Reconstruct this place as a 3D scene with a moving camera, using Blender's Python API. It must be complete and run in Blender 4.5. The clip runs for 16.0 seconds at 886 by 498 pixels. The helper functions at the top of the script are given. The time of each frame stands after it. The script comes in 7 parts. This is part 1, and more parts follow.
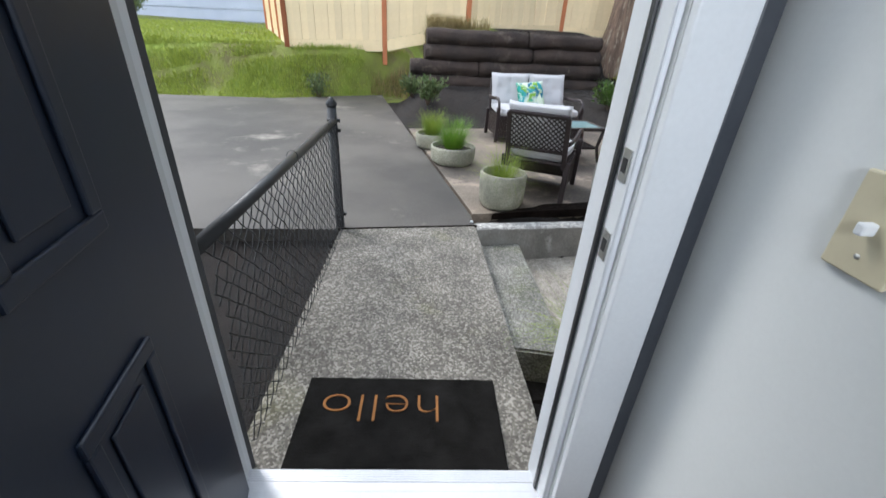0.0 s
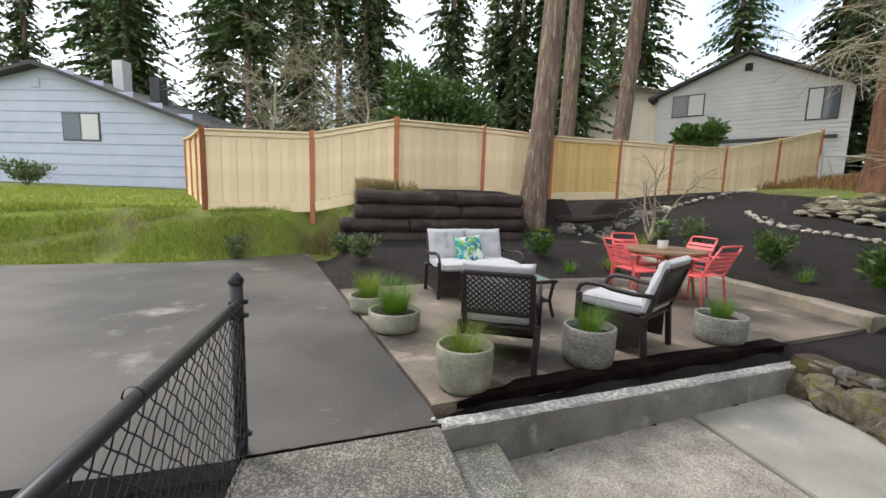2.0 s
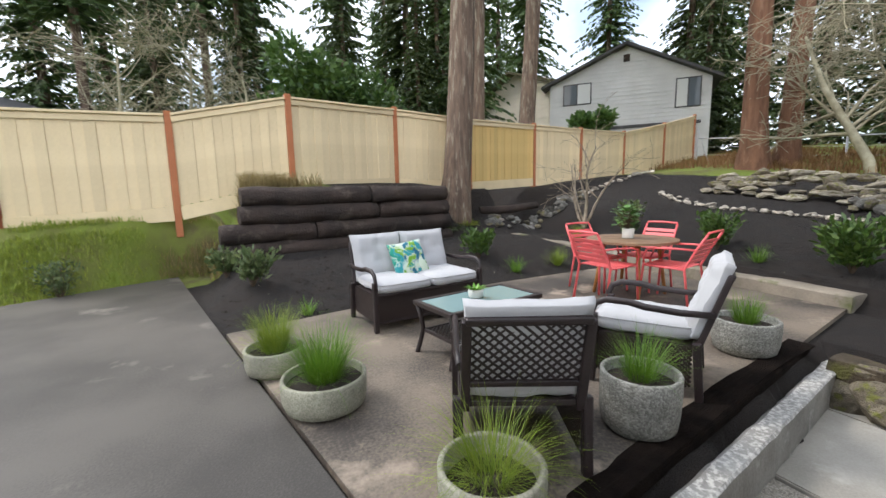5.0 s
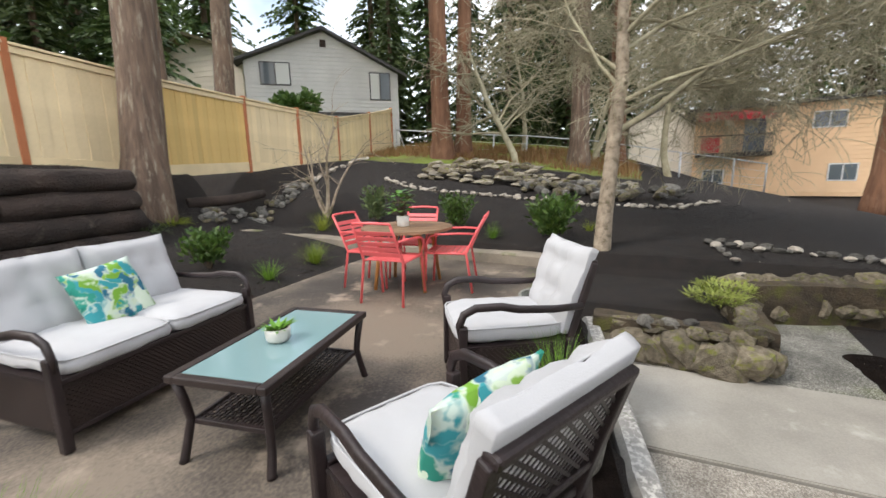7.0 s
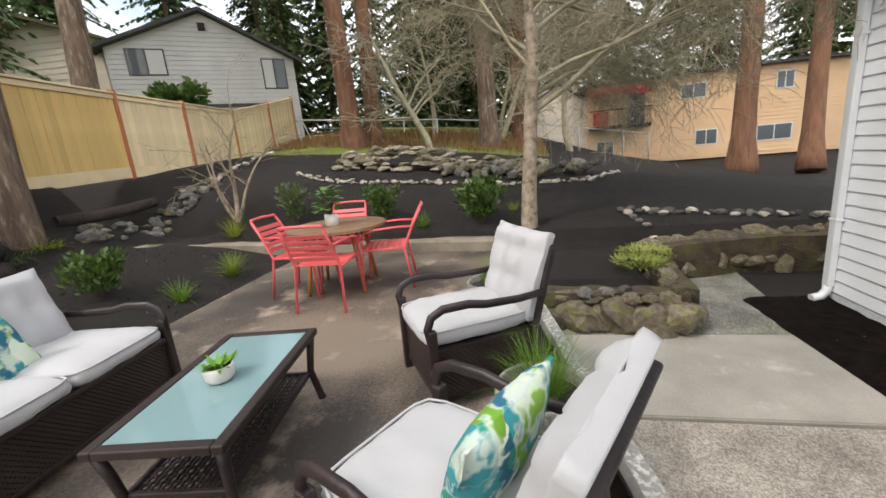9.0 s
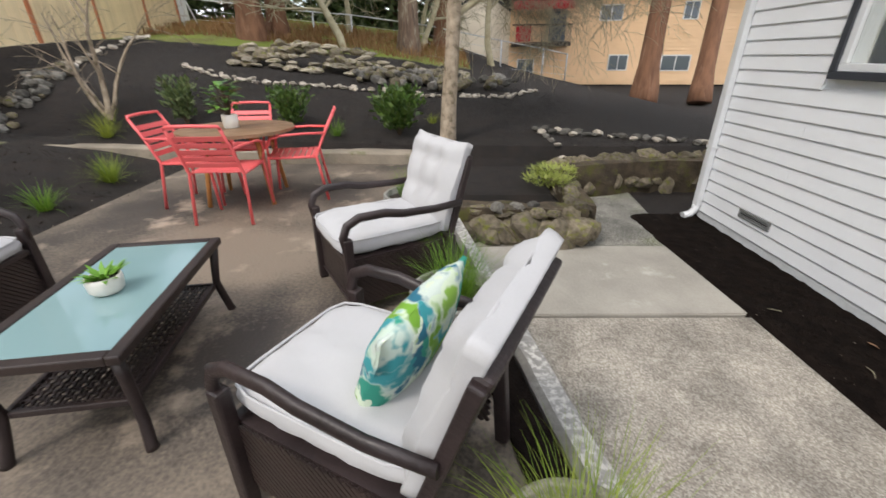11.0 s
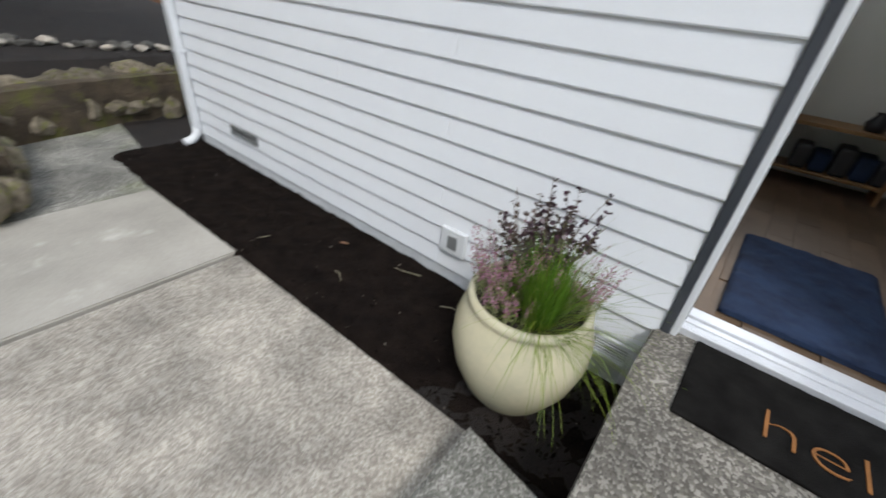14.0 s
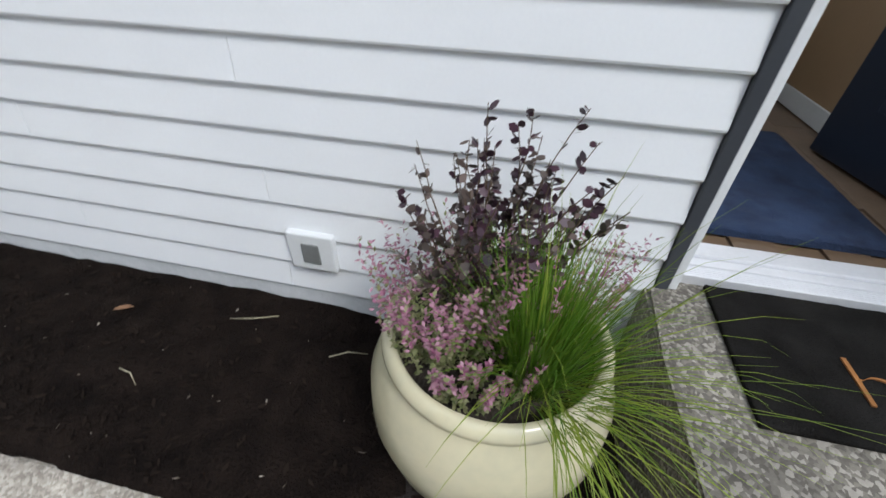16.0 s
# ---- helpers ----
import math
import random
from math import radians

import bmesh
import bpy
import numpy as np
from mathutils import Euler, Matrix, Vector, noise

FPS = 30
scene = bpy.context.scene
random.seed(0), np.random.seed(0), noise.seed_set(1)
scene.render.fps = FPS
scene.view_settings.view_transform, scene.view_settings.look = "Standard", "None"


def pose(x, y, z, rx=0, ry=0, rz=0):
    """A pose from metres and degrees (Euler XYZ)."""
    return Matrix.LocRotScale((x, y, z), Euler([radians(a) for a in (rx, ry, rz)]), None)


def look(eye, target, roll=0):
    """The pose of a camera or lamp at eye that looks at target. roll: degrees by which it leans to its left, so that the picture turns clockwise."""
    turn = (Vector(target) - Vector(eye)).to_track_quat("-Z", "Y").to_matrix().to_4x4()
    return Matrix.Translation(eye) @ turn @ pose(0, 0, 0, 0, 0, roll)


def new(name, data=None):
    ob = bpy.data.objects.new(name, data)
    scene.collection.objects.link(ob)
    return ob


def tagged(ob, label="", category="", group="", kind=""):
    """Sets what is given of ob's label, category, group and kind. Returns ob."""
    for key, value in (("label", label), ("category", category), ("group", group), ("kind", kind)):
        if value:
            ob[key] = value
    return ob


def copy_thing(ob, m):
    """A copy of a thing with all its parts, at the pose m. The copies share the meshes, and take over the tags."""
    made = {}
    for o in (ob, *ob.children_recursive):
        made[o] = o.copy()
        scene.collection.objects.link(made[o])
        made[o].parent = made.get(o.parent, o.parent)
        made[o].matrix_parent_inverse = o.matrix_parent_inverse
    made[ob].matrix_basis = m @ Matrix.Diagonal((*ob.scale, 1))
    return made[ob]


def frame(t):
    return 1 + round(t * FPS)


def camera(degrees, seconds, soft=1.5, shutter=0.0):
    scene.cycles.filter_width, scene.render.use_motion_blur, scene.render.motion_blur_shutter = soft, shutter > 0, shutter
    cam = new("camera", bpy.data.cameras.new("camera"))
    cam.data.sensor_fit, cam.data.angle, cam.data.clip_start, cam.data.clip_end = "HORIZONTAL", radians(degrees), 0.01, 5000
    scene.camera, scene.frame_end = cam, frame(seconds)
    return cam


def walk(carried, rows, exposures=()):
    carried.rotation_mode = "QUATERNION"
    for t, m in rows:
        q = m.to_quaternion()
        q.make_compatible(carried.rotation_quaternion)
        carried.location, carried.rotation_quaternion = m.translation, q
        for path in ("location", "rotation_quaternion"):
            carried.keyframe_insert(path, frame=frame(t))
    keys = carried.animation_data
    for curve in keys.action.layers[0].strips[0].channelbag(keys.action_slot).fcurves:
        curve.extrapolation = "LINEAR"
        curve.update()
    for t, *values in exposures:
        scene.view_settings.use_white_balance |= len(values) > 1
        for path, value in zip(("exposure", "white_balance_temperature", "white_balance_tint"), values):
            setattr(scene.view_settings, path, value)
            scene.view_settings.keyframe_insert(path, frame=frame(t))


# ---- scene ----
cam = camera(94.7, 16.0, shutter=0.3)
PATH = [
    (0, (0.073, -0.879, 1.307), (0.164, 0.886, 0.37), 3.1),
    (0.5, (0.026, -0.866, 1.298), (0.128, 1.013, 0.62), 3.4),
    (1, (0.012, -0.672, 1.277), (0.259, 1.281, 0.919), 2.9),
    (1.5, (0.021, -0.357, 1.278), (0.435, 1.584, 1.033), 2.4),
    (2, (-0.005, -0.132, 1.286), (0.412, 1.808, 1.03), 1.7),
    (2.5, (-0.048, 0.098, 1.3), (0.594, 1.967, 0.991), -0.4),
    (3, (-0.009, 0.326, 1.291), (0.666, 2.192, 1.045), -1.6),
    (3.2, (0.009, 0.421, 1.293), (0.686, 2.289, 1.061), -1.5),
    (5.3, (-0.009, 1.539, 1.251), (0.971, 3.254, 0.943), -0.9),
    (5.5, (0.062, 1.714, 1.242), (1.187, 3.329, 0.884), -1.0),
    (6, (0.133, 2.028, 1.207), (1.451, 3.451, 0.723), 0.1),
    (6.5, (0.111, 2.238, 1.227), (1.683, 3.384, 0.761), 0.4),
    (7, (0.156, 2.474, 1.239), (1.958, 3.259, 0.871), -1.2),
    (7.5, (0.207, 2.6, 1.245), (2.05, 3.293, 0.895), -0.4),
    (8, (0.261, 2.686, 1.275), (2.105, 3.352, 0.877), -2.4),
    (8.2, (0.241, 2.705, 1.293), (2.119, 3.29, 0.935), -3.1),
    (10.3, (0.248, 2.707, 1.268), (2.115, 2.856, 0.566), -3.3),
    (10.5, (0.225, 2.724, 1.268), (2.069, 2.877, 0.51), -2.6),
    (11, (0.239, 2.71, 1.241), (2.048, 2.721, 0.389), -0.4),
    (11.5, (0.28, 2.599, 1.188), (1.991, 2.291, 0.201), 1.5),
    (12, (0.254, 2.391, 1.128), (1.753, 1.785, -0.05), 6.6),
    (12.5, (0.299, 2.195, 1.068), (1.602, 1.59, -0.323), 6.0),
    (13, (0.412, 2.034, 1.06), (1.608, 1.312, -0.371), 7.1),
    (13.5, (0.459, 1.849, 1.07), (1.648, 0.844, -0.185), 8.2),
    (14, (0.493, 1.504, 1.032), (1.486, 0.14, -0.042), 6.4),
    (14.5, (0.575, 1.3, 0.936), (1.17, -0.352, -0.02), 3.5),
    (15, (0.699, 1.156, 0.872), (1.14, -0.487, -0.179), 0.7),
    (15.5, (0.83, 0.972, 0.812), (1.16, -0.653, -0.306), -3.0),
    (16, (0.914, 0.915, 0.759), (1.22, -0.615, -0.492), 1.8),
]
walk(cam, [(t, look(eye, target, roll)) for t, eye, target, roll in PATH], [(0.0, 1.05, 6050, 10), (0.6, 1.05, 6250, 10), (1.2, 0.76, 6650, 11), (2.5, 0.76, 6450, 11), (5.5, 0.88, 6350, 11), (6.5, 0.93, 6500, 11), (7.2, 0.8, 6750, 11), (8.2, 0.7, 6900, 12), (11.0, 0.7, 6750, 12), (12.0, 0.8, 6450, 10), (13.2, 0.86, 6350, 10), (14.0, 0.76, 6250, 10), (16.0, 0.84, 6150, 10)])

# ---- sky, sun and exposure ----
world = bpy.data.worlds.new("sky")
scene.world = world
world.use_nodes = True
_n = world.node_tree.nodes
_sky = _n.new("ShaderNodeTexSky")
_sky.sky_type = "NISHITA"
_sky.sun_disc = False
_sky.sun_elevation = radians(24)
_sky.sun_rotation = radians(250)
_sky.air_density = 1.0
_sky.dust_density = 3.0
_sky.ozone_density = 1.0
_clouds = _n.new("ShaderNodeTexNoise")
_clouds.inputs["Scale"].default_value = 2.2
_clouds.inputs["Detail"].default_value = 6
_ramp = _n.new("ShaderNodeValToRGB")
_ramp.color_ramp.elements[0].position = 0.30
_ramp.color_ramp.elements[1].position = 0.55
_mixc = _n.new("ShaderNodeMix")
_mixc.data_type = "RGBA"
_mixc.inputs[7].default_value = (9.0, 9.6, 10.4, 1)
_links = world.node_tree.links
_links.new(_clouds.outputs["Fac"], _ramp.inputs["Fac"])
_links.new(_ramp.outputs["Color"], _mixc.inputs[0])
_links.new(_sky.outputs["Color"], _mixc.inputs[6])
_links.new(_mixc.outputs[2], _n["Background"].inputs["Color"])
_n["Background"].inputs["Strength"].default_value = 0.13
sun_data = bpy.data.lights.new("sun", "SUN")
sun_data.energy, sun_data.angle, sun_data.color = 1.3, radians(14), (1.0, 0.95, 0.87)
sun = new("sun", sun_data)
sun.matrix_world = look((-12, 14, 20), (0, 3, 0))

# ---- materials ----
def material(name, c1, c2, rough=0.8, scale=4.0, fine=60.0, bump=0.3, dist=0.01, metal=0.0, fine_amount=0.35, spread=0.18,
             c3=None, c3_scale=1.2, c3_low=0.55, per_object=0.0, per_island=0.0, sheen=0.0):
    m = bpy.data.materials.new(name)
    m.use_nodes = True
    t = m.node_tree
    n, l = t.nodes, t.links
    b = n["Principled BSDF"]
    b.inputs["Metallic"].default_value = metal
    if sheen:
        b.inputs["Sheen Weight"].default_value = sheen
    tc = n.new("ShaderNodeTexCoord")
    big = n.new("ShaderNodeTexNoise")
    big.inputs["Scale"].default_value = scale
    big.inputs["Detail"].default_value = 5
    small = n.new("ShaderNodeTexNoise")
    small.inputs["Scale"].default_value = fine
    small.inputs["Detail"].default_value = 4
    for x in (big, small):
        l.new(tc.outputs["Object"], x.inputs["Vector"])
    add = n.new("ShaderNodeMath")
    add.operation = "MULTIPLY_ADD"
    l.new(small.outputs["Fac"], add.inputs[0])
    add.inputs[1].default_value = fine_amount
    l.new(big.outputs["Fac"], add.inputs[2])
    ramp = n.new("ShaderNodeMapRange")
    ramp.inputs["From Min"].default_value = 0.5 + fine_amount / 2 - spread
    ramp.inputs["From Max"].default_value = 0.5 + fine_amount / 2 + spread
    l.new(add.outputs[0], ramp.inputs["Value"])
    mix = n.new("ShaderNodeMix")
    mix.data_type = "RGBA"
    mix.inputs[6].default_value = (*c1, 1)
    mix.inputs[7].default_value = (*c2, 1)
    l.new(ramp.outputs[0], mix.inputs[0])
    out = mix.outputs[2]
    if c3:
        third = n.new("ShaderNodeTexNoise")
        third.inputs["Scale"].default_value = c3_scale
        third.inputs["Detail"].default_value = 6
        third.inputs["Roughness"].default_value = 0.65
        l.new(tc.outputs["Object"], third.inputs["Vector"])
        r3 = n.new("ShaderNodeMapRange")
        r3.inputs["From Min"].default_value = c3_low
        r3.inputs["From Max"].default_value = c3_low + 0.12
        l.new(third.outputs["Fac"], r3.inputs["Value"])
        m3 = n.new("ShaderNodeMix")
        m3.data_type = "RGBA"
        l.new(r3.outputs[0], m3.inputs[0])
        l.new(out, m3.inputs[6])
        m3.inputs[7].default_value = (*c3, 1)
        out = m3.outputs[2]
    if per_object or per_island:
        if per_island:
            info = n.new("ShaderNodeNewGeometry").outputs["Random Per Island"]
        else:
            info = n.new("ShaderNodeObjectInfo").outputs["Random"]
        amount = per_object or per_island
        vr = n.new("ShaderNodeMapRange")
        vr.inputs["To Min"].default_value = 1 - amount
        vr.inputs["To Max"].default_value = 1 + amount
        l.new(info, vr.inputs["Value"])
        hsv = n.new("ShaderNodeHueSaturation")
        l.new(vr.outputs[0], hsv.inputs["Value"])
        l.new(out, hsv.inputs["Color"])
        out = hsv.outputs["Color"]
    l.new(out, b.inputs["Base Color"])
    rr = n.new("ShaderNodeMapRange")
    rr.inputs["To Min"].default_value = max(0.03, rough - 0.1)
    rr.inputs["To Max"].default_value = min(1.0, rough + 0.1)
    l.new(big.outputs["Fac"], rr.inputs["Value"])
    l.new(rr.outputs[0], b.inputs["Roughness"])
    if bump:
        bp = n.new("ShaderNodeBump")
        bp.inputs["Strength"].default_value = bump
        bp.inputs["Distance"].default_value = dist
        l.new(small.outputs["Fac"], bp.inputs["Height"])
        l.new(bp.outputs[0], b.inputs["Normal"])
    return m


def speckled(name, base, base2, light, dark, scale=110.0, moss=None, amount=0.5, moss_low=0.58):
    """Exposed-aggregate concrete: small stones of several tones in a cement ground."""
    m = material(name, base, base2, 0.85, 1.5, 40, 0.5, 0.006, c3=moss, c3_scale=1.6, c3_low=moss_low)
    n, l = m.node_tree.nodes, m.node_tree.links
    b = n["Principled BSDF"]
    ground = b.inputs["Base Color"].links[0].from_socket
    tc = n.new("ShaderNodeTexCoord")
    v = n.new("ShaderNodeTexVoronoi")
    v.inputs["Scale"].default_value = scale
    l.new(tc.outputs["Object"], v.inputs["Vector"])
    r = n.new("ShaderNodeValToRGB")
    r.color_ramp.interpolation = "CONSTANT"
    r.color_ramp.elements[0].color = (*dark, 1)
    r.color_ramp.elements[1].position = 0.35
    r.color_ramp.elements[1].color = (*base, 1)
    e = r.color_ramp.elements.new(0.72)
    e.color = (*light, 1)
    sep = n.new("ShaderNodeSeparateColor")
    l.new(v.outputs["Color"], sep.inputs[0])
    l.new(sep.outputs[0], r.inputs["Fac"])
    mx = n.new("ShaderNodeMix")
    mx.data_type = "RGBA"
    mx.inputs[0].default_value = amount
    l.new(ground, mx.inputs[6])
    l.new(r.outputs["Color"], mx.inputs[7])
    stain = n.new("ShaderNodeTexNoise")
    stain.inputs["Scale"].default_value = 2.6
    stain.inputs["Detail"].default_value = 7
    stain.inputs["Roughness"].default_value = 0.7
    l.new(tc.outputs["Object"], stain.inputs["Vector"])
    tone = n.new("ShaderNodeMapRange")
    tone.inputs["From Min"].default_value, tone.inputs["From Max"].default_value = 0.36, 0.62
    tone.inputs["To Min"].default_value, tone.inputs["To Max"].default_value = 0.58, 1.12
    l.new(stain.outputs["Fac"], tone.inputs["Value"])
    worn = n.new("ShaderNodeHueSaturation")
    l.new(tone.outputs[0], worn.inputs["Value"])
    l.new(mx.outputs[2], worn.inputs["Color"])
    l.new(worn.outputs["Color"], b.inputs["Base Color"])
    bp = n.new("ShaderNodeBump")
    bp.inputs["Strength"].default_value = 0.6
    bp.inputs["Distance"].default_value = 0.004
    bp.invert = True
    l.new(v.outputs["Distance"], bp.inputs["Height"])
    l.new(bp.outputs[0], b.inputs["Normal"])
    return m


def plain(name, c, rough=0.5, metal=0.0, trans=0.0, ior=1.45):
    m = bpy.data.materials.new(name)
    m.use_nodes = True
    b = m.node_tree.nodes["Principled BSDF"]
    b.inputs["Base Color"].default_value = (*c, 1)
    b.inputs["Roughness"].default_value = rough
    b.inputs["Metallic"].default_value = metal
    b.inputs["Transmission Weight"].default_value = trans
    b.inputs["IOR"].default_value = ior
    return m


def leafy(name, c1, c2, rough=0.5, trans=0.25):
    """Leaves: two greens mixed leaf by leaf, with some light passing through."""
    m = bpy.data.materials.new(name)
    m.use_nodes = True
    n, l = m.node_tree.nodes, m.node_tree.links
    b = n["Principled BSDF"]
    geo = n.new("ShaderNodeNewGeometry")
    mix = n.new("ShaderNodeMix")
    mix.data_type = "RGBA"
    mix.inputs[6].default_value = (*c1, 1)
    mix.inputs[7].default_value = (*c2, 1)
    l.new(geo.outputs["Random Per Island"], mix.inputs[0])
    l.new(mix.outputs[2], b.inputs["Base Color"])
    b.inputs["Roughness"].default_value = rough
    tr = n.new("ShaderNodeBsdfTranslucent")
    l.new(mix.outputs[2], tr.inputs["Color"])
    sh = n.new("ShaderNodeMixShader")
    sh.inputs[0].default_value = trans
    l.new(b.outputs[0], sh.inputs[1])
    l.new(tr.outputs[0], sh.inputs[2])
    l.new(sh.outputs[0], n["Material Output"].inputs["Surface"])
    return m


M_MULCH = material("dark_mulch", (0.0065, 0.0045, 0.0038), (0.018, 0.0125, 0.010), 0.95, 9, 130, 1.0, 0.02, c3=(0.035, 0.027, 0.022), c3_scale=70, c3_low=0.66)
M_AGG = speckled("exposed_aggregate", (0.40, 0.362, 0.31), (0.29, 0.26, 0.222), (0.62, 0.58, 0.515), (0.17, 0.148, 0.122), 130, amount=0.44)
M_PORCH = speckled("dark_porch_aggregate", (0.185, 0.168, 0.143), (0.12, 0.11, 0.092), (0.47, 0.44, 0.39), (0.06, 0.053, 0.044), 112, moss=(0.20, 0.19, 0.10), amount=0.45, moss_low=0.55)
M_AGG_MOSS = speckled("mossy_aggregate", (0.22, 0.215, 0.19), (0.14, 0.135, 0.115), (0.5, 0.48, 0.44), (0.08, 0.075, 0.06), 150, moss=(0.13, 0.145, 0.07), moss_low=0.53)
M_CONC = material("weathered_concrete", (0.42, 0.395, 0.35), (0.28, 0.262, 0.23), 0.85, 1.6, 90, 0.35, 0.005, c3=(0.47, 0.45, 0.41), c3_scale=2.5, c3_low=0.6)
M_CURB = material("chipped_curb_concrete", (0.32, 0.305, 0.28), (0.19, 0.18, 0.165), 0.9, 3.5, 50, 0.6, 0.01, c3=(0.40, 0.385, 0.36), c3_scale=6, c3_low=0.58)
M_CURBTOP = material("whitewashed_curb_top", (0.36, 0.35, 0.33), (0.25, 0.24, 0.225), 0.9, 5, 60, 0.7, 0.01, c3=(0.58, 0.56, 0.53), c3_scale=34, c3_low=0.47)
M_TERRACE = material("stained_terrace_concrete", (0.205, 0.165, 0.126), (0.052, 0.043, 0.037), 0.65, 0.85, 60, 0.45, 0.006, c3=(0.33, 0.265, 0.205), c3_scale=1.9, c3_low=0.555, spread=0.12)
M_DRIVE = material("damp_driveway", (0.092, 0.082, 0.072), (0.042, 0.037, 0.033), 0.6, 0.55, 90, 0.3, 0.004, c3=(0.27, 0.245, 0.21), c3_scale=0.8, c3_low=0.575, spread=0.09)
M_SIDING = material("white_siding_paint", (0.79, 0.81, 0.84), (0.73, 0.75, 0.785), 0.5, 2.0, 120, 0.12, 0.002, spread=0.3)
M_TRIMW = material("white_trim_paint", (0.70, 0.72, 0.74), (0.63, 0.65, 0.67), 0.4, 3, 90, 0.05, 0.001)
M_TRIMD = material("charcoal_trim_and_gap_shade", (0.035, 0.04, 0.05), (0.05, 0.055, 0.065), 0.5, 3, 90, 0.1, 0.001)
M_DOOR = material("navy_door_paint", (0.010, 0.017, 0.035), (0.014, 0.022, 0.042), 0.4, 2, 80, 0.05, 0.001)
M_WALLIN = material("interior_wall_paint", (0.66, 0.68, 0.67), (0.62, 0.64, 0.63), 0.6, 2, 120, 0.1, 0.001)
M_FOUND = material("painted_foundation", (0.62, 0.64, 0.66), (0.5, 0.52, 0.54), 0.8, 3, 30, 0.6, 0.01)
M_CEDARG = material("golden_cedar_boards", (0.74, 0.52, 0.20), (0.66, 0.45, 0.165), 0.75, 2.5, 50, 0.2, 0.003, per_object=0.12)
M_CEDAR = material("fresh_cedar_boards", (0.80, 0.65, 0.405), (0.69, 0.555, 0.335), 0.75, 2.5, 50, 0.2, 0.003, per_object=0.08)
M_POST = material("reddish_cedar_post", (0.50, 0.18, 0.075), (0.42, 0.145, 0.06), 0.75, 3, 50, 0.2, 0.003)
M_TIMBER = material("old_creosote_timber", (0.055, 0.036, 0.028), (0.025, 0.018, 0.015), 0.85, 2.5, 40, 1.0, 0.035, c3=(0.10, 0.078, 0.062), c3_scale=4, c3_low=0.57)
M_BLACKM = material("black_coated_steel", (0.013, 0.014, 0.016), (0.022, 0.023, 0.025), 0.4, 5, 90, 0.1, 0.001)
M_GALV = plain("galvanised_steel", (0.55, 0.56, 0.58), 0.45, 0.6)
M_GLASS = plain("window_glass", (0.10, 0.12, 0.14), 0.06)
M_MAT = material("black_doormat_bristle", (0.006, 0.0055, 0.005), (0.016, 0.015, 0.014), 1.0, 10, 220, 1.0, 0.006)
M_MATTXT = material("orange_mat_lettering", (0.36, 0.16, 0.055), (0.24, 0.11, 0.045), 1.0, 10, 200, 0.8, 0.004)

for dull in (M_MAT, M_MULCH, M_MATTXT):
    dull.node_tree.nodes["Principled BSDF"].inputs["Specular IOR Level"].default_value = 0.08


# ---- mesh helpers ----
def bm_new():
    return bmesh.new()


def box(bm, x0, y0, z0, x1, y1, z1, m=None, bevel=0.0):
    g = bmesh.ops.create_cube(bm, size=1.0)
    vs = g["verts"]
    t = Matrix.Translation(((x0 + x1) / 2, (y0 + y1) / 2, (z0 + z1) / 2)) @ Matrix.Diagonal((x1 - x0, y1 - y0, z1 - z0, 1))
    bmesh.ops.transform(bm, matrix=t, verts=vs)
    if bevel:
        es = list({e for v in vs for e in v.link_edges})
        r = bmesh.ops.bevel(bm, geom=es, offset=bevel, segments=2, affect="EDGES", profile=0.5)
        vs = list({v for f in r["faces"] for v in f.verts} | {v for v in vs if v.is_valid})
    if m is not None:
        bmesh.ops.transform(bm, matrix=m, verts=[v for v in vs if v.is_valid])
    return bm


def beam(bm, a, b, w, h, bevel=0.0, up=(0, 0, 1)):
    """A rectangular bar from a to b, w wide and h high."""
    a, b = Vector(a), Vector(b)
    d = b - a
    y = d.normalized()
    x = y.cross(Vector(up))
    if x.length < 1e-4:
        x = Vector((1, 0, 0))
    x.normalize()
    z = x.cross(y)
    m = Matrix((x, y, z)).transposed().to_4x4()
    m.translation = (a + b) / 2
    return box(bm, -w / 2, -d.length / 2, -h / 2, w / 2, d.length / 2, h / 2, m, bevel)


def tube(bm, pts, radii, n=8, caps=True, flat=1.0):
    """A round bar along pts, with a radius at each point."""
    pts = [Vector(p) for p in pts]
    if not hasattr(radii, "__len__"):
        radii = [radii] * len(pts)
    rings = []
    ref = Vector((0.0, 0.0, 1.0))
    for i, p in enumerate(pts):
        d = (pts[min(i + 1, len(pts) - 1)] - pts[max(i - 1, 0)]).normalized()
        if abs(d.dot(ref)) > 0.95:
            ref = Vector((1.0, 0.0, 0.0)) if abs(d.x) < 0.9 else Vector((0.0, 1.0, 0.0))
        x = d.cross(ref).normalized()
        y = x.cross(d).normalized()
        ref = y
        rings.append([bm.verts.new(p + radii[i] * (math.cos(2 * math.pi * k / n) * x + flat * math.sin(2 * math.pi * k / n) * y)) for k in range(n)])
    for r0, r1 in zip(rings, rings[1:]):
        for k in range(n):
            bm.faces.new((r0[k], r0[(k + 1) % n], r1[(k + 1) % n], r1[k])).smooth = True
    if caps:
        bm.faces.new(rings[0][::-1])
        bm.faces.new(rings[-1])
    return bm


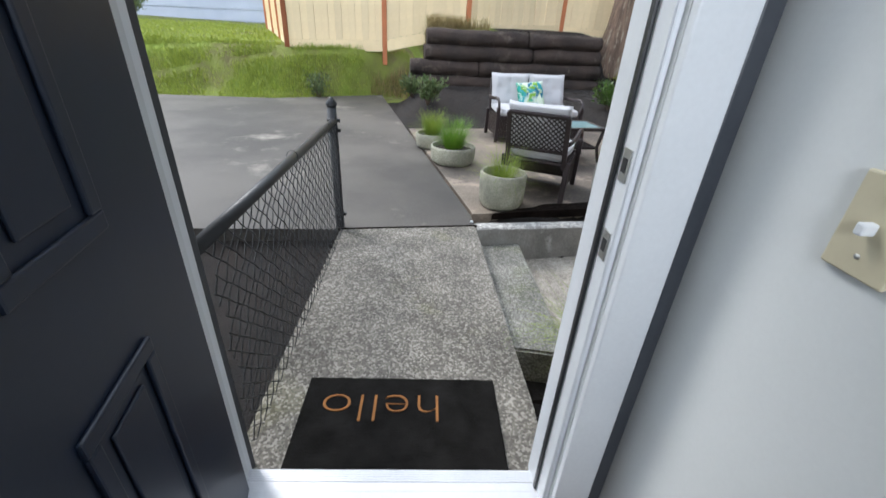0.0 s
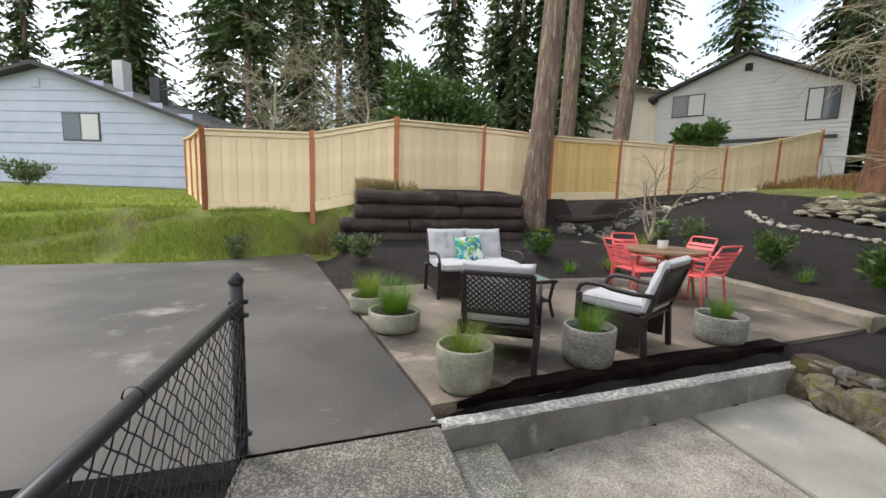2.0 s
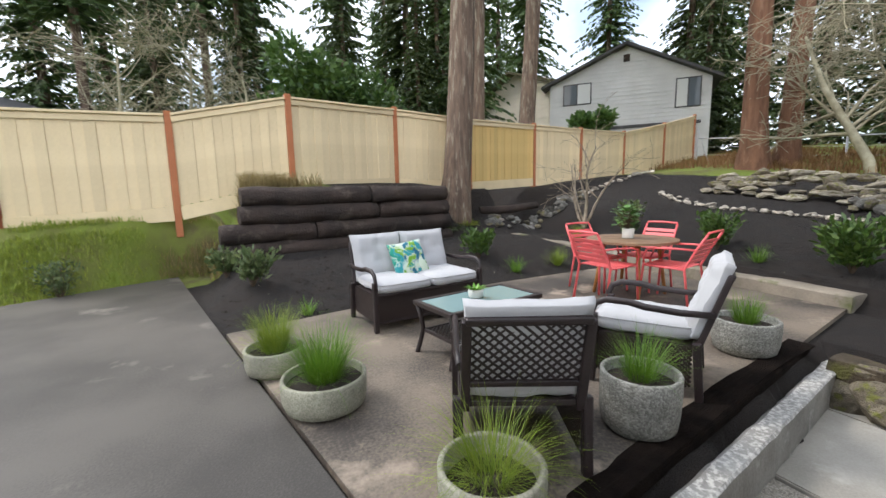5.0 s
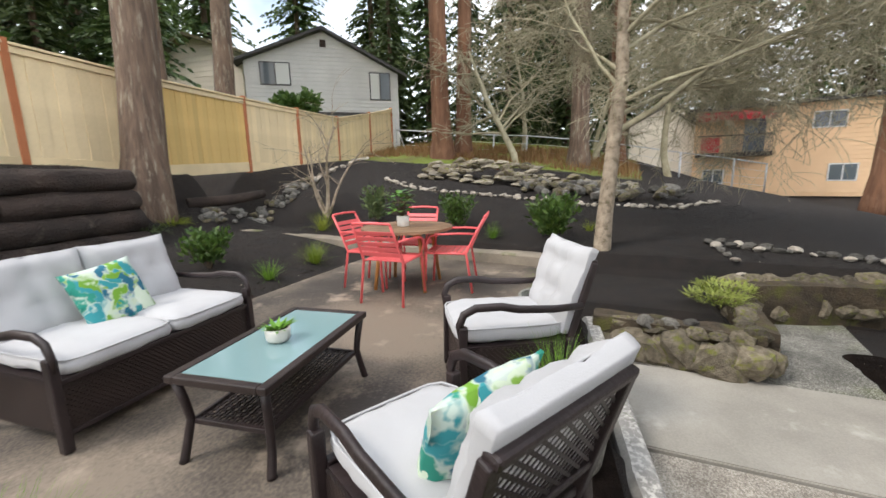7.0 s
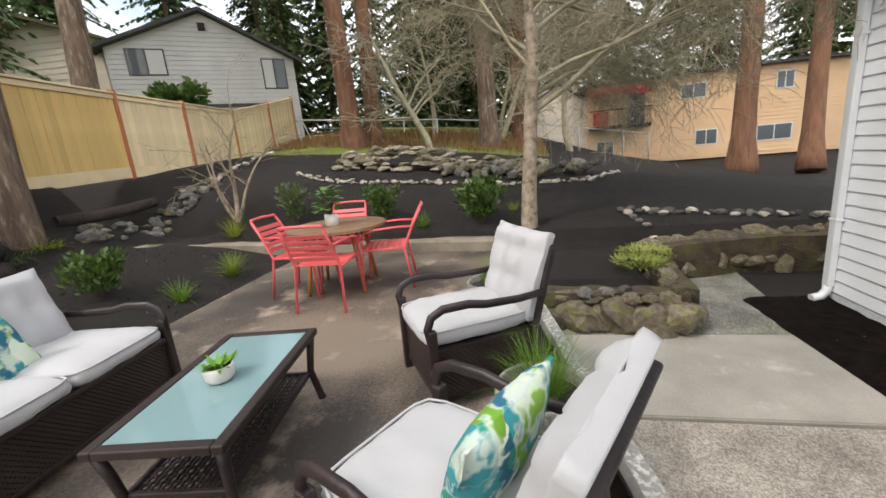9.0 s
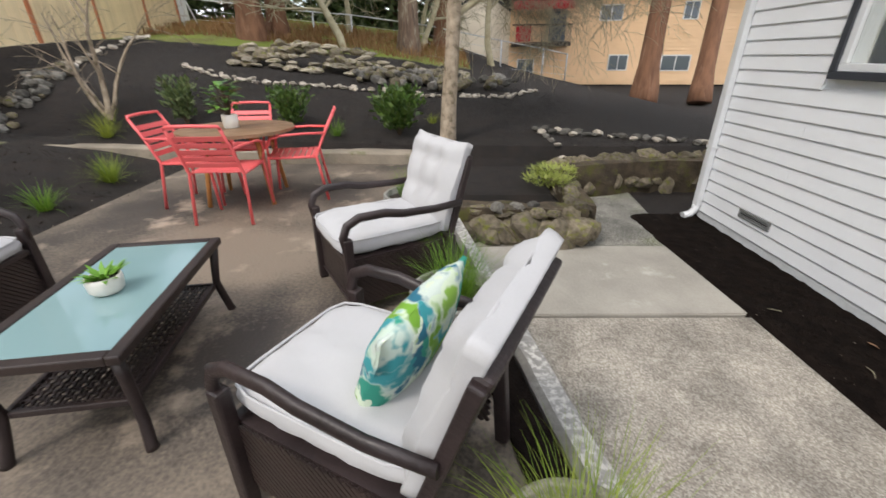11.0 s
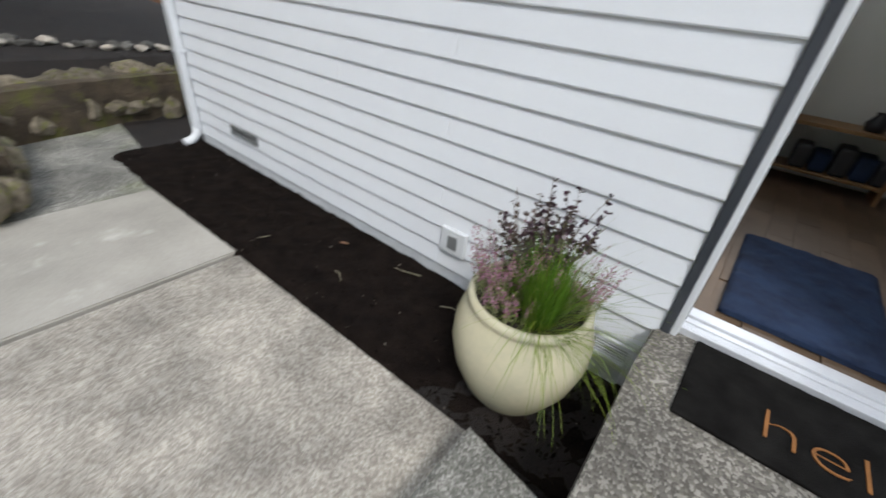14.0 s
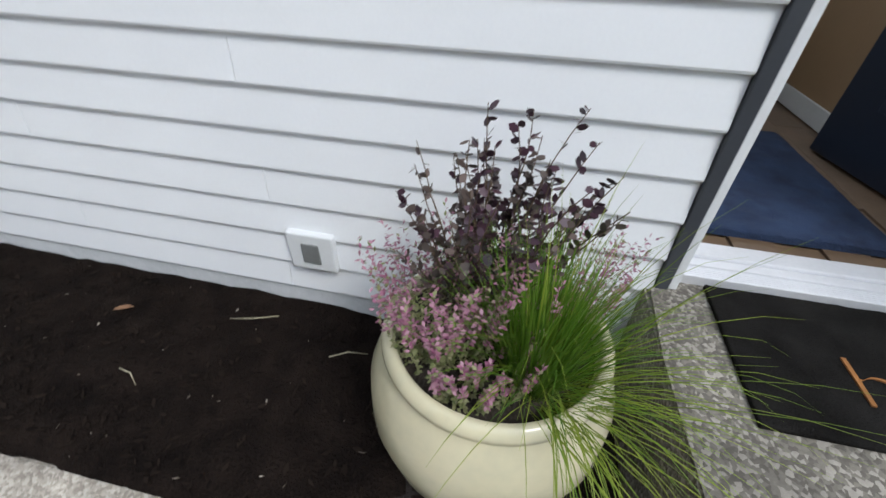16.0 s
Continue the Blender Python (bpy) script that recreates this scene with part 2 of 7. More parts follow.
def lathe(bm, profile, n=28, centre=(0, 0), wobble=0.0):
    """A turned body from (radius, height) pairs."""
    rings = []
    for r, z in profile:
        if r < 1e-5:
            rings.append([bm.verts.new((centre[0], centre[1], z))])
        else:
            rings.append([bm.verts.new((centre[0] + (r + wobble * noise.noise((math.cos(2 * math.pi * k / n) * 2, math.sin(2 * math.pi * k / n) * 2, z * 6))) * math.cos(2 * math.pi * k / n),
                                        centre[1] + (r + wobble * noise.noise((math.cos(2 * math.pi * k / n) * 2, math.sin(2 * math.pi * k / n) * 2, z * 6))) * math.sin(2 * math.pi * k / n), z)) for k in range(n)])
    for r0, r1 in zip(rings, rings[1:]):
        for k in range(n):
            a, b = r0[k % len(r0)], r0[(k + 1) % len(r0)]
            c, d = r1[(k + 1) % len(r1)], r1[k % len(r1)]
            if len(r0) == 1:
                bm.faces.new((a, c, d)).smooth = True
            elif len(r1) == 1:
                bm.faces.new((a, b, c)).smooth = True
            else:
                bm.faces.new((a, b, c, d)).smooth = True
    return bm


def prism(bm, outline, z0, z1):
    """An upright slab over an outline of (x, y) pairs."""
    lo = [bm.verts.new((x, y, z0)) for x, y in outline]
    hi = [bm.verts.new((x, y, z1)) for x, y in outline]
    k = len(lo)
    for i in range(k):
        bm.faces.new((lo[i], lo[(i + 1) % k], hi[(i + 1) % k], hi[i]))
    bm.faces.new(hi)
    bm.faces.new(lo[::-1])
    return bm


def mesh_of(name, bm, mats):
    bmesh.ops.recalc_face_normals(bm, faces=bm.faces)
    me = bpy.data.meshes.new(name)
    bm.to_mesh(me)
    bm.free()
    for m in mats if isinstance(mats, (list, tuple)) else [mats]:
        me.materials.append(m)
    return me


def part(name, bm, mats, parent=None, label="", at=None):
    ob = new(name, mesh_of(name, bm, mats))
    if parent is not None:
        ob.parent = parent
    if at is not None:
        ob.matrix_basis = at
    if label:
        ob["label"] = label
    return ob


def structure(name, bm, mats, label="", category=""):
    return tagged(part(name, bm, mats), label, category, kind="structure")


def thing(name, label, category, group="", at=None):
    ob = new(name)
    ob.empty_display_size = 0.1
    if at is not None:
        ob.matrix_basis = at
    return tagged(ob, label, category, group)


def smooth(a, b, x):
    t = min(1.0, max(0.0, (x - a) / (b - a)))
    return t * t * (3 - 2 * t)


# ---- ground: one sheet from the house to the horizon ----
PATIO_Z = -0.34
def curb_y(x):
    return 2.0 + 0.172 * (x - 0.45)


def drive_x(y):
    return 0.44 - 0.215 * (y - 2.18)


def bank_y(x):
    """Where the driveway ends and the grassy bank begins."""
    return min(8.85, 7.75 + 0.56 * max(0.0, x + 2.95))


def ground_height(x, y):
    edge = bank_y(x)
    left = -0.04 + 0.94 * smooth(edge, max(edge + 0.45, 9.0), y) + 0.04 * max(0.0, min(y, 30) - 9.0)
    mid = -0.04 + 0.40 * smooth(5.4, 8.0, y)
    yy = y - 0.15 * x
    mid += (1.02 * smooth(8.03, 8.2, yy) + 0.08 * smooth(8.2, 9.5, yy)) * (1 - smooth(3.55, 4.0, x)) * smooth(-0.15, 0.05, x) + 0.30 * smooth(8.0, 9.2, y) * smooth(3.55, 4.0, x) + 0.66 * smooth(9.1, 9.95, y - 0.22 * max(0.0, x - 5.0)) * smooth(3.55, 4.0, x)
    right = 0.12 + 0.125 * max(-0.3, min(x, 22) - 5.3) * smooth(-4.0, 5.0, y) + 0.105 * max(0.0, min(y, 9.6) - 3.0) * (0.3 + 0.7 * smooth(5.6, 7.2, x))
    right += 0.25 * smooth(9.4, 10.3, y) * (1 - smooth(8, 14, x))
    t = smooth(-0.55, 0.0, x)
    h = left * (1 - t) + mid * t
    t = smooth(5.5, 5.75, x)
    h = h * (1 - t) + right * t
    h += 0.012 * noise.noise((x * 1.7, y * 1.7, 0)) * smooth(5.0, 6.0, max(x, y))
    # lower yard beside the house
    pit = smooth(0.2, 0.3, x) * (1 - smooth(0.05, 0.15, y - curb_y(max(0.45, min(x, 4.2)))))
    pit *= 1 - smooth(3.95, 4.25, x) * smooth(1.35, 1.6, y)
    pit *= 1 - smooth(5.35, 5.6, x) * smooth(-3.0, -2.9, y)
    h = h * (1 - pit) + (-0.385) * pit
    side = (1 - smooth(-0.3, -0.2, x)) * (1 - smooth(1.6, 2.0, y))
    return h * (1 - side) + (-0.16 + 0.02 * noise.noise((x * 3, y * 3, 4))) * side if x > -6 else h


def mulch_cover(x, y):
    bed = smooth(drive_x(y) - 0.35, drive_x(y) + 0.05, x) if y < 8.7 else smooth(-1.1, -0.5, x - 0.6 * (y - 8.7))
    near = (1 - smooth(1.7, 2.1, y)) * smooth(-6, -5, x)
    fade = 1 - smooth(10.6, 12.5, y - 0.13 * x) * (1 - smooth(3.0, 6.0, x))
    fade *= 1 - 0.8 * smooth(8.1, 8.3, y - 0.15 * x) * (1 - smooth(1.0, 2.0, x))
    east = 1 - smooth(13.0, 15.5, x + 0.25 * y)
    return max(near, bed * max(0.0, fade * max(east, 0.0)))


def spaced(dense0, dense1, step, far):
    v = list(np.arange(dense0, dense1 + step / 2, step))
    lo, hi, s = dense0, dense1, step
    while hi < far:
        s *= 1.5
        lo, hi = lo - s, hi + s
        v = [lo] + v + [hi]
    return v


GX, GY = spaced(-7.0, 17.0, 0.15, 900.0), spaced(-1.5, 13.0, 0.15, 900.0)
verts = [(x, y, ground_height(x, y)) for y in GY for x in GX]
W = len(GX)
faces = [(j * W + i, j * W + i + 1, (j + 1) * W + i + 1, (j + 1) * W + i) for j in range(len(GY) - 1) for i in range(W - 1)]
gm = bpy.data.meshes.new("ground")
gm.from_pydata(verts, [], faces)
cover = gm.attributes.new("cover", "FLOAT", "POINT")
cover.data.foreach_set("value", [mulch_cover(v[0], v[1]) for v in verts])
for p in gm.polygons:
    p.use_smooth = True


def ground_material():
    m = material("grass_and_mulch", (0.0085, 0.006, 0.005), (0.023, 0.016, 0.0125), 0.95, 5, 110, 1.0, 0.03, c3=(0.045, 0.034, 0.027), c3_scale=55, c3_low=0.66)
    n, l = m.node_tree.nodes, m.node_tree.links
    b = n["Principled BSDF"]
    dark = b.inputs["Base Color"].links[0].from_socket
    at = n.new("ShaderNodeAttribute")
    at.attribute_name = "cover"
    tc = n.new("ShaderNodeTexCoord")
    edge = n.new("ShaderNodeTexNoise")
    edge.inputs["Scale"].default_value = 5
    edge.inputs["Detail"].default_value = 6
    l.new(tc.outputs["Object"], edge.inputs["Vector"])
    s = n.new("ShaderNodeMath")
    s.operation = "MULTIPLY_ADD"
    l.new(edge.outputs["Fac"], s.inputs[0])
    s.inputs[1].default_value = 0.5
    l.new(at.outputs["Fac"], s.inputs[2])
    r = n.new("ShaderNodeMapRange")
    r.inputs["From Min"].default_value, r.inputs["From Max"].default_value = 0.68, 0.82
    l.new(s.outputs[0], r.inputs["Value"])
    g1 = n.new("ShaderNodeTexNoise")
    g1.inputs["Scale"].default_value = 0.9
    g1.inputs["Detail"].default_value = 8
    g1.inputs["Roughness"].default_value = 0.7
    l.new(tc.outputs["Object"], g1.inputs["Vector"])
    ramp = n.new("ShaderNodeValToRGB")
    ramp.color_ramp.elements[0].position = 0.35
    ramp.color_ramp.elements[0].color = (0.13, 0.11, 0.045, 1)
    ramp.color_ramp.elements[1].position = 0.62
    ramp.color_ramp.elements[1].color = (0.20, 0.27, 0.03, 1)
    mid = ramp.color_ramp.elements.new(0.47)
    mid.color = (0.18, 0.20, 0.04, 1)
    l.new(g1.outputs["Fac"], ramp.inputs["Fac"])
    mx = n.new("ShaderNodeMix")
    mx.data_type = "RGBA"
    l.new(r.outputs[0], mx.inputs[0])
    l.new(ramp.outputs["Color"], mx.inputs[6])
    l.new(dark, mx.inputs[7])
    l.new(mx.outputs[2], b.inputs["Base Color"])
    return m


M_GROUND = ground_material()
gm.materials.append(M_GROUND)
tagged(new("ground", gm), "sloping ground of dark mulch beds and mossy lawn", "ground", kind="structure")

# ---- paved surfaces ----
bm = bm_new()
prism(bm, [(-0.55, 1.86), (0.46, 1.99), (0.44, 2.18), (drive_x(5), 5.0), (drive_x(8.8), 8.85), (-1.1, 8.8), (-3.0, 7.75), (-6.0, 7.5), (-14, 7.4), (-14, 1.5), (-6, 1.5), (-0.62, 1.84)], -0.3, 0.0)
drive = structure("road", bm, M_DRIVE, "damp grey-brown concrete driveway with pale patches", "driveway")
bm = bm_new()
prism(bm, [(0.45, 2.26), (0.455, 2.2), (4.0, 2.86), (5.45, 3.1), (5.48, 5.97), (3.1, 5.9), (1.0, 5.66), (-0.22, 5.42), (0.19, 3.48)], -0.42, 0.004)
structure("terrace", bm, M_TERRACE, "stained brown concrete terrace under the garden furniture", "terrace")
# dark soil strip between terrace slab and curb
bm = bm_new()
prism(bm, [(0.62, 2.22), (3.9, 2.78), (3.9, 2.93), (2.0, 2.64), (1.1, 2.44)], -0.05, 0.018)
bmesh.ops.subdivide_edges(bm, edges=bm.edges, cuts=6, use_grid_fill=True)
for v in bm.verts:
    if v.co.z > 0:
        v.co += Vector((0.03 * noise.noise(v.co * 5), 0.04 * noise.noise(v.co * 4 + Vector((9, 0, 0))), 0.012 * noise.noise(v.co * 9)))
structure("planting_strip", bm, M_MULCH, "strip of dark mulch along the curb", "mulch")
# curb: a chipped low retaining wall
bm = bm_new()
N = 46
ring = []
for i in range(N + 1):
    x = 0.47 + (4.02 - 0.47) * i / N
    y, zt = curb_y(x), -0.035 - 0.075 * i / N
    w = 0.10 + 0.012 * noise.noise((x * 6, 0, 0))
    c = 0.012 + 0.01 * noise.noise((x * 9, 3, 0))
    f = 0.006 * noise.noise((x * 7, 5, 0))
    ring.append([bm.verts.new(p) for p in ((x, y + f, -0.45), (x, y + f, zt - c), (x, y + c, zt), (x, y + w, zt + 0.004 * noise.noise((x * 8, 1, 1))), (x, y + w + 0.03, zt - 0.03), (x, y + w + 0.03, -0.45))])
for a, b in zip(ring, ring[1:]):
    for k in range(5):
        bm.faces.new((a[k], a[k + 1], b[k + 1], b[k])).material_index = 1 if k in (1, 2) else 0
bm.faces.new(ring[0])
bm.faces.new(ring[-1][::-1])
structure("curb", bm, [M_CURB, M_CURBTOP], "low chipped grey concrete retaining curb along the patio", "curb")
# patio slabs with open joints
for k, (xa, xb, mt) in enumerate(((0.84, 2.513, M_AGG), (2.549, 3.652, M_CONC))):
    bm = bm_new()
    prism(bm, [(xa, 0.66), (xb, 0.67 + 0.02 * k), (xb, curb_y(xb) + 0.02), (xa, curb_y(xa) + 0.02)], -0.45, PATIO_Z)
    bmesh.ops.bevel(bm, geom=[e for e in bm.edges if all(v.co.z > -0.4 for v in e.verts)], offset=0.008, segments=2, affect="EDGES")
    structure("patio_slab_%d" % (k + 1), bm, mt, "pale weathered concrete patio slab", "patio")
bm = bm_new()
prism(bm, [(3.675, 0.60), (4.5, 0.45), (5.35, 0.35), (5.35, 1.25), (4.35, 1.45), (3.675, 1.75)], -0.45, PATIO_Z - 0.012)
structure("patio_slab_3", bm, M_AGG_MOSS, "damp concrete path along the rock wall", "path")
bm = bm_new()
prism(bm, [(3.675, 1.70), (4.2, 1.5), (4.2, 2.7), (3.675, 2.62)], -0.45, PATIO_Z - 0.006)
structure("patio_slab_4", bm, M_CONC, "concrete footing under the rock wall", "patio")
# mulch strip along the house
bm = bm_new()
nx, ny = 70, 12
grid = [[bm.verts.new((0.5 + 3.95 * i / nx, 0.69 * j / ny + (0.02 * noise.noise((i * 0.4, 0, 7)) if j == ny else 0), -0.325 + 0.014 * noise.noise((i * 0.5, j * 0.5, 0)) + 0.01 * noise.noise((i * 1.9, j * 1.9, 2)) - (0.03 if j == ny else 0) - 0.062 * (1 - smooth(1.1, 1.5, 0.5 + 3.95 * i / nx)))) for i in range(nx + 1)] for j in range(ny + 1)]
for j in range(ny):
    for i in range(nx):
        bm.faces.new((grid[j][i], grid[j][i + 1], grid[j + 1][i + 1], grid[j + 1][i])).smooth = True
structure("mulch_strip", bm, M_MULCH, "dark bark mulch strip along the house wall", "mulch")
# dark joint where the porch meets the driveway
bm = bm_new()
edge_pts = [(-0.56 + 1.03 * k / 24, 1.852 + 0.133 * k / 24 + 0.006 * noise.noise((k * 0.9, 3, 0))) for k in range(25)]
prism(bm, [(x, y - 0.005 - 0.003 * noise.noise((x * 20, 0, 0))) for x, y in edge_pts] + [(x, y + 0.006 + 0.003 * noise.noise((x * 15, 9, 0))) for x, y in edge_pts[::-1]], -0.02, 0.0045)
structure("joint_gap", bm, M_MULCH, "dark dirt-filled joint between porch and driveway", "joint")
# porch slab and step
bm = bm_new()
prism(bm, [(-0.55, -0.0), (-0.47, -0.0), (-0.47, -0.09), (0.48, -0.09), (0.48, -0.0), (0.53, -0.0), (0.53, 0.25), (0.465, 1.985), (-0.55, 1.85)], -0.5, 0.0)
bmesh.ops.bevel(bm, geom=[e for e in bm.edges if all(v.co.z > -0.1 for v in e.verts)], offset=0.012, segments=2, affect="EDGES")
structure("porch", bm, M_PORCH, "raised exposed-aggregate concrete porch walk", "porch")
bm = bm_new()
prism(bm, [(0.50, 0.80), (0.86, 0.74), (0.835, 2.05), (0.455, 1.975)], -0.5, -0.17)
bmesh.ops.bevel(bm, geom=[e for e in bm.edges if all(v.co.z > -0.2 for v in e.verts)], offset=0.014, segments=2, affect="EDGES")
structure("porch_step", bm, M_AGG_MOSS, "mossy dark aggregate concrete step", "step")
# kerb behind the dining set
def low_kerb(name, pts, w, label):
    bm = bm_new()
    rows = []
    total = len(pts)
    fine = []
    for a, b in zip(pts, pts[1:]):
        for s in range(12):
            fine.append(Vector(a).lerp(Vector(b), s / 12))
    fine.append(Vector(pts[-1]))
    for i, p in enumerate(fine):
        d = (fine[min(i + 1, len(fine) - 1)] - fine[max(0, i - 1)])
        sdir = Vector((d.y, -d.x, 0)).normalized()
        j = 0.02 * noise.noise(p * 4)
        j2 = 0.015 * noise.noise(p * 6 + Vector((5, 5, 5)))
        rows.append([bm.verts.new(q) for q in (p - sdir * (w / 2 + j) - Vector((0, 0, 0.5)), p - sdir * (w / 2 + j) - Vector((0, 0, 0.02)), p - sdir * (w / 2 - 0.03) + Vector((0, 0, j2)), p + sdir * (w / 2 - 0.03) + Vector((0, 0, j2)), p + sdir * (w / 2 + j) - Vector((0, 0, 0.03)), p + sdir * (w / 2) - Vector((0, 0, 0.5)))])
    for a, b in zip(rows, rows[1:]):
        for k in range(5):
            bm.faces.new((a[k], a[k + 1], b[k + 1], b[k])).smooth = k in (1, 2, 3)
    bm.faces.new(rows[0])
    bm.faces.new(rows[-1][::-1])
    return structure(name, bm, M_KERB, label, "kerb")


M_KERB = material("mossy_old_kerb", (0.30, 0.255, 0.20), (0.19, 0.165, 0.13), 0.9, 2.5, 50, 0.6, 0.01, c3=(0.11, 0.12, 0.045), c3_scale=2.2, c3_low=0.55)
low_kerb("kerb_1", [(5.55, 3.05, 0.14), (5.62, 4.3, 0.15), (5.6, 5.6, 0.18)], 0.30, "old weathered concrete kerb with moss")
low_kerb("kerb_2", [(5.58, 5.6, 0.18), (5.42, 7.0, 0.27), (4.75, 8.9, 0.44)], 0.24, "old weathered concrete kerb with moss")

# ---- the house ----
LAP, LAP0 = 0.1149, -0.2497
WALL_X0, WALL_X1, WALL_TOP = -7.0, 4.42, 2.75
DX0, DX1, DTOP = -0.47, 0.455, 2.10
TRIM_X = 0.507
def wall_block(bm, x0, x1, z0, z1):
    if x1 - x0 > 0.005 and z1 - z0 > 0.005:
        box(bm, x0, -0.15, z0, x1, -0.02, z1)
    return bm


WIN = (2.05, 3.29, 1.135, 2.28)
bm = bm_new()
wall_block(bm, WALL_X0, DX0, -0.5, WALL_TOP)
wall_block(bm, DX0, DX1, DTOP, WALL_TOP)
wall_block(bm, DX1, WIN[0], -0.5, WALL_TOP)
wall_block(bm, WIN[0], WIN[1], -0.5, WIN[2])
wall_block(bm, WIN[0], WIN[1], WIN[3], WALL_TOP)
wall_block(bm, WIN[1], WALL_X1, -0.5, WALL_TOP)
box(bm, WALL_X1 - 0.13, -6.0, -0.5, WALL_X1, -0.15, WALL_TOP)
wall_front = structure("wall_front", bm, M_SIDING, "white lap-sided house front wall", "wall")
bm = bm_new()
box(bm, 0.565, -0.02, -0.5, WALL_X1 - 0.02, -0.004, LAP0 - 0.002)
structure("foundation", bm, M_FOUND, "pale painted foundation strip under the siding", "foundation")

# siding boards: each a lapped course with a thick lower edge
def siding_course(x0, x1, z0):
    bm = bm_new()
    L = x1 - x0
    prof = [(-0.018, -0.006), (0.004, -0.006), (0.006, 0.0), (-0.008, LAP + 0.012), (-0.018, LAP + 0.012)]
    a = [bm.verts.new((x0, y, z0 + z)) for y, z in prof]
    b = [bm.verts.new((x1, y, z0 + z)) for y, z in prof]
    for k in range(5):
        bm.faces.new((a[k], a[(k + 1) % 5], b[(k + 1) % 5], b[k]))
    bm.faces.new(a[::-1])
    bm.faces.new(b)
    return bm


k, z = 0, LAP0
while z < WALL_TOP - LAP:
    spans = [(WALL_X0, DX0 - 0.042), (TRIM_X + 0.002, WALL_X1 - 0.005)]
    if z + LAP > WIN[2] - 0.09 and z < WIN[3] + 0.09:
        spans = [(WALL_X0, DX0 - 0.042), (TRIM_X + 0.002, WIN[0] - 0.10), (WIN[1] + 0.10, WALL_X1 - 0.005)]
    if z > DTOP + 0.06:
        spans = [(WALL_X0, WALL_X1 - 0.005)]
    for a, b in spans:
        cuts = [a]
        if b - a > 3.0:
            cuts.append(a + (1.12 if k % 3 == 0 else 1.9 if k % 3 == 1 else 2.9))
        cuts.append(b)
        for c0, c1 in zip(cuts, cuts[1:]):
            part("siding_board", siding_course(c0 + 0.0008, c1 - 0.0008, z), M_SIDING, wall_front)
    k, z = k + 1, z + LAP

# corner board and downspout
bm = bm_new()
box(bm, WALL_X1 - 0.004, -0.10, LAP0, WALL_X1 + 0.02, 0.02, WALL_TOP, bevel=0.003)
structure("trim_corner", bm, M_TRIMW, "white corner board", "trim")
ds = thing("downspout", "white metal downspout at the house corner with a bent outlet", "downspout")
bm = bm_new()
box(bm, 4.33, 0.012, -0.2, 4.41, 0.067, WALL_TOP, bevel=0.008)
part("pipe", bm, M_TRIMW, ds)
bm = bm_new()
tube(bm, [(4.37, 0.04, -0.19), (4.37, 0.045, -0.25), (4.36, 0.09, -0.295), (4.35, 0.17, -0.31)], [0.036, 0.037, 0.037, 0.039], 10)
part("outlet", bm, M_TRIMW, ds)
for z in (0.4, 1.9):
    bm = bm_new()
    box(bm, 4.322, 0.006, z, 4.418, 0.071, z + 0.025, bevel=0.003)
    part("strap", bm, M_TRIMW, ds)

# door frame
bm = bm_new()
box(bm, 0.4745, -0.010, -0.02, TRIM_X, 0.010, DTOP + 0.05, bevel=0.003)
box(bm, DX0 - 0.036, -0.05, -0.02, DX0 - 0.001, 0.008, DTOP + 0.05, bevel=0.003)
box(bm, DX0 - 0.040, -0.049, DTOP + 0.052, TRIM_X + 0.003, 0.009, DTOP + 0.10, bevel=0.003)
structure("trim_door_outer", bm, M_TRIMD, "charcoal painted outer door casing", "trim")
bm = bm_new()
for s, x in ((1, DX1), (-1, DX0)):
    box(bm, min(x, x + s * 0.004), -0.152, 0.0, max(x, x + s * 0.004), -0.012 if s > 0 else -0.052, DTOP)
    xa, xb = (x - 0.007, x) if s > 0 else (x, x + 0.007)
    box(bm, xa, -0.08, 0.0, xb, -0.012 if s > 0 else -0.052, DTOP, bevel=0.003)
    xa, xb = (x - 0.003, x) if s > 0 else (x, x + 0.003)
    box(bm, xa, -0.151, 0.0, xb, -0.082, DTOP, bevel=0.002)
box(bm, DX0, -0.15, DTOP - 0.03, DX1, -0.052, DTOP + 0.002)
box(bm, DX1 - 0.003, -0.0115, 0.0, 0.4735, 0.005, DTOP, bevel=0.002)
jamb = structure("door_frame", bm, M_TRIMW, "white painted door jamb", "door frame")
bm = bm_new()
box(bm, DX1 - 0.011, -0.099, 0.03, DX1 - 0.0035, -0.081, DTOP - 0.03, bevel=0.003)
box(bm, DX0 + 0.0035, -0.094, 0.03, DX0 + 0.010, -0.081, DTOP - 0.03, bevel=0.003)
part("weatherstrip", bm, M_BLACKM, jamb, "black rubber weatherstrip")
M_STEEL = plain("brushed_nickel", (0.5, 0.5, 0.48), 0.35, 0.9)
for z in (0.93, 1.10):
    bm = bm_new()
    box(bm, DX1 - 0.0065, -0.142, z - 0.032, DX1 - 0.0032, -0.112, z + 0.032, bevel=0.001)
    part("strike_plate", bm, M_STEEL, jamb, "nickel strike plate")
    bm = bm_new()
    box(bm, DX1 - 0.0075, -0.136, z - 0.014, DX1 - 0.0066, -0.118, z + 0.014)
    part("strike_hole", bm, M_BLACKM, jamb)
bm = bm_new()
for i, (y0, y1, zt) in enumerate(((-0.075, -0.03, 0.030), (-0.11, -0.075, 0.036), (-0.175, -0.11, 0.046))):
    box(bm, DX0, y0, -0.01, DX1, y1, zt, bevel=0.004)
for i in range(5):
    box(bm, DX0 + 0.002, -0.072 + i * 0.008, 0.030, DX1 - 0.002, -0.069 + i * 0.008, 0.0315)
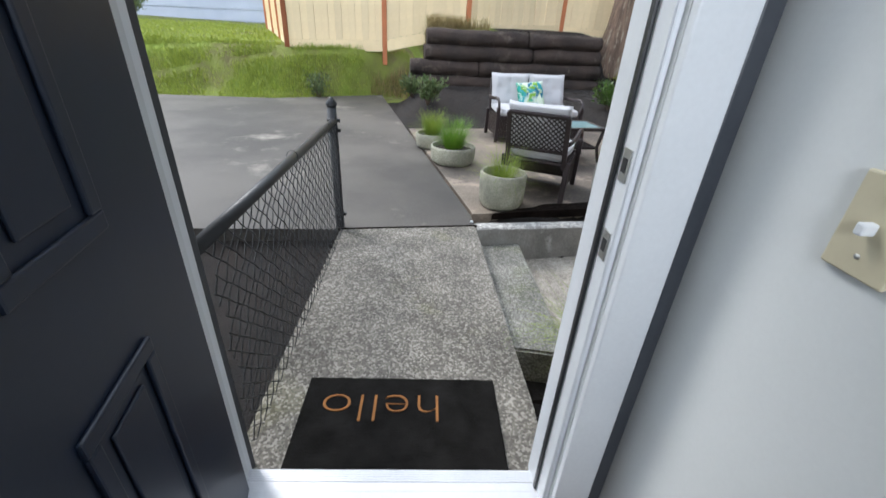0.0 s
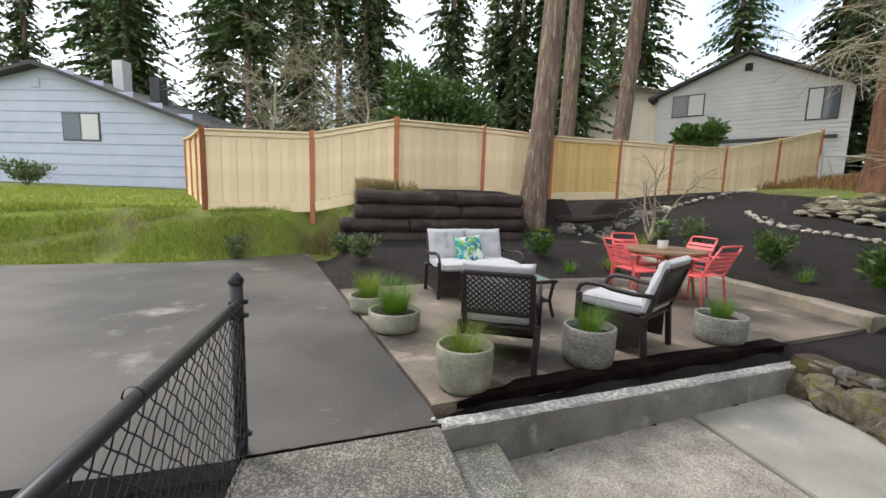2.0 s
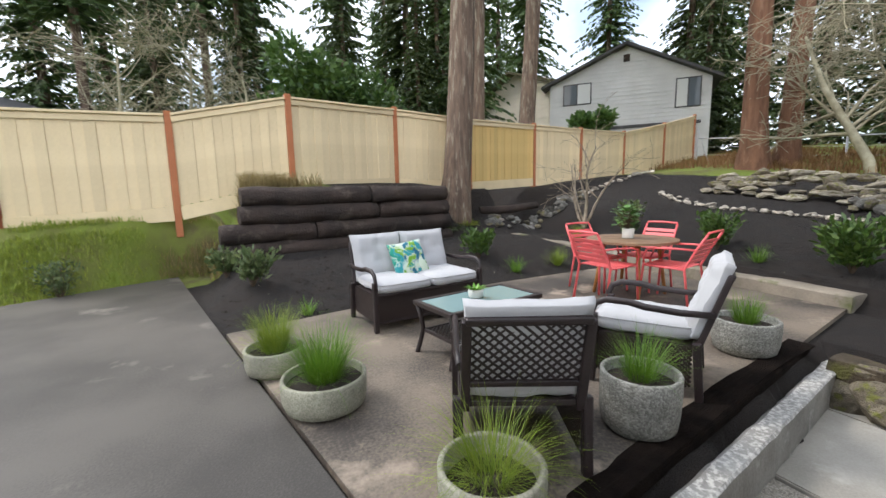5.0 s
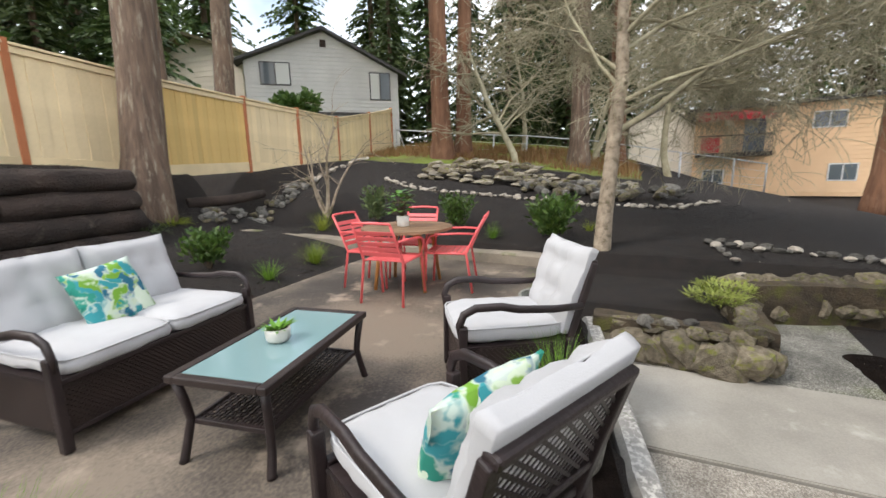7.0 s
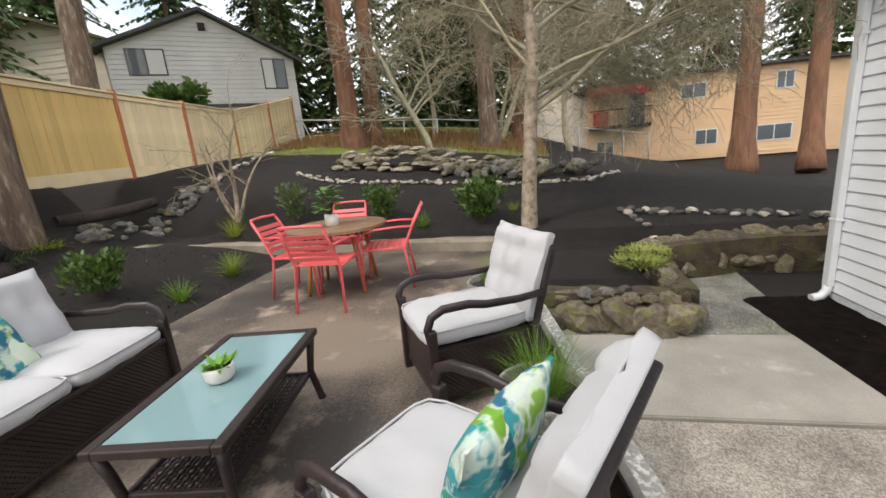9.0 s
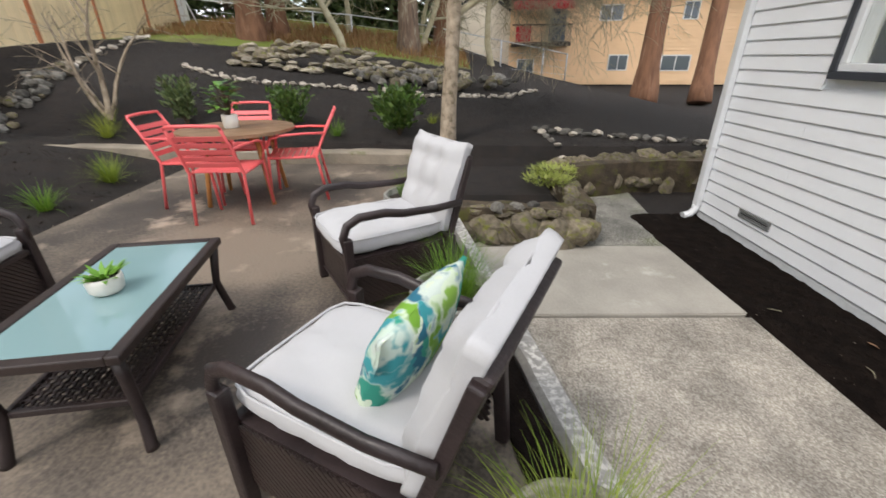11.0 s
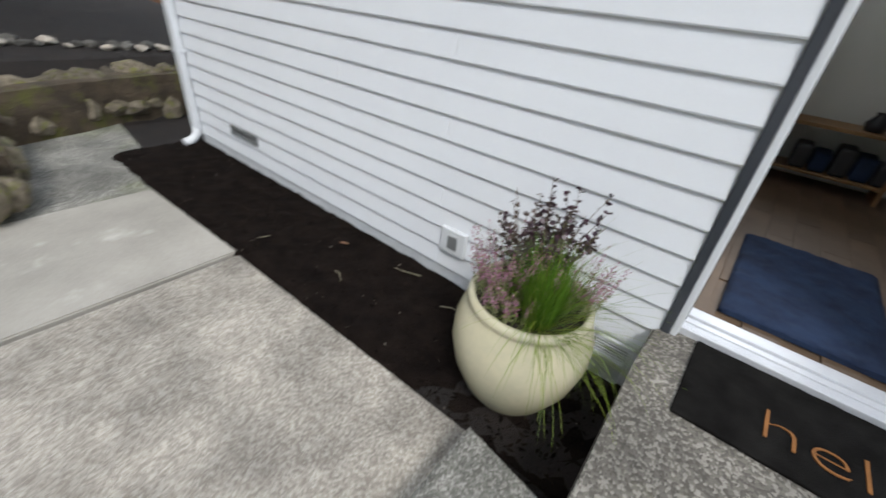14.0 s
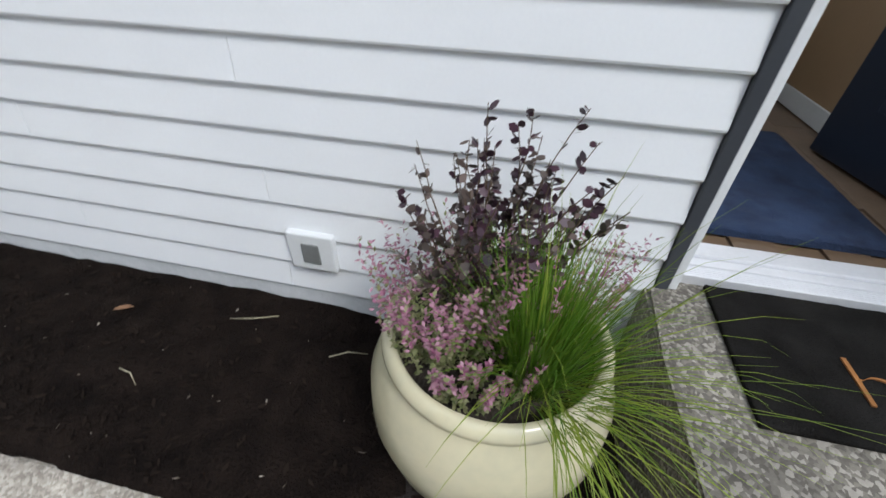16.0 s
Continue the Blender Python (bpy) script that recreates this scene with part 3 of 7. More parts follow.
structure("door_sill", bm, material("mill_aluminium", (0.72, 0.73, 0.76), (0.62, 0.63, 0.66), 0.45, 3, 100, 0.1, 0.001, metal=0.3), "ribbed aluminium door threshold", "threshold")

# ---- garden fence of cedar boards ----
FENCE_H = 1.58
POSTS = [(-2.98, 8.95, 0.89), (-0.93, 9.15, 0.96), (0.86, 9.1, 1.35), (3.10, 9.9, 1.44), (4.95, 9.9, 1.34), (7.46, 10.65, 1.45),
         (9.3, 10.75, 1.44), (11.9, 11.4, 1.55), (14.65, 11.9, 2.05), (16.9, 12.2, 2.53)]
BACK = [(-2.98, 8.95, 0.89), (-3.6, 10.5, 0.98), (-4.35, 12.3, 1.08), (-5.1, 14.0, 1.22)]
bm = bm_new()
box(bm, -0.068, -0.011, 0, 0.068, 0.011, 1.0, bevel=0.002)
board_mesh = mesh_of("fence_board", bm, M_CEDAR)
board_gold = board_mesh.copy()
board_gold.materials[0] = M_CEDARG


def fence_run(name, posts, label):
    f = tagged(new(name), label, "fence")
    for i, (x, y, z) in enumerate(posts):
        bm = bm_new()
        box(bm, -0.048, -0.048, -0.35, 0.048, 0.048, FENCE_H + 0.05, bevel=0.006)
        part("post", bm, M_POST, f, "reddish-stained cedar post" if i == 0 else "", pose(x, y, z, 0, 0, 10))
    for bay, (a, b) in enumerate(zip(posts, posts[1:])):
        a, b = Vector(a), Vector(b)
        d = b - a
        flat = Vector((d.x, d.y, 0))
        L = flat.length
        ang = math.degrees(math.atan2(d.y, d.x))
        side = Vector((d.y, -d.x, 0)).normalized()
        n = max(2, int(round((L - 0.1) / 0.142)))
        for k in range(n):
            s = (0.05 + (L - 0.1) * (k + 0.5) / n) / L
            p = a + d * s + side * (0.010 if k % 2 else 0.0)
            ob = new("fence_board", board_gold if bay == 4 else board_mesh)
            ob.parent = f
            ob.matrix_basis = pose(p.x, p.y, p.z + 0.13, 0, 0, ang) @ Matrix.Diagonal(((L - 0.1) / n / 0.136 * 0.995, 1, FENCE_H - 0.24, 1))
        up = Vector((0, 0, 1))
        for nm, zz, w, h, off in (("cap_rail", FENCE_H - 0.015, 0.15, 0.035, 0.0), ("top_rail", FENCE_H - 0.085, 0.03, 0.085, 0.03), ("kick_board", 0.02, 0.035, 0.22, 0.012)):
            bm = bm_new()
            u = d.normalized() * 0.05
            beam(bm, a + u + up * zz + side * off, b - u + up * zz + side * off, w, h, 0.003)
            part(nm, bm, M_CEDAR, f)
    return f


fence_run("garden_fence", POSTS, "new pale cedar board fence with reddish posts")
fence_run("garden_fence", BACK, "new pale cedar board fence running towards the blue house")

# ---- chain-link fence beside the porch ----
cl = thing("chain_link_fence", "black chain-link fence with a post at the porch edge", "fence")
bm = bm_new()
tube(bm, [(-0.555, 1.9, -0.2), (-0.555, 1.9, 0.86)], 0.03, 14)
lathe(bm, [(0.034, 0.855), (0.036, 0.872), (0.022, 0.89), (0.012, 0.905), (0.0, 0.91)], 14, (-0.555, 1.9))
part("post", bm, M_BLACKM, cl)
bm = bm_new()
tube(bm, [(-0.50, 0.01, 0.80), (-0.51, 0.7, 0.79), (-0.54, 1.87, 0.765)], 0.021, 12)
part("top_rail", bm, M_BLACKM, cl)
for z in (0.765, 0.70, 0.1):
    bm = bm_new()
    lathe(bm, [(0.031, z - 0.014), (0.036, z - 0.012), (0.036, z + 0.012), (0.031, z + 0.014)], 14, (-0.555, 1.9))
    box(bm, -0.53, 1.885, z - 0.01, -0.505, 1.91, z + 0.01, bevel=0.003)
    part("clamp", bm, M_BLACKM, cl)
bm = bm_new()
for dirn in (1, -1):
    for k in range(-14, 28):
        y0 = 0.06 + k * 0.068
        pts = []
        for s in range(19):
            z = -0.12 + 0.91 * s / 18
            y = y0 + (0.91 * s / 18 if dirn > 0 else 0.91 - 0.91 * s / 18)
            if 0.06 <= y <= 1.9:
                pts.append((-0.50 - 0.025 * (y / 1.9) + dirn * (0.004 if s % 2 else -0.004) , y, z))
        if len(pts) > 1:
            tube(bm, pts, 0.0024, 4, caps=False)
part("chain_mesh", bm, M_BLACKM, cl, "woven black vinyl-coated wire mesh")
bm = bm_new()
for k in range(7):
    lathe(bm, [(0.0235, -0.004), (0.026, 0.0), (0.0235, 0.004)], 10)
part("tie_wires", bm, M_BLACKM, cl, at=pose(-0.515, 0.9, 0.80, 90, 0, 0))

# ---- timber retaining wall ----
tw = thing("timber_wall", "retaining wall of dark weathered creosote timbers", "retaining wall")
rng = random.Random(5)
for row in range(5):
    z = 0.12 + row * 0.278
    x0 = (-0.10, -0.36, -0.33, -0.06, -0.02)[row]
    cuts = [x0, 1.75 + 0.7 * math.sin(row * 2.1 + 0.6), 3.72 - 0.02 * row]
    for a, b in zip(cuts, cuts[1:]):
        bm = bm_new()
        n = 16
        pts, rad = [], []
        for s in range(n + 1):
            x = a + 0.012 + (b - a - 0.024) * s / n
            pts.append((x, 7.98 + 0.15 * x + 0.025 * row + 0.016 * noise.noise((x * 2, row, 0)), z + 0.014 * noise.noise((x * 2, row, 5))))
            rad.append(0.147 + 0.011 * noise.noise((x * 3, row * 3, 2)))
        rad[0] *= 0.93
        rad[-1] *= 0.93
        tube(bm, pts, rad, 16)
        for v in bm.verts:
            v.co += Vector((0, noise.noise((v.co.x * 1.5, v.co.y * 14, v.co.z * 14)), noise.noise((v.co.x * 1.5 + 9, v.co.y * 14, v.co.z * 14)))) * 0.030
        part("timber", bm, M_TIMBER, tw)
del row

# ---- rocks ----
M_ROCK = material("grey_garden_rock", (0.20, 0.19, 0.17), (0.10, 0.094, 0.082), 0.9, 5, 40, 0.8, 0.02, per_object=0.45)
M_ROCKM = material("mossy_brown_rock", (0.22, 0.185, 0.135), (0.085, 0.07, 0.047), 0.9, 7, 40, 0.8, 0.02, c3=(0.15, 0.155, 0.03), c3_scale=5, c3_low=0.52, per_object=0.45)
M_ROCKW = material("pale_edging_stone", (0.50, 0.45, 0.38), (0.36, 0.32, 0.27), 0.9, 6, 40, 0.6, 0.01, per_object=0.25)


def rock_mesh(seed, mat, flat=0.75, sub=2):
    bm = bm_new()
    bmesh.ops.create_icosphere(bm, subdivisions=sub, radius=0.5)
    o = Vector((seed * 3.7, seed * 1.3, seed * 2.1))
    for v in bm.verts:
        d = 1 + 0.55 * noise.noise(v.co * 1.9 + o) + 0.25 * noise.noise(v.co * 5 + o)
        v.co = Vector((v.co.x * d, v.co.y * d * 0.85, v.co.z * d * flat))
    cut = random.Random(seed)
    for _ in range(11):
        n = Vector((cut.gauss(0, 1), cut.gauss(0, 1), cut.gauss(0, 1) * 0.8)).normalized()
        off = max(v.co.dot(n) for v in bm.verts) * cut.uniform(0.66, 0.86)
        for v in bm.verts:
            s = v.co.dot(n)
            if s > off:
                v.co -= n * (s - off) * 0.93
    for f in bm.faces:
        f.smooth = sub > 2
    return mesh_of("stone", bm, mat)


ROCKS = [rock_mesh(i, M_ROCK) for i in range(5)]
ROCKS_M = [rock_mesh(i + 20, M_ROCKM, 0.85, 2) for i in range(5)]
ROCKS_W = [rock_mesh(i + 40, M_ROCKW, 0.6) for i in range(4)]
M_SLAB = material("pale_flat_wall_stone", (0.36, 0.32, 0.25), (0.19, 0.165, 0.125), 0.9, 6, 40, 0.8, 0.02, c3=(0.12, 0.115, 0.03), c3_scale=3, c3_low=0.54, per_object=0.4)
SLABS = [rock_mesh(i + 60, M_SLAB, 0.4) for i in range(4)]


def stone(parent, mesh, x, y, z, s, rng, sz=1.0, tilt=20):
    ob = new("stone", mesh)
    ob.parent = parent
    ob.matrix_basis = pose(x, y, z, rng.uniform(-tilt, tilt), rng.uniform(-tilt, tilt), rng.uniform(0, 360)) @ Matrix.Diagonal((s, s * rng.uniform(0.8, 1.15), s * sz, 1))
    return ob


rng = random.Random(11)
rw = thing("boulder_wall", "low retaining wall of mossy brown boulders beside the patio", "rock wall")
M_BANK = material("mossy_mud", (0.085, 0.062, 0.038), (0.04, 0.03, 0.019), 0.95, 6, 50, 0.9, 0.02, c3=(0.08, 0.078, 0.018), c3_scale=5, c3_low=0.52)


def mud_core(parent, line, w, z0, z1):
    """The packed earth in which the boulders sit: a rough bank along a line."""
    bm = bm_new()
    for a, b in zip(line, line[1:]):
        beam(bm, (*a, (z0 + z1) / 2), (*b, (z0 + z1) / 2), w, z1 - z0)
    bmesh.ops.subdivide_edges(bm, edges=bm.edges, cuts=5, use_grid_fill=True)
    for v in bm.verts:
        v.co += Vector((noise.noise(v.co * 4), noise.noise(v.co * 4 + Vector((7, 0, 0))), noise.noise(v.co * 5 + Vector((0, 7, 0))) * 0.6)) * 0.05
    part("packed_earth", bm, M_BANK, parent)


mud_core(rw, [(3.92, 2.62), (3.86, 1.95), (3.84, 1.42), (4.85, 1.36)], 0.22, -0.40, -0.02)
for i in range(8):
    x, y = 3.83 - 0.02 * i, 2.50 - 0.14 * i
    stone(rw, ROCKS_M[i % 5], x, y, -0.235 + 0.03 * (i % 2), rng.uniform(0.30, 0.46), rng, 1.0)
    if i > 0:
        stone(rw, rng.choice(ROCKS_M), x + 0.05, y + 0.05, -0.06, rng.uniform(0.17, 0.30), rng, 0.75)
for i in range(3):
    stone(rw, ROCKS[i], 3.80 + 0.03 * i, 2.22 - 0.17 * i, -0.02, rng.uniform(0.14, 0.20), rng, 0.8)
for i in range(9):
    s = i / 8
    x, y = 3.76 + 1.02 * s, 1.40 - 0.05 * s + 0.05 * math.sin(i)
    stone(rw, ROCKS_M[(i * 2) % 5], x, y, -0.2, rng.uniform(0.28, 0.44), rng, 1.0)
    stone(rw, rng.choice(ROCKS_M), x + 0.05, y + 0.06, -0.02, rng.uniform(0.16, 0.28), rng, 0.75)
rw2 = thing("boulder_wall", "row of moss-covered boulders at the end of the path", "rock wall")
for i in range(16):
    s = i / 15
    x, y = 5.05 + 0.38 * math.sin(s * 2.2) * 0.9, 1.25 - 2.6 * s
    stone(rw2, rng.choice(ROCKS_M), x + 0.1, y, -0.2, rng.uniform(0.3, 0.45), rng, 1.1)
    stone(rw2, rng.choice(ROCKS_M), x + 0.22, y + 0.05, 0.02, rng.uniform(0.24, 0.38), rng, 0.85)
mud_core(rw2, [(5.18, 1.25), (5.46, 0.35), (5.5, -0.5), (5.45, -1.35)], 0.32, -0.45, 0.05)
ed = thing("stone_edging", "uneven line of grey edging stones in the mulch", "stone edging")
for i in range(26):
    s = i / 25
    x, y = 6.55 - 0.75 * s + 0.08 * math.sin(i * 2.3), 1.32 - 2.4 * s
    stone(ed, rng.choice(ROCKS + ROCKS_W), x, y, ground_height(x, y) + 0.03, rng.uniform(0.09, 0.22), rng, 0.7)
for i in range(7):
    x, y = 6.6 - 0.2 * i, 1.35 - 0.03 * i
    stone(ed, rng.choice(ROCKS + ROCKS_W), x - 0.1, y, ground_height(x, y) + 0.03, rng.uniform(0.12, 0.2), rng, 0.7)

# raised stone bed with its pale edging
be = thing("stone_edging", "curved edging of small pale stones round the raised bed", "stone edging")
N = 74
for i in range(N):
    s = i / (N - 1)
    x = 8.95 - 0.75 * math.sin(min(1, s * 4.2) * math.pi / 2) + 1.5 * s * s
    y = 7.85 - 7.5 * s
    if s > 0.86:
        x += (s - 0.86) * 7
        y += (s - 0.86) * 1.5
    for j in range(2 if i % 3 == 0 else 1):
        xx, yy = x + rng.uniform(-0.04, 0.1) + 0.14 * j, y + rng.uniform(-0.04, 0.04)
        stone(be, rng.choice(ROCKS_W), xx, yy, ground_height(xx, yy) + 0.03, rng.uniform(0.10, 0.18), rng, 0.75)
dw = thing("dry_stone_wall", "tumbled dry-stone wall of flat mossy stones", "stone wall")
for i in range(150):
    s = rng.random()
    lay = rng.randrange(5)
    x = 9.7 + 0.16 * lay + 0.9 * s * s + rng.uniform(-0.1, 0.1)
    y = 7.2 - 5.0 * s
    stone(dw, rng.choice(SLABS if rng.random() < 0.75 else ROCKS_M), x, y, ground_height(x, y) + 0.05 + 0.10 * lay * (0.4 + 0.6 * math.sin(math.pi * min(1, s * 1.2 + 0.1))), rng.uniform(0.28, 0.5), rng, 0.62, 8)
for i in range(70):
    s = rng.random()
    x, y = 9.2 + 1.0 * rng.random() + 0.6 * s, 4.6 - 3.6 * s
    stone(dw, rng.choice(ROCKS + ROCKS_M), x, y, ground_height(x, y) + 0.06 + 0.12 * (x - 9.2), rng.uniform(0.18, 0.36), rng, 0.8)
lr = thing("rock_bed", "scatter of grey rocks along the fence bed", "rocks")
for i in range(75):
    s = rng.random()
    x, y = 4.75 + 3.2 * s + rng.uniform(-0.15, 0.15), 8.75 - 0.25 * s + rng.uniform(-0.28, 0.28) + 0.7 * s * s
    stone(lr, rng.choice(ROCKS + ROCKS + ROCKS_M + ROCKS_W[:1]), x, y, ground_height(x, y) + 0.04, rng.uniform(0.10, 0.28), rng, 0.7)
for i in range(14):
    s = i / 13
    x, y = 8.0 + 4.0 * s, 9.3 + 1.0 * s + rng.uniform(-0.1, 0.1)
    stone(lr, rng.choice(ROCKS_W), x, y, ground_height(x, y) + 0.04, rng.uniform(0.15, 0.3), rng, 0.6)
lg = tagged(part("fallen_log", tube(bm_new(), [(4.9, 9.35, 0.80), (5.6, 9.15, 0.82), (6.3, 9.05, 0.90)], [0.10, 0.095, 0.08], 10), M_TIMBER), "dark rotting log lying in the rock bed", "log")

# ---- tree trunks ----
M_FIRBARK = material("reddish_fir_bark", (0.20, 0.135, 0.095), (0.10, 0.068, 0.05), 0.95, 6, 25, 1.0, 0.04, c3=(0.31, 0.265, 0.20), c3_scale=9, c3_low=0.53)
M_REDBARK = material("red_cedar_bark", (0.26, 0.13, 0.075), (0.15, 0.075, 0.045), 0.95, 5, 22, 1.0, 0.04, c3=(0.34, 0.20, 0.13), c3_scale=4, c3_low=0.58)
M_GREYBARK = material("pale_grey_bark", (0.44, 0.36, 0.27), (0.21, 0.165, 0.12), 0.9, 9, 35, 0.8, 0.02, c3=(0.12, 0.105, 0.055), c3_scale=9, c3_low=0.56)
M_TWIG = material("lichen_grey_twig", (0.44, 0.40, 0.28), (0.27, 0.24, 0.155), 0.95, 5, 40, 0.5, 0.01)
M_FIR = leafy("fir_needles", (0.042, 0.088, 0.028), (0.13, 0.19, 0.056))
M_FIR2 = leafy("cedar_sprays", (0.030, 0.058, 0.018), (0.095, 0.125, 0.036))
M_BROAD = leafy("broad_green_leaves", (0.035, 0.085, 0.018), (0.10, 0.17, 0.035))
for m in (M_FIRBARK, M_REDBARK):
    tcn = [q for q in m.node_tree.nodes if q.type == "TEX_COORD"][0]
    mp = m.node_tree.nodes.new("ShaderNodeMapping")
    mp.inputs["Scale"].default_value = (1.6, 1.6, 0.22)
    outs = [lk.to_socket for lk in m.node_tree.links if lk.from_node == tcn]
    for so in outs:
        m.node_tree.links.new(mp.outputs[0], so)
    m.node_tree.links.new(tcn.outputs["Object"], mp.inputs["Vector"])


def trunk_bm(x, y, z, r, h, lean=(0, 0), n=18, flare=1.35):
    bm = bm_new()
    pts, rad = [], []
    for s in range(15):
        q = s / 14
        zz = -0.4 + (h + 0.4) * q ** 1.5
        pts.append((lean[0] * q + 0.05 * noise.noise((q * 3, x, y)), lean[1] * q + 0.05 * noise.noise((q * 3, y, x)), zz))
        rad.append(r * (1 - 0.55 * q) * (1 + (flare - 1) * math.exp(-max(0, zz) * 2.2)))
    tube(bm, pts, rad, n)
    for v in bm.verts:
        k = 1 + 0.05 * noise.noise((v.co.x * 8, v.co.y * 8, v.co.z * 0.8)) + 0.08 * math.exp(-max(0, v.co.z) * 2) * math.sin(5 * math.atan2(v.co.y, v.co.x))
        c = Vector((lean[0], lean[1], 0)) * (max(0, v.co.z) / h)
        v.co.x, v.co.y = c.x + (v.co.x - c.x) * k, c.y + (v.co.y - c.y) * k
    return bm


def spray(bm, p, d, size, rng, droop=0.3):
    """One flat, ragged spray of needles: three or four narrow blades."""
    side = d.cross(Vector((0, 0, 1)))
    if side.length < 0.01:
        side = Vector((1, 0, 0))
    side.normalize()
    for k in range(4):
        a = rng.uniform(-1.1, 1.1)
        e = (d * math.cos(a) + side * math.sin(a) + Vector((0, 0, -droop * rng.uniform(0.2, 1.6)))).normalized()
        L = size * rng.uniform(0.6, 1.2)
        w = e.cross(Vector((rng.uniform(-1, 1), rng.uniform(-1, 1), 1.2))).normalized() * L * rng.uniform(0.15, 0.28)
        q = p + d * rng.uniform(-0.2, 0.2) * size
        v = [bm.verts.new(t) for t in (q - w * 0.3, q + e * L * 0.5 - w, q + e * L, q + e * L * 0.5 + w)]
        bm.faces.new(v)


def conifer_crown(seed, h, base, spread, whorls, per, size, droop=0.35):
    rng = random.Random(seed)
    bm = bm_new()
    for i in range(whorls):
        q = i / whorls
        z = base + (h - base) * q
        L = spread * (1 - q) ** 0.75 * rng.uniform(0.6, 1.1) + 0.25
        for j in range(per):
            if rng.random() < 0.12:
                continue
            a = rng.uniform(0, 2 * math.pi)
            out = Vector((math.cos(a), math.sin(a), 0))
            Lj = L * rng.uniform(0.55, 1.15)
            n = max(3, int(Lj / (size * 0.55)))
            for s in range(1, n + 1):
                t = s / n
                p = Vector((0, 0, z)) + out * Lj * t + Vector((0, 0, 0.15 * Lj * t - droop * Lj * t * t))
                spray(bm, p, (out + Vector((0, 0, -droop * t))).normalized(), size * (1.15 - 0.5 * t), rng, 0.5)
    return bm


CROWNS = [mesh_of("crown", conifer_crown(s, h, b, sp, w, 9, sz, dr), mt) for s, h, b, sp, w, sz, dr, mt in
          ((1, 22, 2.0, 3.8, 54, 0.55, 0.4, M_FIR), (2, 25, 4.0, 3.4, 56, 0.55, 0.5, M_FIR), (3, 18, 0.8, 3.6, 52, 0.5, 0.55, M_FIR2), (4, 24, 9, 3.6, 40, 0.55, 0.45, M_FIR))]
TRUNKS = [mesh_of("trunk", trunk_bm(i, i * 2, 0, 0.3, 23, n=10), M_FIRBARK) for i in range(2)]


def conifer(x, y, z, crown, s=1.0, label="tall dark conifer behind the fences"):
    t = thing("conifer", label, "tree", "conifers behind the yard", pose(x, y, z, 0, 0, (x * 37 + y * 11) % 360) @ Matrix.Diagonal((s, s, s, 1)))
    for nm, me in (("trunk", TRUNKS[crown % 2]), ("crown", CROWNS[crown])):
        o = new(nm, me)
        o.parent = t
    return t


def big_tree(name, x, y, z, r, h, mat, label, lean=(0, 0), crown=None, crown_z=0, flare=1.35):
    t = thing(name, label, "tree", at=pose(x, y, z))
    part("trunk", trunk_bm(x, y, z, r, h, lean, flare=flare), mat, t)
    if crown is not None:
        o = new("crown", CROWNS[crown])
        o.parent = t
        o.matrix_basis = pose(lean[0] * 0.8, lean[1] * 0.8, crown_z, 0, 0, x * 40)
    return t


big_tree("fir_tree", 4.05, 9.15, 0.66, 0.32, 24, M_FIRBARK, "thick fir trunk with mossy base beside the timber wall", (1.3, 0.5), None, 0)
big_tree("fir_tree", 6.7, 12.6, 1.3, 0.30, 26, M_FIRBARK, "tall bare fir trunk rising behind the fence", (0.8, 0.8), 3, 3)
big_tree("fir_tree", 9.2, 13.6, 1.4, 0.33, 26, M_FIRBARK, "tall bare fir trunk rising behind the fence", (1.8, 0.6), 3, 3)
big_tree("cedar_tree", 13.9, 8.4, 1.62, 0.36, 22, M_REDBARK, "twin reddish cedar trunk above the stone bed", (0.1, 0.3), 3, 2, 1.5)
big_tree("cedar_tree", 14.75, 8.0, 1.62, 0.30, 22, M_REDBARK, "twin reddish cedar trunk above the stone bed", (0.3, -0.3), 3, 2, 1.5)
big_tree("cedar_tree", 15.0, 3.86, 1.25, 0.33, 22, M_FIRBARK, "grey-brown conifer trunk behind the stone bed", (0.3, 0.1), 3, 2, 1.4)
big_tree("cedar_tree", 18.6, 2.75, 1.3, 0.38, 22, M_REDBARK, "reddish cedar trunk near the pale shed", (0.2, 0.1), 3, 2, 1.3)
big_tree("cedar_tree", 14.6, -3.85, 0.15, 0.33, 22, M_REDBARK, "stout red cedar trunk in front of the tan house", (0.15, -0.1), 3, 2, 1.35)
big_tree("cedar_tree", 15.6, -6.3, 0.1, 0.30, 22, M_REDBARK, "red cedar trunk in front of the tan house", (1.6, -0.7), 3, 2, 1.3)

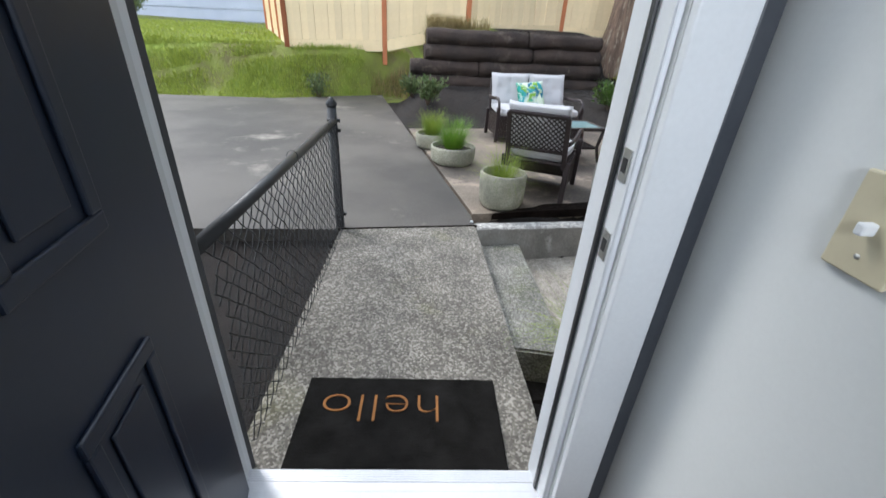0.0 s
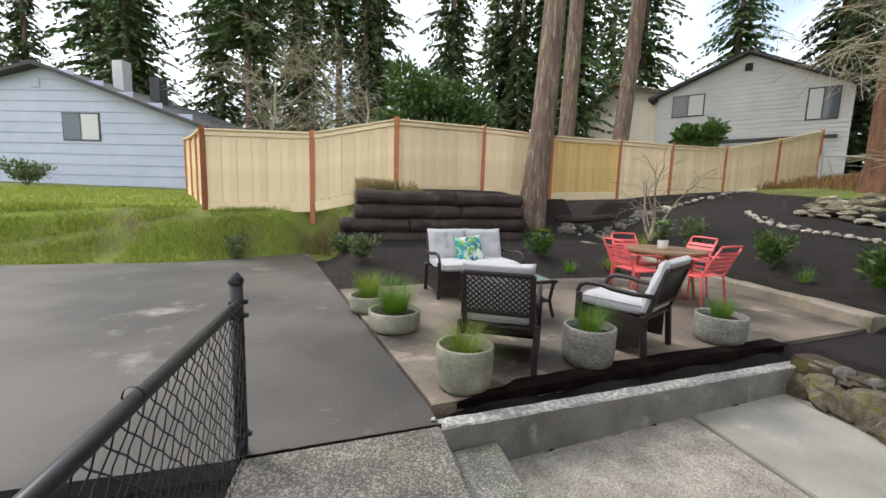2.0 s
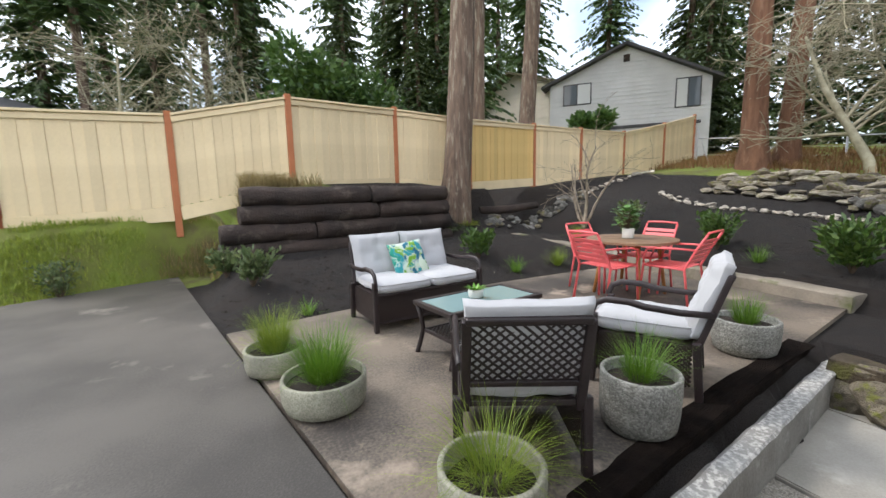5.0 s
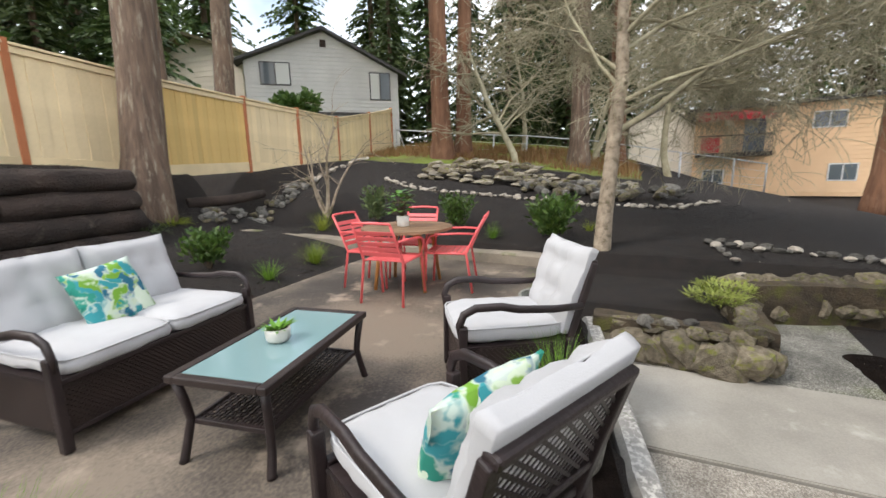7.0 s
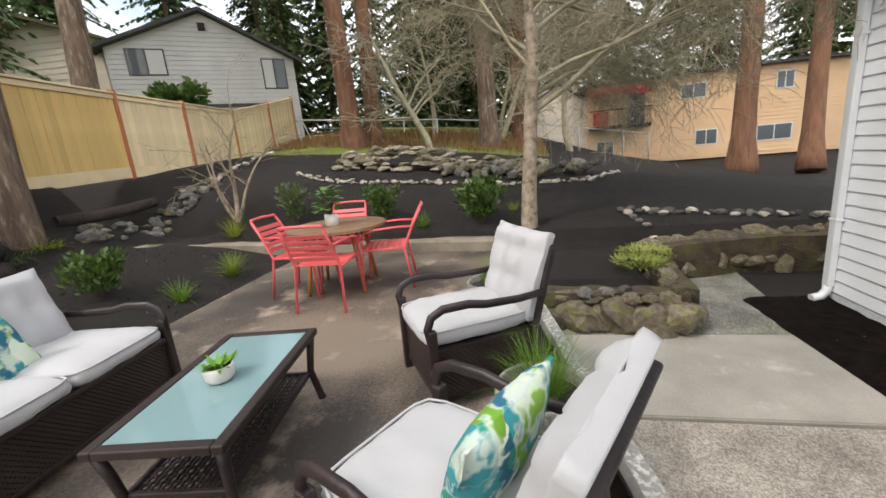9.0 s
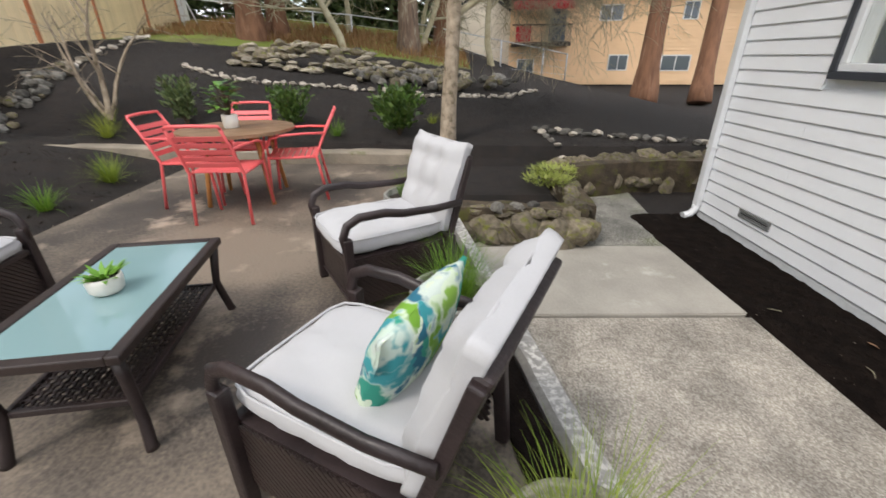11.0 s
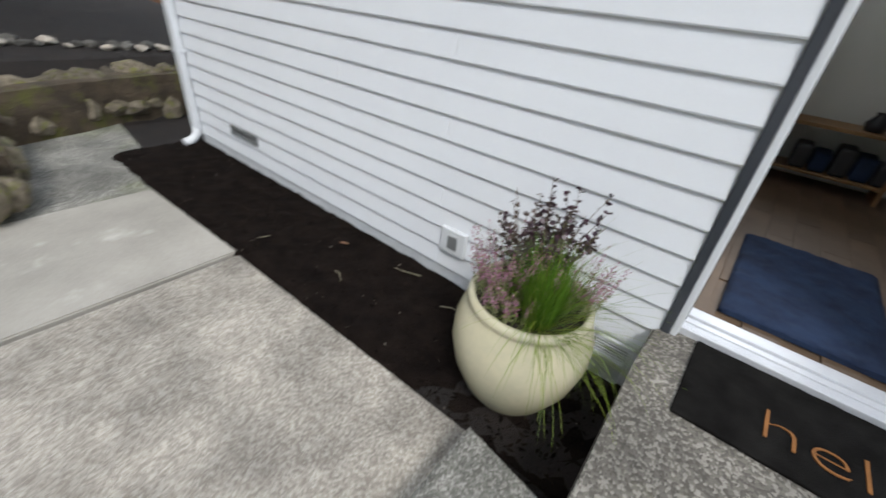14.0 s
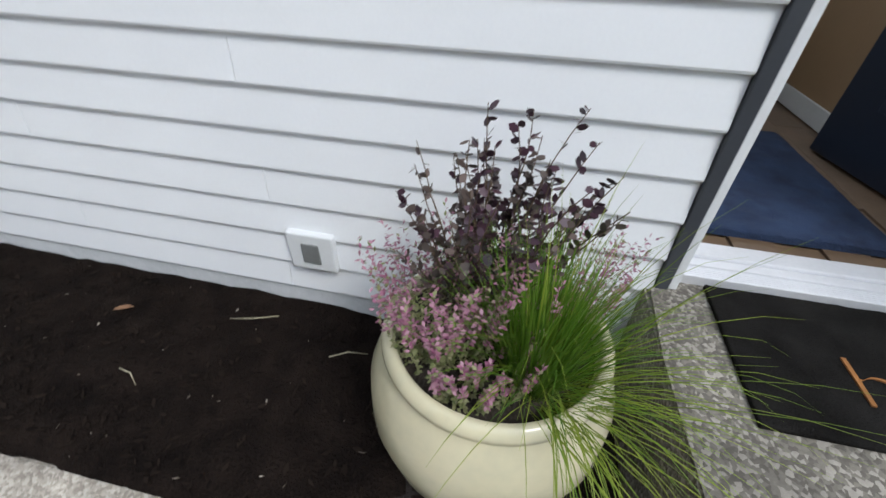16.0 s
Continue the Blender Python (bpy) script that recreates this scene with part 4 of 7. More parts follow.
rng = random.Random(21)
for i, (x, y, c, s) in enumerate(((-22, 30, 0, 1.0), (-17.5, 34, 1, 1.1), (-13, 29, 0, 0.95), (-9.5, 33, 1, 1.05), (-6.5, 28, 3, 0.95), (-3.5, 31, 1, 1.0), (-1, 26, 3, 0.9), (1.5, 30, 0, 1.0),
                                  (6.5, 29, 0, 1.0), (9.5, 25, 2, 0.95), (11.5, 21, 0, 0.8), (14, 29, 1, 1.05), (18, 33, 0, 1.0), (23, 31, 1, 1.1), (27, 26, 0, 1.0), (28, 20, 2, 1.0), (25.5, 11.5, 2, 0.8),
                                  (27, 15, 0, 0.9), (23.5, 8.5, 2, 0.75), (26, 5.5, 2, 0.85), (31, 9, 0, 1.0), (34, 3, 1, 1.0), (38, -3, 0, 1.05), (40, -10, 1, 1.0), (36, -17, 0, 1.0), (30, -22, 2, 1.0), (-28, 26, 1, 1.0), (-8, 40, 0, 1.15), (14, 42, 0, 1.15), (-20, 42, 0, 1.2), (26, 40, 0, 1.15), (35, 22, 1, 1.1), (40, 10, 0, 1.2), (31, 3.5, 2, 1.0), (36, -5, 2, 1.1), (37, -12, 2, 1.1), (34, 0, 0, 1.0), (38, -20, 0, 1.1), (29, 7, 2, 0.9), (24.5, 16.5, 2, 0.7), (-12, 26, 2, 0.7), (-16, 25, 2, 0.6), (-3, 24, 2, 0.6), (5, 22, 2, 0.55), (8, 20, 2, 0.5), (0.5, 23, 2, 0.6), (11, 24, 2, 0.7))):
    conifer(x, y, 1.2, c, s)

# broad-leaved green tree behind the fence
def leaf_cloud(seed, blobs, count, size, flat=1.0):
    rng = random.Random(seed)
    bm = bm_new()
    for (cx, cy, cz, r) in blobs:
        for _ in range(count):
            d = Vector((rng.gauss(0, 1), rng.gauss(0, 1), rng.gauss(0, 1))).normalized()
            p = Vector((cx, cy, cz)) + d * r * rng.uniform(0.55, 1.08) * (1 + 0.25 * noise.noise(d * 2.5 + Vector((cx, cy, seed))))
            e = (d + Vector((rng.uniform(-1, 1), rng.uniform(-1, 1), rng.uniform(-0.6, 1)))).normalized()
            w = e.cross(Vector((rng.uniform(-1, 1), rng.uniform(-1, 1), rng.uniform(-1, 1)))).normalized()
            L = size * rng.uniform(0.6, 1.3)
            bm.faces.new([bm.verts.new(t) for t in (p, p + e * L * 0.5 + w * L * 0.28, p + e * L, p + e * L * 0.5 - w * L * 0.28)])
    return bm


def leafy_tree(x, y, z, h, seed, label):
    t = thing("leafy_tree", label, "tree", at=pose(x, y, z))
    bm = bm_new()
    tube(bm, [(0, 0, -0.3), (0.1, 0, h * 0.4), (0.1, 0.1, h * 0.8)], [0.16, 0.12, 0.05], 10)
    part("trunk", bm, M_FIRBARK, t)
    r = random.Random(seed)
    blobs = [(r.uniform(-1, 1) * h * 0.26, r.uniform(-1, 1) * h * 0.22, h * r.uniform(0.45, 0.98), h * r.uniform(0.10, 0.17)) for _ in range(22)]
    part("crown", leaf_cloud(seed, blobs, 150, 0.26), M_BROAD, t)
    return t


leafy_tree(2.4, 17.5, 1.2, 4.9, 3, "rounded broad-leaved evergreen tree behind the fence")
leafy_tree(4.6, 18.5, 1.2, 4.6, 4, "rounded broad-leaved evergreen tree behind the fence")
leafy_tree(14.7, 15.6, 2.2, 2.35, 6, "small evergreen shrub tree in front of the grey house")

# bare deciduous trees: recursive limbs and twigs
def bare_tree(bm, rng, start, direction, length, radius, depth, gravity, twig_list, kids=(7, 6, 5), min_r=0.003):
    pts, rad = [Vector(start)], [radius]
    d = Vector(direction).normalized()
    n = 6
    for i in range(n):
        d = (d + Vector((rng.uniform(-1, 1), rng.uniform(-1, 1), rng.uniform(-0.8, 0.8))) * 0.22 + Vector((0, 0, gravity * (i / n)))).normalized()
        pts.append(pts[-1] + d * length / n)
        rad.append(max(min_r, radius * (1 - 0.75 * (i + 1) / n)))
    tube(bm, pts, rad, 7 if depth > 2 else 4 if depth > 0 else 3, caps=False)
    if depth == 0:
        return
    for k in range(kids[min(depth, len(kids)) - 1]):
        s = rng.uniform(0.25, 1.0)
        i = min(n - 1, int(s * n))
        p = pts[i].lerp(pts[i + 1], s * n - i)
        e = (pts[i + 1] - pts[i]).normalized()
        off = Vector((rng.uniform(-1, 1), rng.uniform(-1, 1), rng.uniform(-0.7, 0.7)))
        bare_tree(bm, rng, p, e * 0.55 + off, length * rng.uniform(0.35, 0.6), max(min_r, rad[i] * 0.5), depth - 1, gravity - 0.05, twig_list, kids, min_r)


yt = thing("bare_tree", "small bare tree with pale mottled trunk and lichen-grey twigs", "tree", at=pose(5.98, 2.67, 0.16))
bm = bm_new()
trunk_pts = [(-0.03, -0.02, -0.3), (-0.02, 0, 0.0), (0.02, -0.02, 0.5), (0.05, -0.05, 1.1), (0.10, -0.08, 1.6), (0.13, -0.13, 2.2), (0.10, -0.10, 3.0), (0.2, -0.1, 4.2)]
tube(bm, trunk_pts, [0.12, 0.115, 0.10, 0.09, 0.092, 0.08, 0.065, 0.04], 14)
for v in bm.verts:
    v.co += Vector((1, 1, 0)) * 0.012 * noise.noise(v.co * 7)
part("trunk", bm, M_GREYBARK, yt)
rng = random.Random(33)
for i, (z, dx, dy, dz, L, r) in enumerate(((1.55, 0.25, -1.0, 0.45, 2.6, 0.06), (1.75, 0.9, -0.5, 0.5, 2.6, 0.05), (1.9, -0.2, -1.0, 0.65, 2.8, 0.045), (2.1, 0.2, 0.9, 0.75, 2.0, 0.04), (2.3, 0.7, 0.5, 0.9, 2.3, 0.04),
                                            (2.5, 0.5, -1.0, 0.5, 3.4, 0.045), (2.7, -0.5, -0.7, 0.8, 2.4, 0.04), (2.9, 0.9, -0.9, 0.3, 3.2, 0.04), (3.1, 0.1, -1.0, 0.2, 3.2, 0.04), (3.4, -0.4, 0.5, 1.0, 2.2, 0.035), (3.8, 0.6, -0.7, 0.6, 2.8, 0.035), (4.1, 0.2, 0.2, 1.0, 2.2, 0.03))):
    bm = bm_new()
    bare_tree(bm, rng, (0.12, -0.1, z), (dx, dy, dz), L * 1.2, r * 0.72, 3, -0.12, None, (14, 9, 10), 0.0032)
    part("limb", bm, M_TWIG, yt)
st = thing("bare_shrub_tree", "slender multi-stemmed bare shrub beside the kerb", "tree", at=pose(5.98, 7.25, 0.60))
for i, (dx, dy, L, r) in enumerate(((0.05, -0.05, 1.6, 0.05), (-0.12, 0.38, 1.3, 0.032), (0.15, -0.22, 1.45, 0.03), (-0.1, 0.15, 1.35, 0.026))):
    bm = bm_new()
    bare_tree(bm, random.Random(50 + i), (0.03 * i, 0.02 * i, -0.1), (dx, dy, 1.0), L, r, 2, 0.05, None, (5, 5), 0.003)
    part("stem", bm, M_GREYBARK, st)
bt = None
for j, (x, y, z, h) in enumerate(((-4.2, 21, 1.3, 7), (-1.8, 22, 1.3, 8), (0.3, 20, 1.2, 6.5), (16.5, 1.0, 1.2, 6.0), (13.6, 5.6, 1.4, 5.5), (18, 6.3, 1.6, 6), (17.2, 3.6, 1.2, 7), (23, 4, 1.2, 8), (29.5, -3.0, 0.5, 9), (30, -9, 0.5, 9))):
    t = thing("bare_tree", "leafless grey-brown deciduous tree behind the garden", "tree", "bare background trees", pose(x, y, z))
    bm = bm_new()
    bare_tree(bm, random.Random(80 + j), (0, 0, -0.3), (0.05, 0.03, 1), h * 0.8, 0.13, 3, 0.08, None, (7, 8, 13), 0.008)
    part("branching", bm, M_TWIG, t)

# ---- neighbouring houses ----
M_BLUE = material("pale_blue_siding", (0.42, 0.46, 0.56), (0.37, 0.41, 0.505), 0.6, 1, 40, 0.1, 0.003)
M_GREYH = material("grey_horizontal_siding", (0.56, 0.56, 0.55), (0.48, 0.48, 0.475), 0.7, 1, 30, 0.2, 0.003)
M_TAN = material("tan_horizontal_siding", (0.80, 0.55, 0.33), (0.72, 0.49, 0.29), 0.7, 1, 30, 0.2, 0.003)
M_CREAM = material("cream_shed_wall", (0.78, 0.71, 0.60), (0.70, 0.635, 0.53), 0.7, 1, 30, 0.2, 0.003)
M_ROOF = material("dark_shingle_roof", (0.045, 0.045, 0.05), (0.075, 0.072, 0.07), 0.9, 3, 30, 0.5, 0.01)
M_ROOFM = material("mossy_shingle_roof", (0.14, 0.125, 0.06), (0.09, 0.08, 0.05), 0.9, 3, 30, 0.5, 0.01)
M_REDAWN = plain("red_awning", (0.42, 0.025, 0.035), 0.7)
M_CURTAIN = plain("pale_curtain", (0.55, 0.56, 0.55), 0.9)
M_WINFRAME = plain("dark_window_frame", (0.05, 0.05, 0.055), 0.5)
M_WINFRAMEW = plain("white_window_frame", (0.7, 0.7, 0.69), 0.5)


def house_axes(a, b):
    a, b = Vector((*a, 0)), Vector((*b, 0))
    d = b - a
    m = Matrix.Translation(a) @ Matrix.Rotation(math.atan2(d.y, d.x), 4, "Z")
    return m, d.length


def far_window(parent, x, z, w, h, frame_mat, curtain=False):
    """A window on a wall that faces -y in the house's own axes."""
    win = part("window", box(bm_new(), x, -0.05, z, x + w, 0.02, z + h), frame_mat, parent)
    n = 2
    for k in range(n):
        bm = box(bm_new(), x + 0.06 + k * (w - 0.06) / n, -0.062, z + 0.06, x + (k + 1) * (w - 0.06) / n, -0.052, z + h - 0.06)
        part("pane", bm, M_CURTAIN if curtain and k == curtain - 1 else M_GLASS, win)
    return win


def gable_house(name, a, b, z0, eave_a, ridge, eave_b, ridge_s, depth, wall_mat, roof_mat, label, lap, overhang=0.45):
    """A house whose gable wall runs from a to b; heights are absolute."""
    m, L = house_axes(a, b)
    h = thing(name, label, "house", at=m)
    bm = bm_new()
    out = [(0, z0), (L, z0), (L, eave_b), (L * ridge_s, ridge), (0, eave_a)]
    f = [bm.verts.new((x, 0, z)) for x, z in out]
    k = [bm.verts.new((x, depth, z)) for x, z in out]
    bm.faces.new(f)
    bm.faces.new(k[::-1])
    for i in range(5):
        bm.faces.new((f[i], f[(i + 1) % 5], k[(i + 1) % 5], k[i]))
    part("wall", bm, wall_mat, h)
    # lap lines as thin shadow-casting strips
    z = z0 + lap
    n = 0
    while z < ridge - 0.2 and n < 60:
        xa, xb = 0.0, L
        if z > eave_a:
            xa = L * ridge_s * (z - eave_a) / (ridge - eave_a)
        if z > eave_b:
            xb = L - L * (1 - ridge_s) * (z - eave_b) / (ridge - eave_b)
        bm = bm_new()
        box(bm, xa + 0.02, -0.028, z, xb - 0.02, -0.002, z + lap * 0.9)
        for v in bm.verts:
            if v.co.z > z + lap * 0.5 and v.co.y < -0.01:
                v.co.y = -0.006
        part("siding_board", bm, wall_mat, h)
        z += lap
        n += 1
    for (xa, za, xb, zb) in ((0, eave_a, L * ridge_s, ridge), (L, eave_b, L * ridge_s, ridge)):
        bm = bm_new()
        d = Vector((xb - xa, 0, zb - za)).normalized()
        p0 = Vector((xa, 0, za)) - d * overhang
        p1 = Vector((xb, 0, zb))
        up = Vector((0, 0, 0.14))
        v = [bm.verts.new(q) for q in (p0 + Vector((0, -overhang, 0)), p1 + Vector((0, -overhang, 0)), p1 + Vector((0, depth, 0)), p0 + Vector((0, depth, 0)))]
        w = [bm.verts.new(q.co + up) for q in v]
        bm.faces.new(v)
        bm.faces.new(w[::-1])
        for i in range(4):
            bm.faces.new((v[i], v[(i + 1) % 4], w[(i + 1) % 4], w[i]))
        part("roof", bm, roof_mat, h)
    return h


bh = gable_house("blue_house", (-20.5, 22.6), (-6.1, 18.25), 0.9, 4.1, 6.0, 3.75, 0.56, 10, M_BLUE, M_ROOF, "pale blue house with lap siding and a low gable", 0.42)
far_window(bh, 9.15, 3.1, 1.65, 1.12, M_WINFRAME, 2)
part("chimney", box(bm_new(), 9.6, 2.0, 5.2, 10.1, 2.5, 6.9, bevel=0.02), M_GREYH, bh)
part("chimney", box(bm_new(), 11.0, 2.4, 5.0, 11.5, 2.9, 6.3, bevel=0.02), M_ROOF, bh)
part("gable_vent", box(bm_new(), 7.9, -0.06, 5.2, 8.3, 0.0, 5.55, bevel=0.01), M_BLUE, bh)
gh = gable_house("grey_house", (16.0, 19.5), (20.75, 13.6), 1.0, 6.45, 8.0, 6.1, 0.5, 9, M_GREYH, M_ROOF, "grey two-storey house with a low gable roof", 0.2)
gh.matrix_basis = Matrix.Translation((-0.2, 0.2, 0.35)) @ gh.matrix_basis
far_window(gh, 0.7, 5.35, 1.45, 1.1, M_WINFRAME, 2)
far_window(gh, 6.05, 4.75, 1.1, 1.4, M_WINFRAME, 1)
part("gable_vent", box(bm_new(), 3.65, -0.06, 7.25, 3.95, 0.0, 7.6, bevel=0.01), M_TIMBER, gh)
part("lower_band", box(bm_new(), 1.6, -0.10, 3.95, 7.2, 0.0, 4.1), M_ROOF, gh)
gw = gable_house("grey_house_wing", (15.6, 25.6), (16.3, 19.9), 1.0, 6.9, 7.9, 6.9, 0.5, 6, M_CREAM, M_ROOFM, "cream house wing with a mossy roof", 0.25, 0.6)
gw.matrix_basis = Matrix.Translation((-0.2, 0.2, 0.35)) @ gw.matrix_basis
th = gable_house("tan_house", (27.0, -1.1), (25.2, -16.0), -0.3, 4.15, 4.3, 4.1, 0.5, 10, M_TAN, M_ROOF, "tan two-storey house with red awning and balcony", 0.2)
far_window(th, 5.7, 0.45, 1.1, 0.85, M_WINFRAMEW, 0)
far_window(th, 8.6, 0.42, 1.6, 0.85, M_WINFRAMEW, 0)
far_window(th, 4.9, 3.0, 1.25, 0.8, M_WINFRAMEW, 0)
far_window(th, 9.3, 3.0, 0.8, 0.9, M_WINFRAMEW, 0)
far_window(th, 0.5, 0.3, 1.0, 0.8, M_WINFRAMEW, 0)
part("downpipe", box(bm_new(), 8.35, -0.12, -0.3, 8.47, -0.03, 4.1), M_TIMBER, th)
bal = part("balcony", box(bm_new(), 0.1, -1.3, 1.75, 3.3, 0, 1.95), M_TIMBER, th, "small dark-railed balcony")
for k in range(22):
    part("baluster", box(bm_new(), 1.6 + k * 0.078, -1.28, 1.95, 1.63 + k * 0.078, -1.25, 2.75), M_WINFRAME, bal)
part("handrail", box(bm_new(), 0.1, -1.3, 2.75, 3.3, -1.22, 2.83), M_TIMBER, bal)
part("balcony_door", box(bm_new(), 2.2, -0.06, 1.95, 3.1, 0, 3.9), M_GLASS, th)
part("red_panel", box(bm_new(), 0.3, -1.29, 1.97, 1.1, -1.24, 2.72), M_REDAWN, th)
for k in range(2):
    bm = bm_new()
    v = [bm.verts.new(q) for q in ((0.1 + 1.6 * k, -1.6, 3.75), (1.65 + 1.6 * k, -1.6, 3.75), (1.65 + 1.6 * k, 0, 4.1), (0.1 + 1.6 * k, 0, 4.1), (0.1 + 1.6 * k, -1.6, 3.5), (1.65 + 1.6 * k, -1.6, 3.5))]
    bm.faces.new(v[:4])
    bm.faces.new((v[0], v[1], v[5], v[4]))
    part("awning", bm, M_REDAWN, th)
gs = gable_house("cream_shed", (27.3, 2.2), (27.6, -1.25), 0.3, 3.6, 4.6, 3.5, 0.5, 5, M_CREAM, M_ROOF, "cream shed beside the tan house", 0.6, 0.15)

# far wire fence along the slope
wf = thing("wire_fence", "grey galvanised wire fence at the top of the slope", "fence")
run = [(16.3, 11.7, 2.1), (17.6, 7.6, 1.75), (17.6, 6.17, 1.65), (18.6, 3.4, 1.35), (17.3, 0.58, 0.75), (19.5, -1.5, 0.5), (22, -3.2, 0.3)]
for i, (x, y, z) in enumerate(run):
    part("post", tube(bm_new(), [(x, y, z - 0.3), (x, y, z + 1.05)], 0.035, 8), M_GALV, wf)
for a, b in zip(run, run[1:]):
    part("top_rail", tube(bm_new(), [(a[0], a[1], a[2] + 1.02), (b[0], b[1], b[2] + 1.02)], 0.025, 6), M_GALV, wf)
    bm = bm_new()
    for hgt in (0.1, 0.4, 0.7):
        tube(bm, [(a[0], a[1], a[2] + hgt), (b[0], b[1], b[2] + hgt)], 0.006, 4)
    part("wire", bm, M_GALV, wf)
bm = bm_new()
beam(bm, (16.3, 11.65, 2.0), (16.3, 11.65, 3.6), 0.05, 0.05, 0.005)
beam(bm, (16.65, 11.3, 2.0), (16.3, 11.65, 3.5), 0.04, 0.04, 0.005)
tagged(part("fence_brace", bm, M_GALV), "pale metal brace at the end of the cedar fence", "fence brace")

pb = tagged(part("pebble", tube(bm_new(), [(-0.014, 0, 0), (0, 0.003, 0.004), (0.014, 0, 0)], [0.006, 0.011, 0.006], 8), M_TRIMW, at=pose(0.435, 2.03, 0.008)), "small white pebble at the corner of the curb", "pebble")

# ---- inside the door ----
M_TANWALL = material("warm_tan_wall_paint", (0.34, 0.22, 0.12), (0.31, 0.20, 0.11), 0.7, 2, 80, 0.1, 0.001)
M_OAK = material("light_oak_floor", (0.15, 0.098, 0.06), (0.11, 0.072, 0.044), 0.55, 3, 50, 0.15, 0.002, per_object=0.12)
M_RUG = material("navy_shag_rug", (0.006, 0.016, 0.05), (0.022, 0.045, 0.11), 1.0, 9, 200, 1.0, 0.012)
FLOOR_Z = 0.04
bm = bm_new()
box(bm, -1.4, -5.0, -0.2, 3.4, -0.152, FLOOR_Z - 0.008)
floor = structure("floor", bm, M_OAK, "light oak plank floor inside the entry", "floor")
bm = box(bm_new(), -0.0625, -0.55, -0.006, 0.0625, 0.55, 0.006, bevel=0.0012)
plank_mesh = mesh_of("plank", bm, M_OAK)
for i in range(17):
    for j in range(3):
        ob = new("plank", plank_mesh)
        ob.parent = floor
        ob.matrix_basis = pose(-0.30 + 0.1265 * i, -0.72 - 1.102 * j - (0.35 if i % 2 else 0.0) + 0.0, FLOOR_Z - 0.006) if not (i % 2 == 0 and j == 9) else pose(0, 0, -5)
bm = bm_new()
box(bm, -0.52, -2.75, FLOOR_Z, -0.42, -1.22, 2.45)
structure("wall_entry_side", bm, M_TANWALL, "warm tan entry side wall", "wall")
bm = bm_new()
box(bm, -1.4, -1.32, FLOOR_Z, -0.52, -1.22, 2.45)
box(bm, -1.5, -1.32, FLOOR_Z, -1.4, -0.15, 2.45)
structure("wall_closet", bm, M_WALLIN, "plain wall behind the open door", "wall")
bm = bm_new()
box(bm, -0.52, -2.85, FLOOR_Z, 3.4, -2.75, 2.45)
structure("wall_back", bm, M_WALLIN, "pale back wall of the entry", "wall")
bm = bm_new()
box(bm, 0.605, -2.75, FLOOR_Z, 0.70, -0.1665, 2.45)
structure("wall_east", bm, M_WALLIN, "pale side wall of the room", "wall")
bm = bm_new()
box(bm, -1.5, -2.85, 2.45, 3.4, -0.15, 2.55)
structure("ceiling", bm, M_WALLIN, "plain white ceiling", "ceiling")
bm = bm_new()
for a, b in ((DX1 + 0.012, WIN[0]), (WIN[1], 4.25)):
    box(bm, a, -0.166, FLOOR_Z, b, -0.152, 2.45)
box(bm, WIN[0], -0.166, FLOOR_Z, WIN[1], -0.152, WIN[2])
box(bm, -1.4, -0.166, FLOOR_Z, DX0 - 0.012, -0.152, 2.45)
box(bm, DX0 - 0.012, -0.166, DTOP + 0.012, DX1 + 0.012, -0.152, 2.45)
structure("wall_inner_face", bm, M_WALLIN, "pale painted inner face of the front wall", "wall")
bm = bm_new()
box(bm, DX1 + 0.012, -0.19, FLOOR_Z, 0.566, -0.167, DTOP + 0.06, bevel=0.004)
box(bm, DX0 - 0.095, -0.19, FLOOR_Z, DX0 - 0.012, -0.167, DTOP + 0.06, bevel=0.004)
structure("trim_door_inner", bm, M_TRIMW, "grey-white inner door casing", "trim")
# shadow in the gap between casing and side wall, modelled as a dark strip
bm = bm_new()
box(bm, 0.5675, -0.185, FLOOR_Z, 0.602, -0.167, DTOP + 0.06, bevel=0.004)
structure("casing_gap_shade", bm, M_TRIMD, "dark strip standing for the shaded gap beside the inner casing", "trim")
bm = bm_new()
box(bm, -0.418, -2.75, FLOOR_Z, -0.405, -1.22, FLOOR_Z + 0.09, bevel=0.003)
box(bm, -0.40, -2.748, FLOOR_Z, 0.603, -2.735, FLOOR_Z + 0.09, bevel=0.003)
structure("baseboard", bm, M_TRIMW, "white baseboard", "baseboard")
rug = thing("entry_rug", "navy blue shag rug inside the door", "rug")
bm = bm_new()
box(bm, -0.20, -1.12, FLOOR_Z, 0.36, -0.235, FLOOR_Z + 0.022)
bmesh.ops.subdivide_edges(bm, edges=bm.edges, cuts=22, use_grid_fill=True)
for v in bm.verts:
    if v.co.z > FLOOR_Z + 0.01:
        v.co.z += 0.008 * noise.noise(v.co * 30) - 0.012 * (abs(v.co.x - 0.08) > 0.27)
for f in bm.faces:
    f.smooth = True
part("rug_body", bm, M_RUG, rug)
sw = thing("light_switch", "cream toggle light switch plate on the entry wall", "light switch")
M_CREAMP = material("aged_cream_plastic", (0.56, 0.51, 0.36), (0.52, 0.47, 0.33), 0.4, 5, 80, 0.05, 0.001)
part("plate", box(bm_new(), 0.596, -0.502, 1.066, 0.6045, -0.420, 1.190, bevel=0.003), M_CREAMP, sw)
part("toggle", box(bm_new(), 0.577, -0.467, 1.120, 0.596, -0.455, 1.136, bevel=0.003), M_TRIMW, sw)
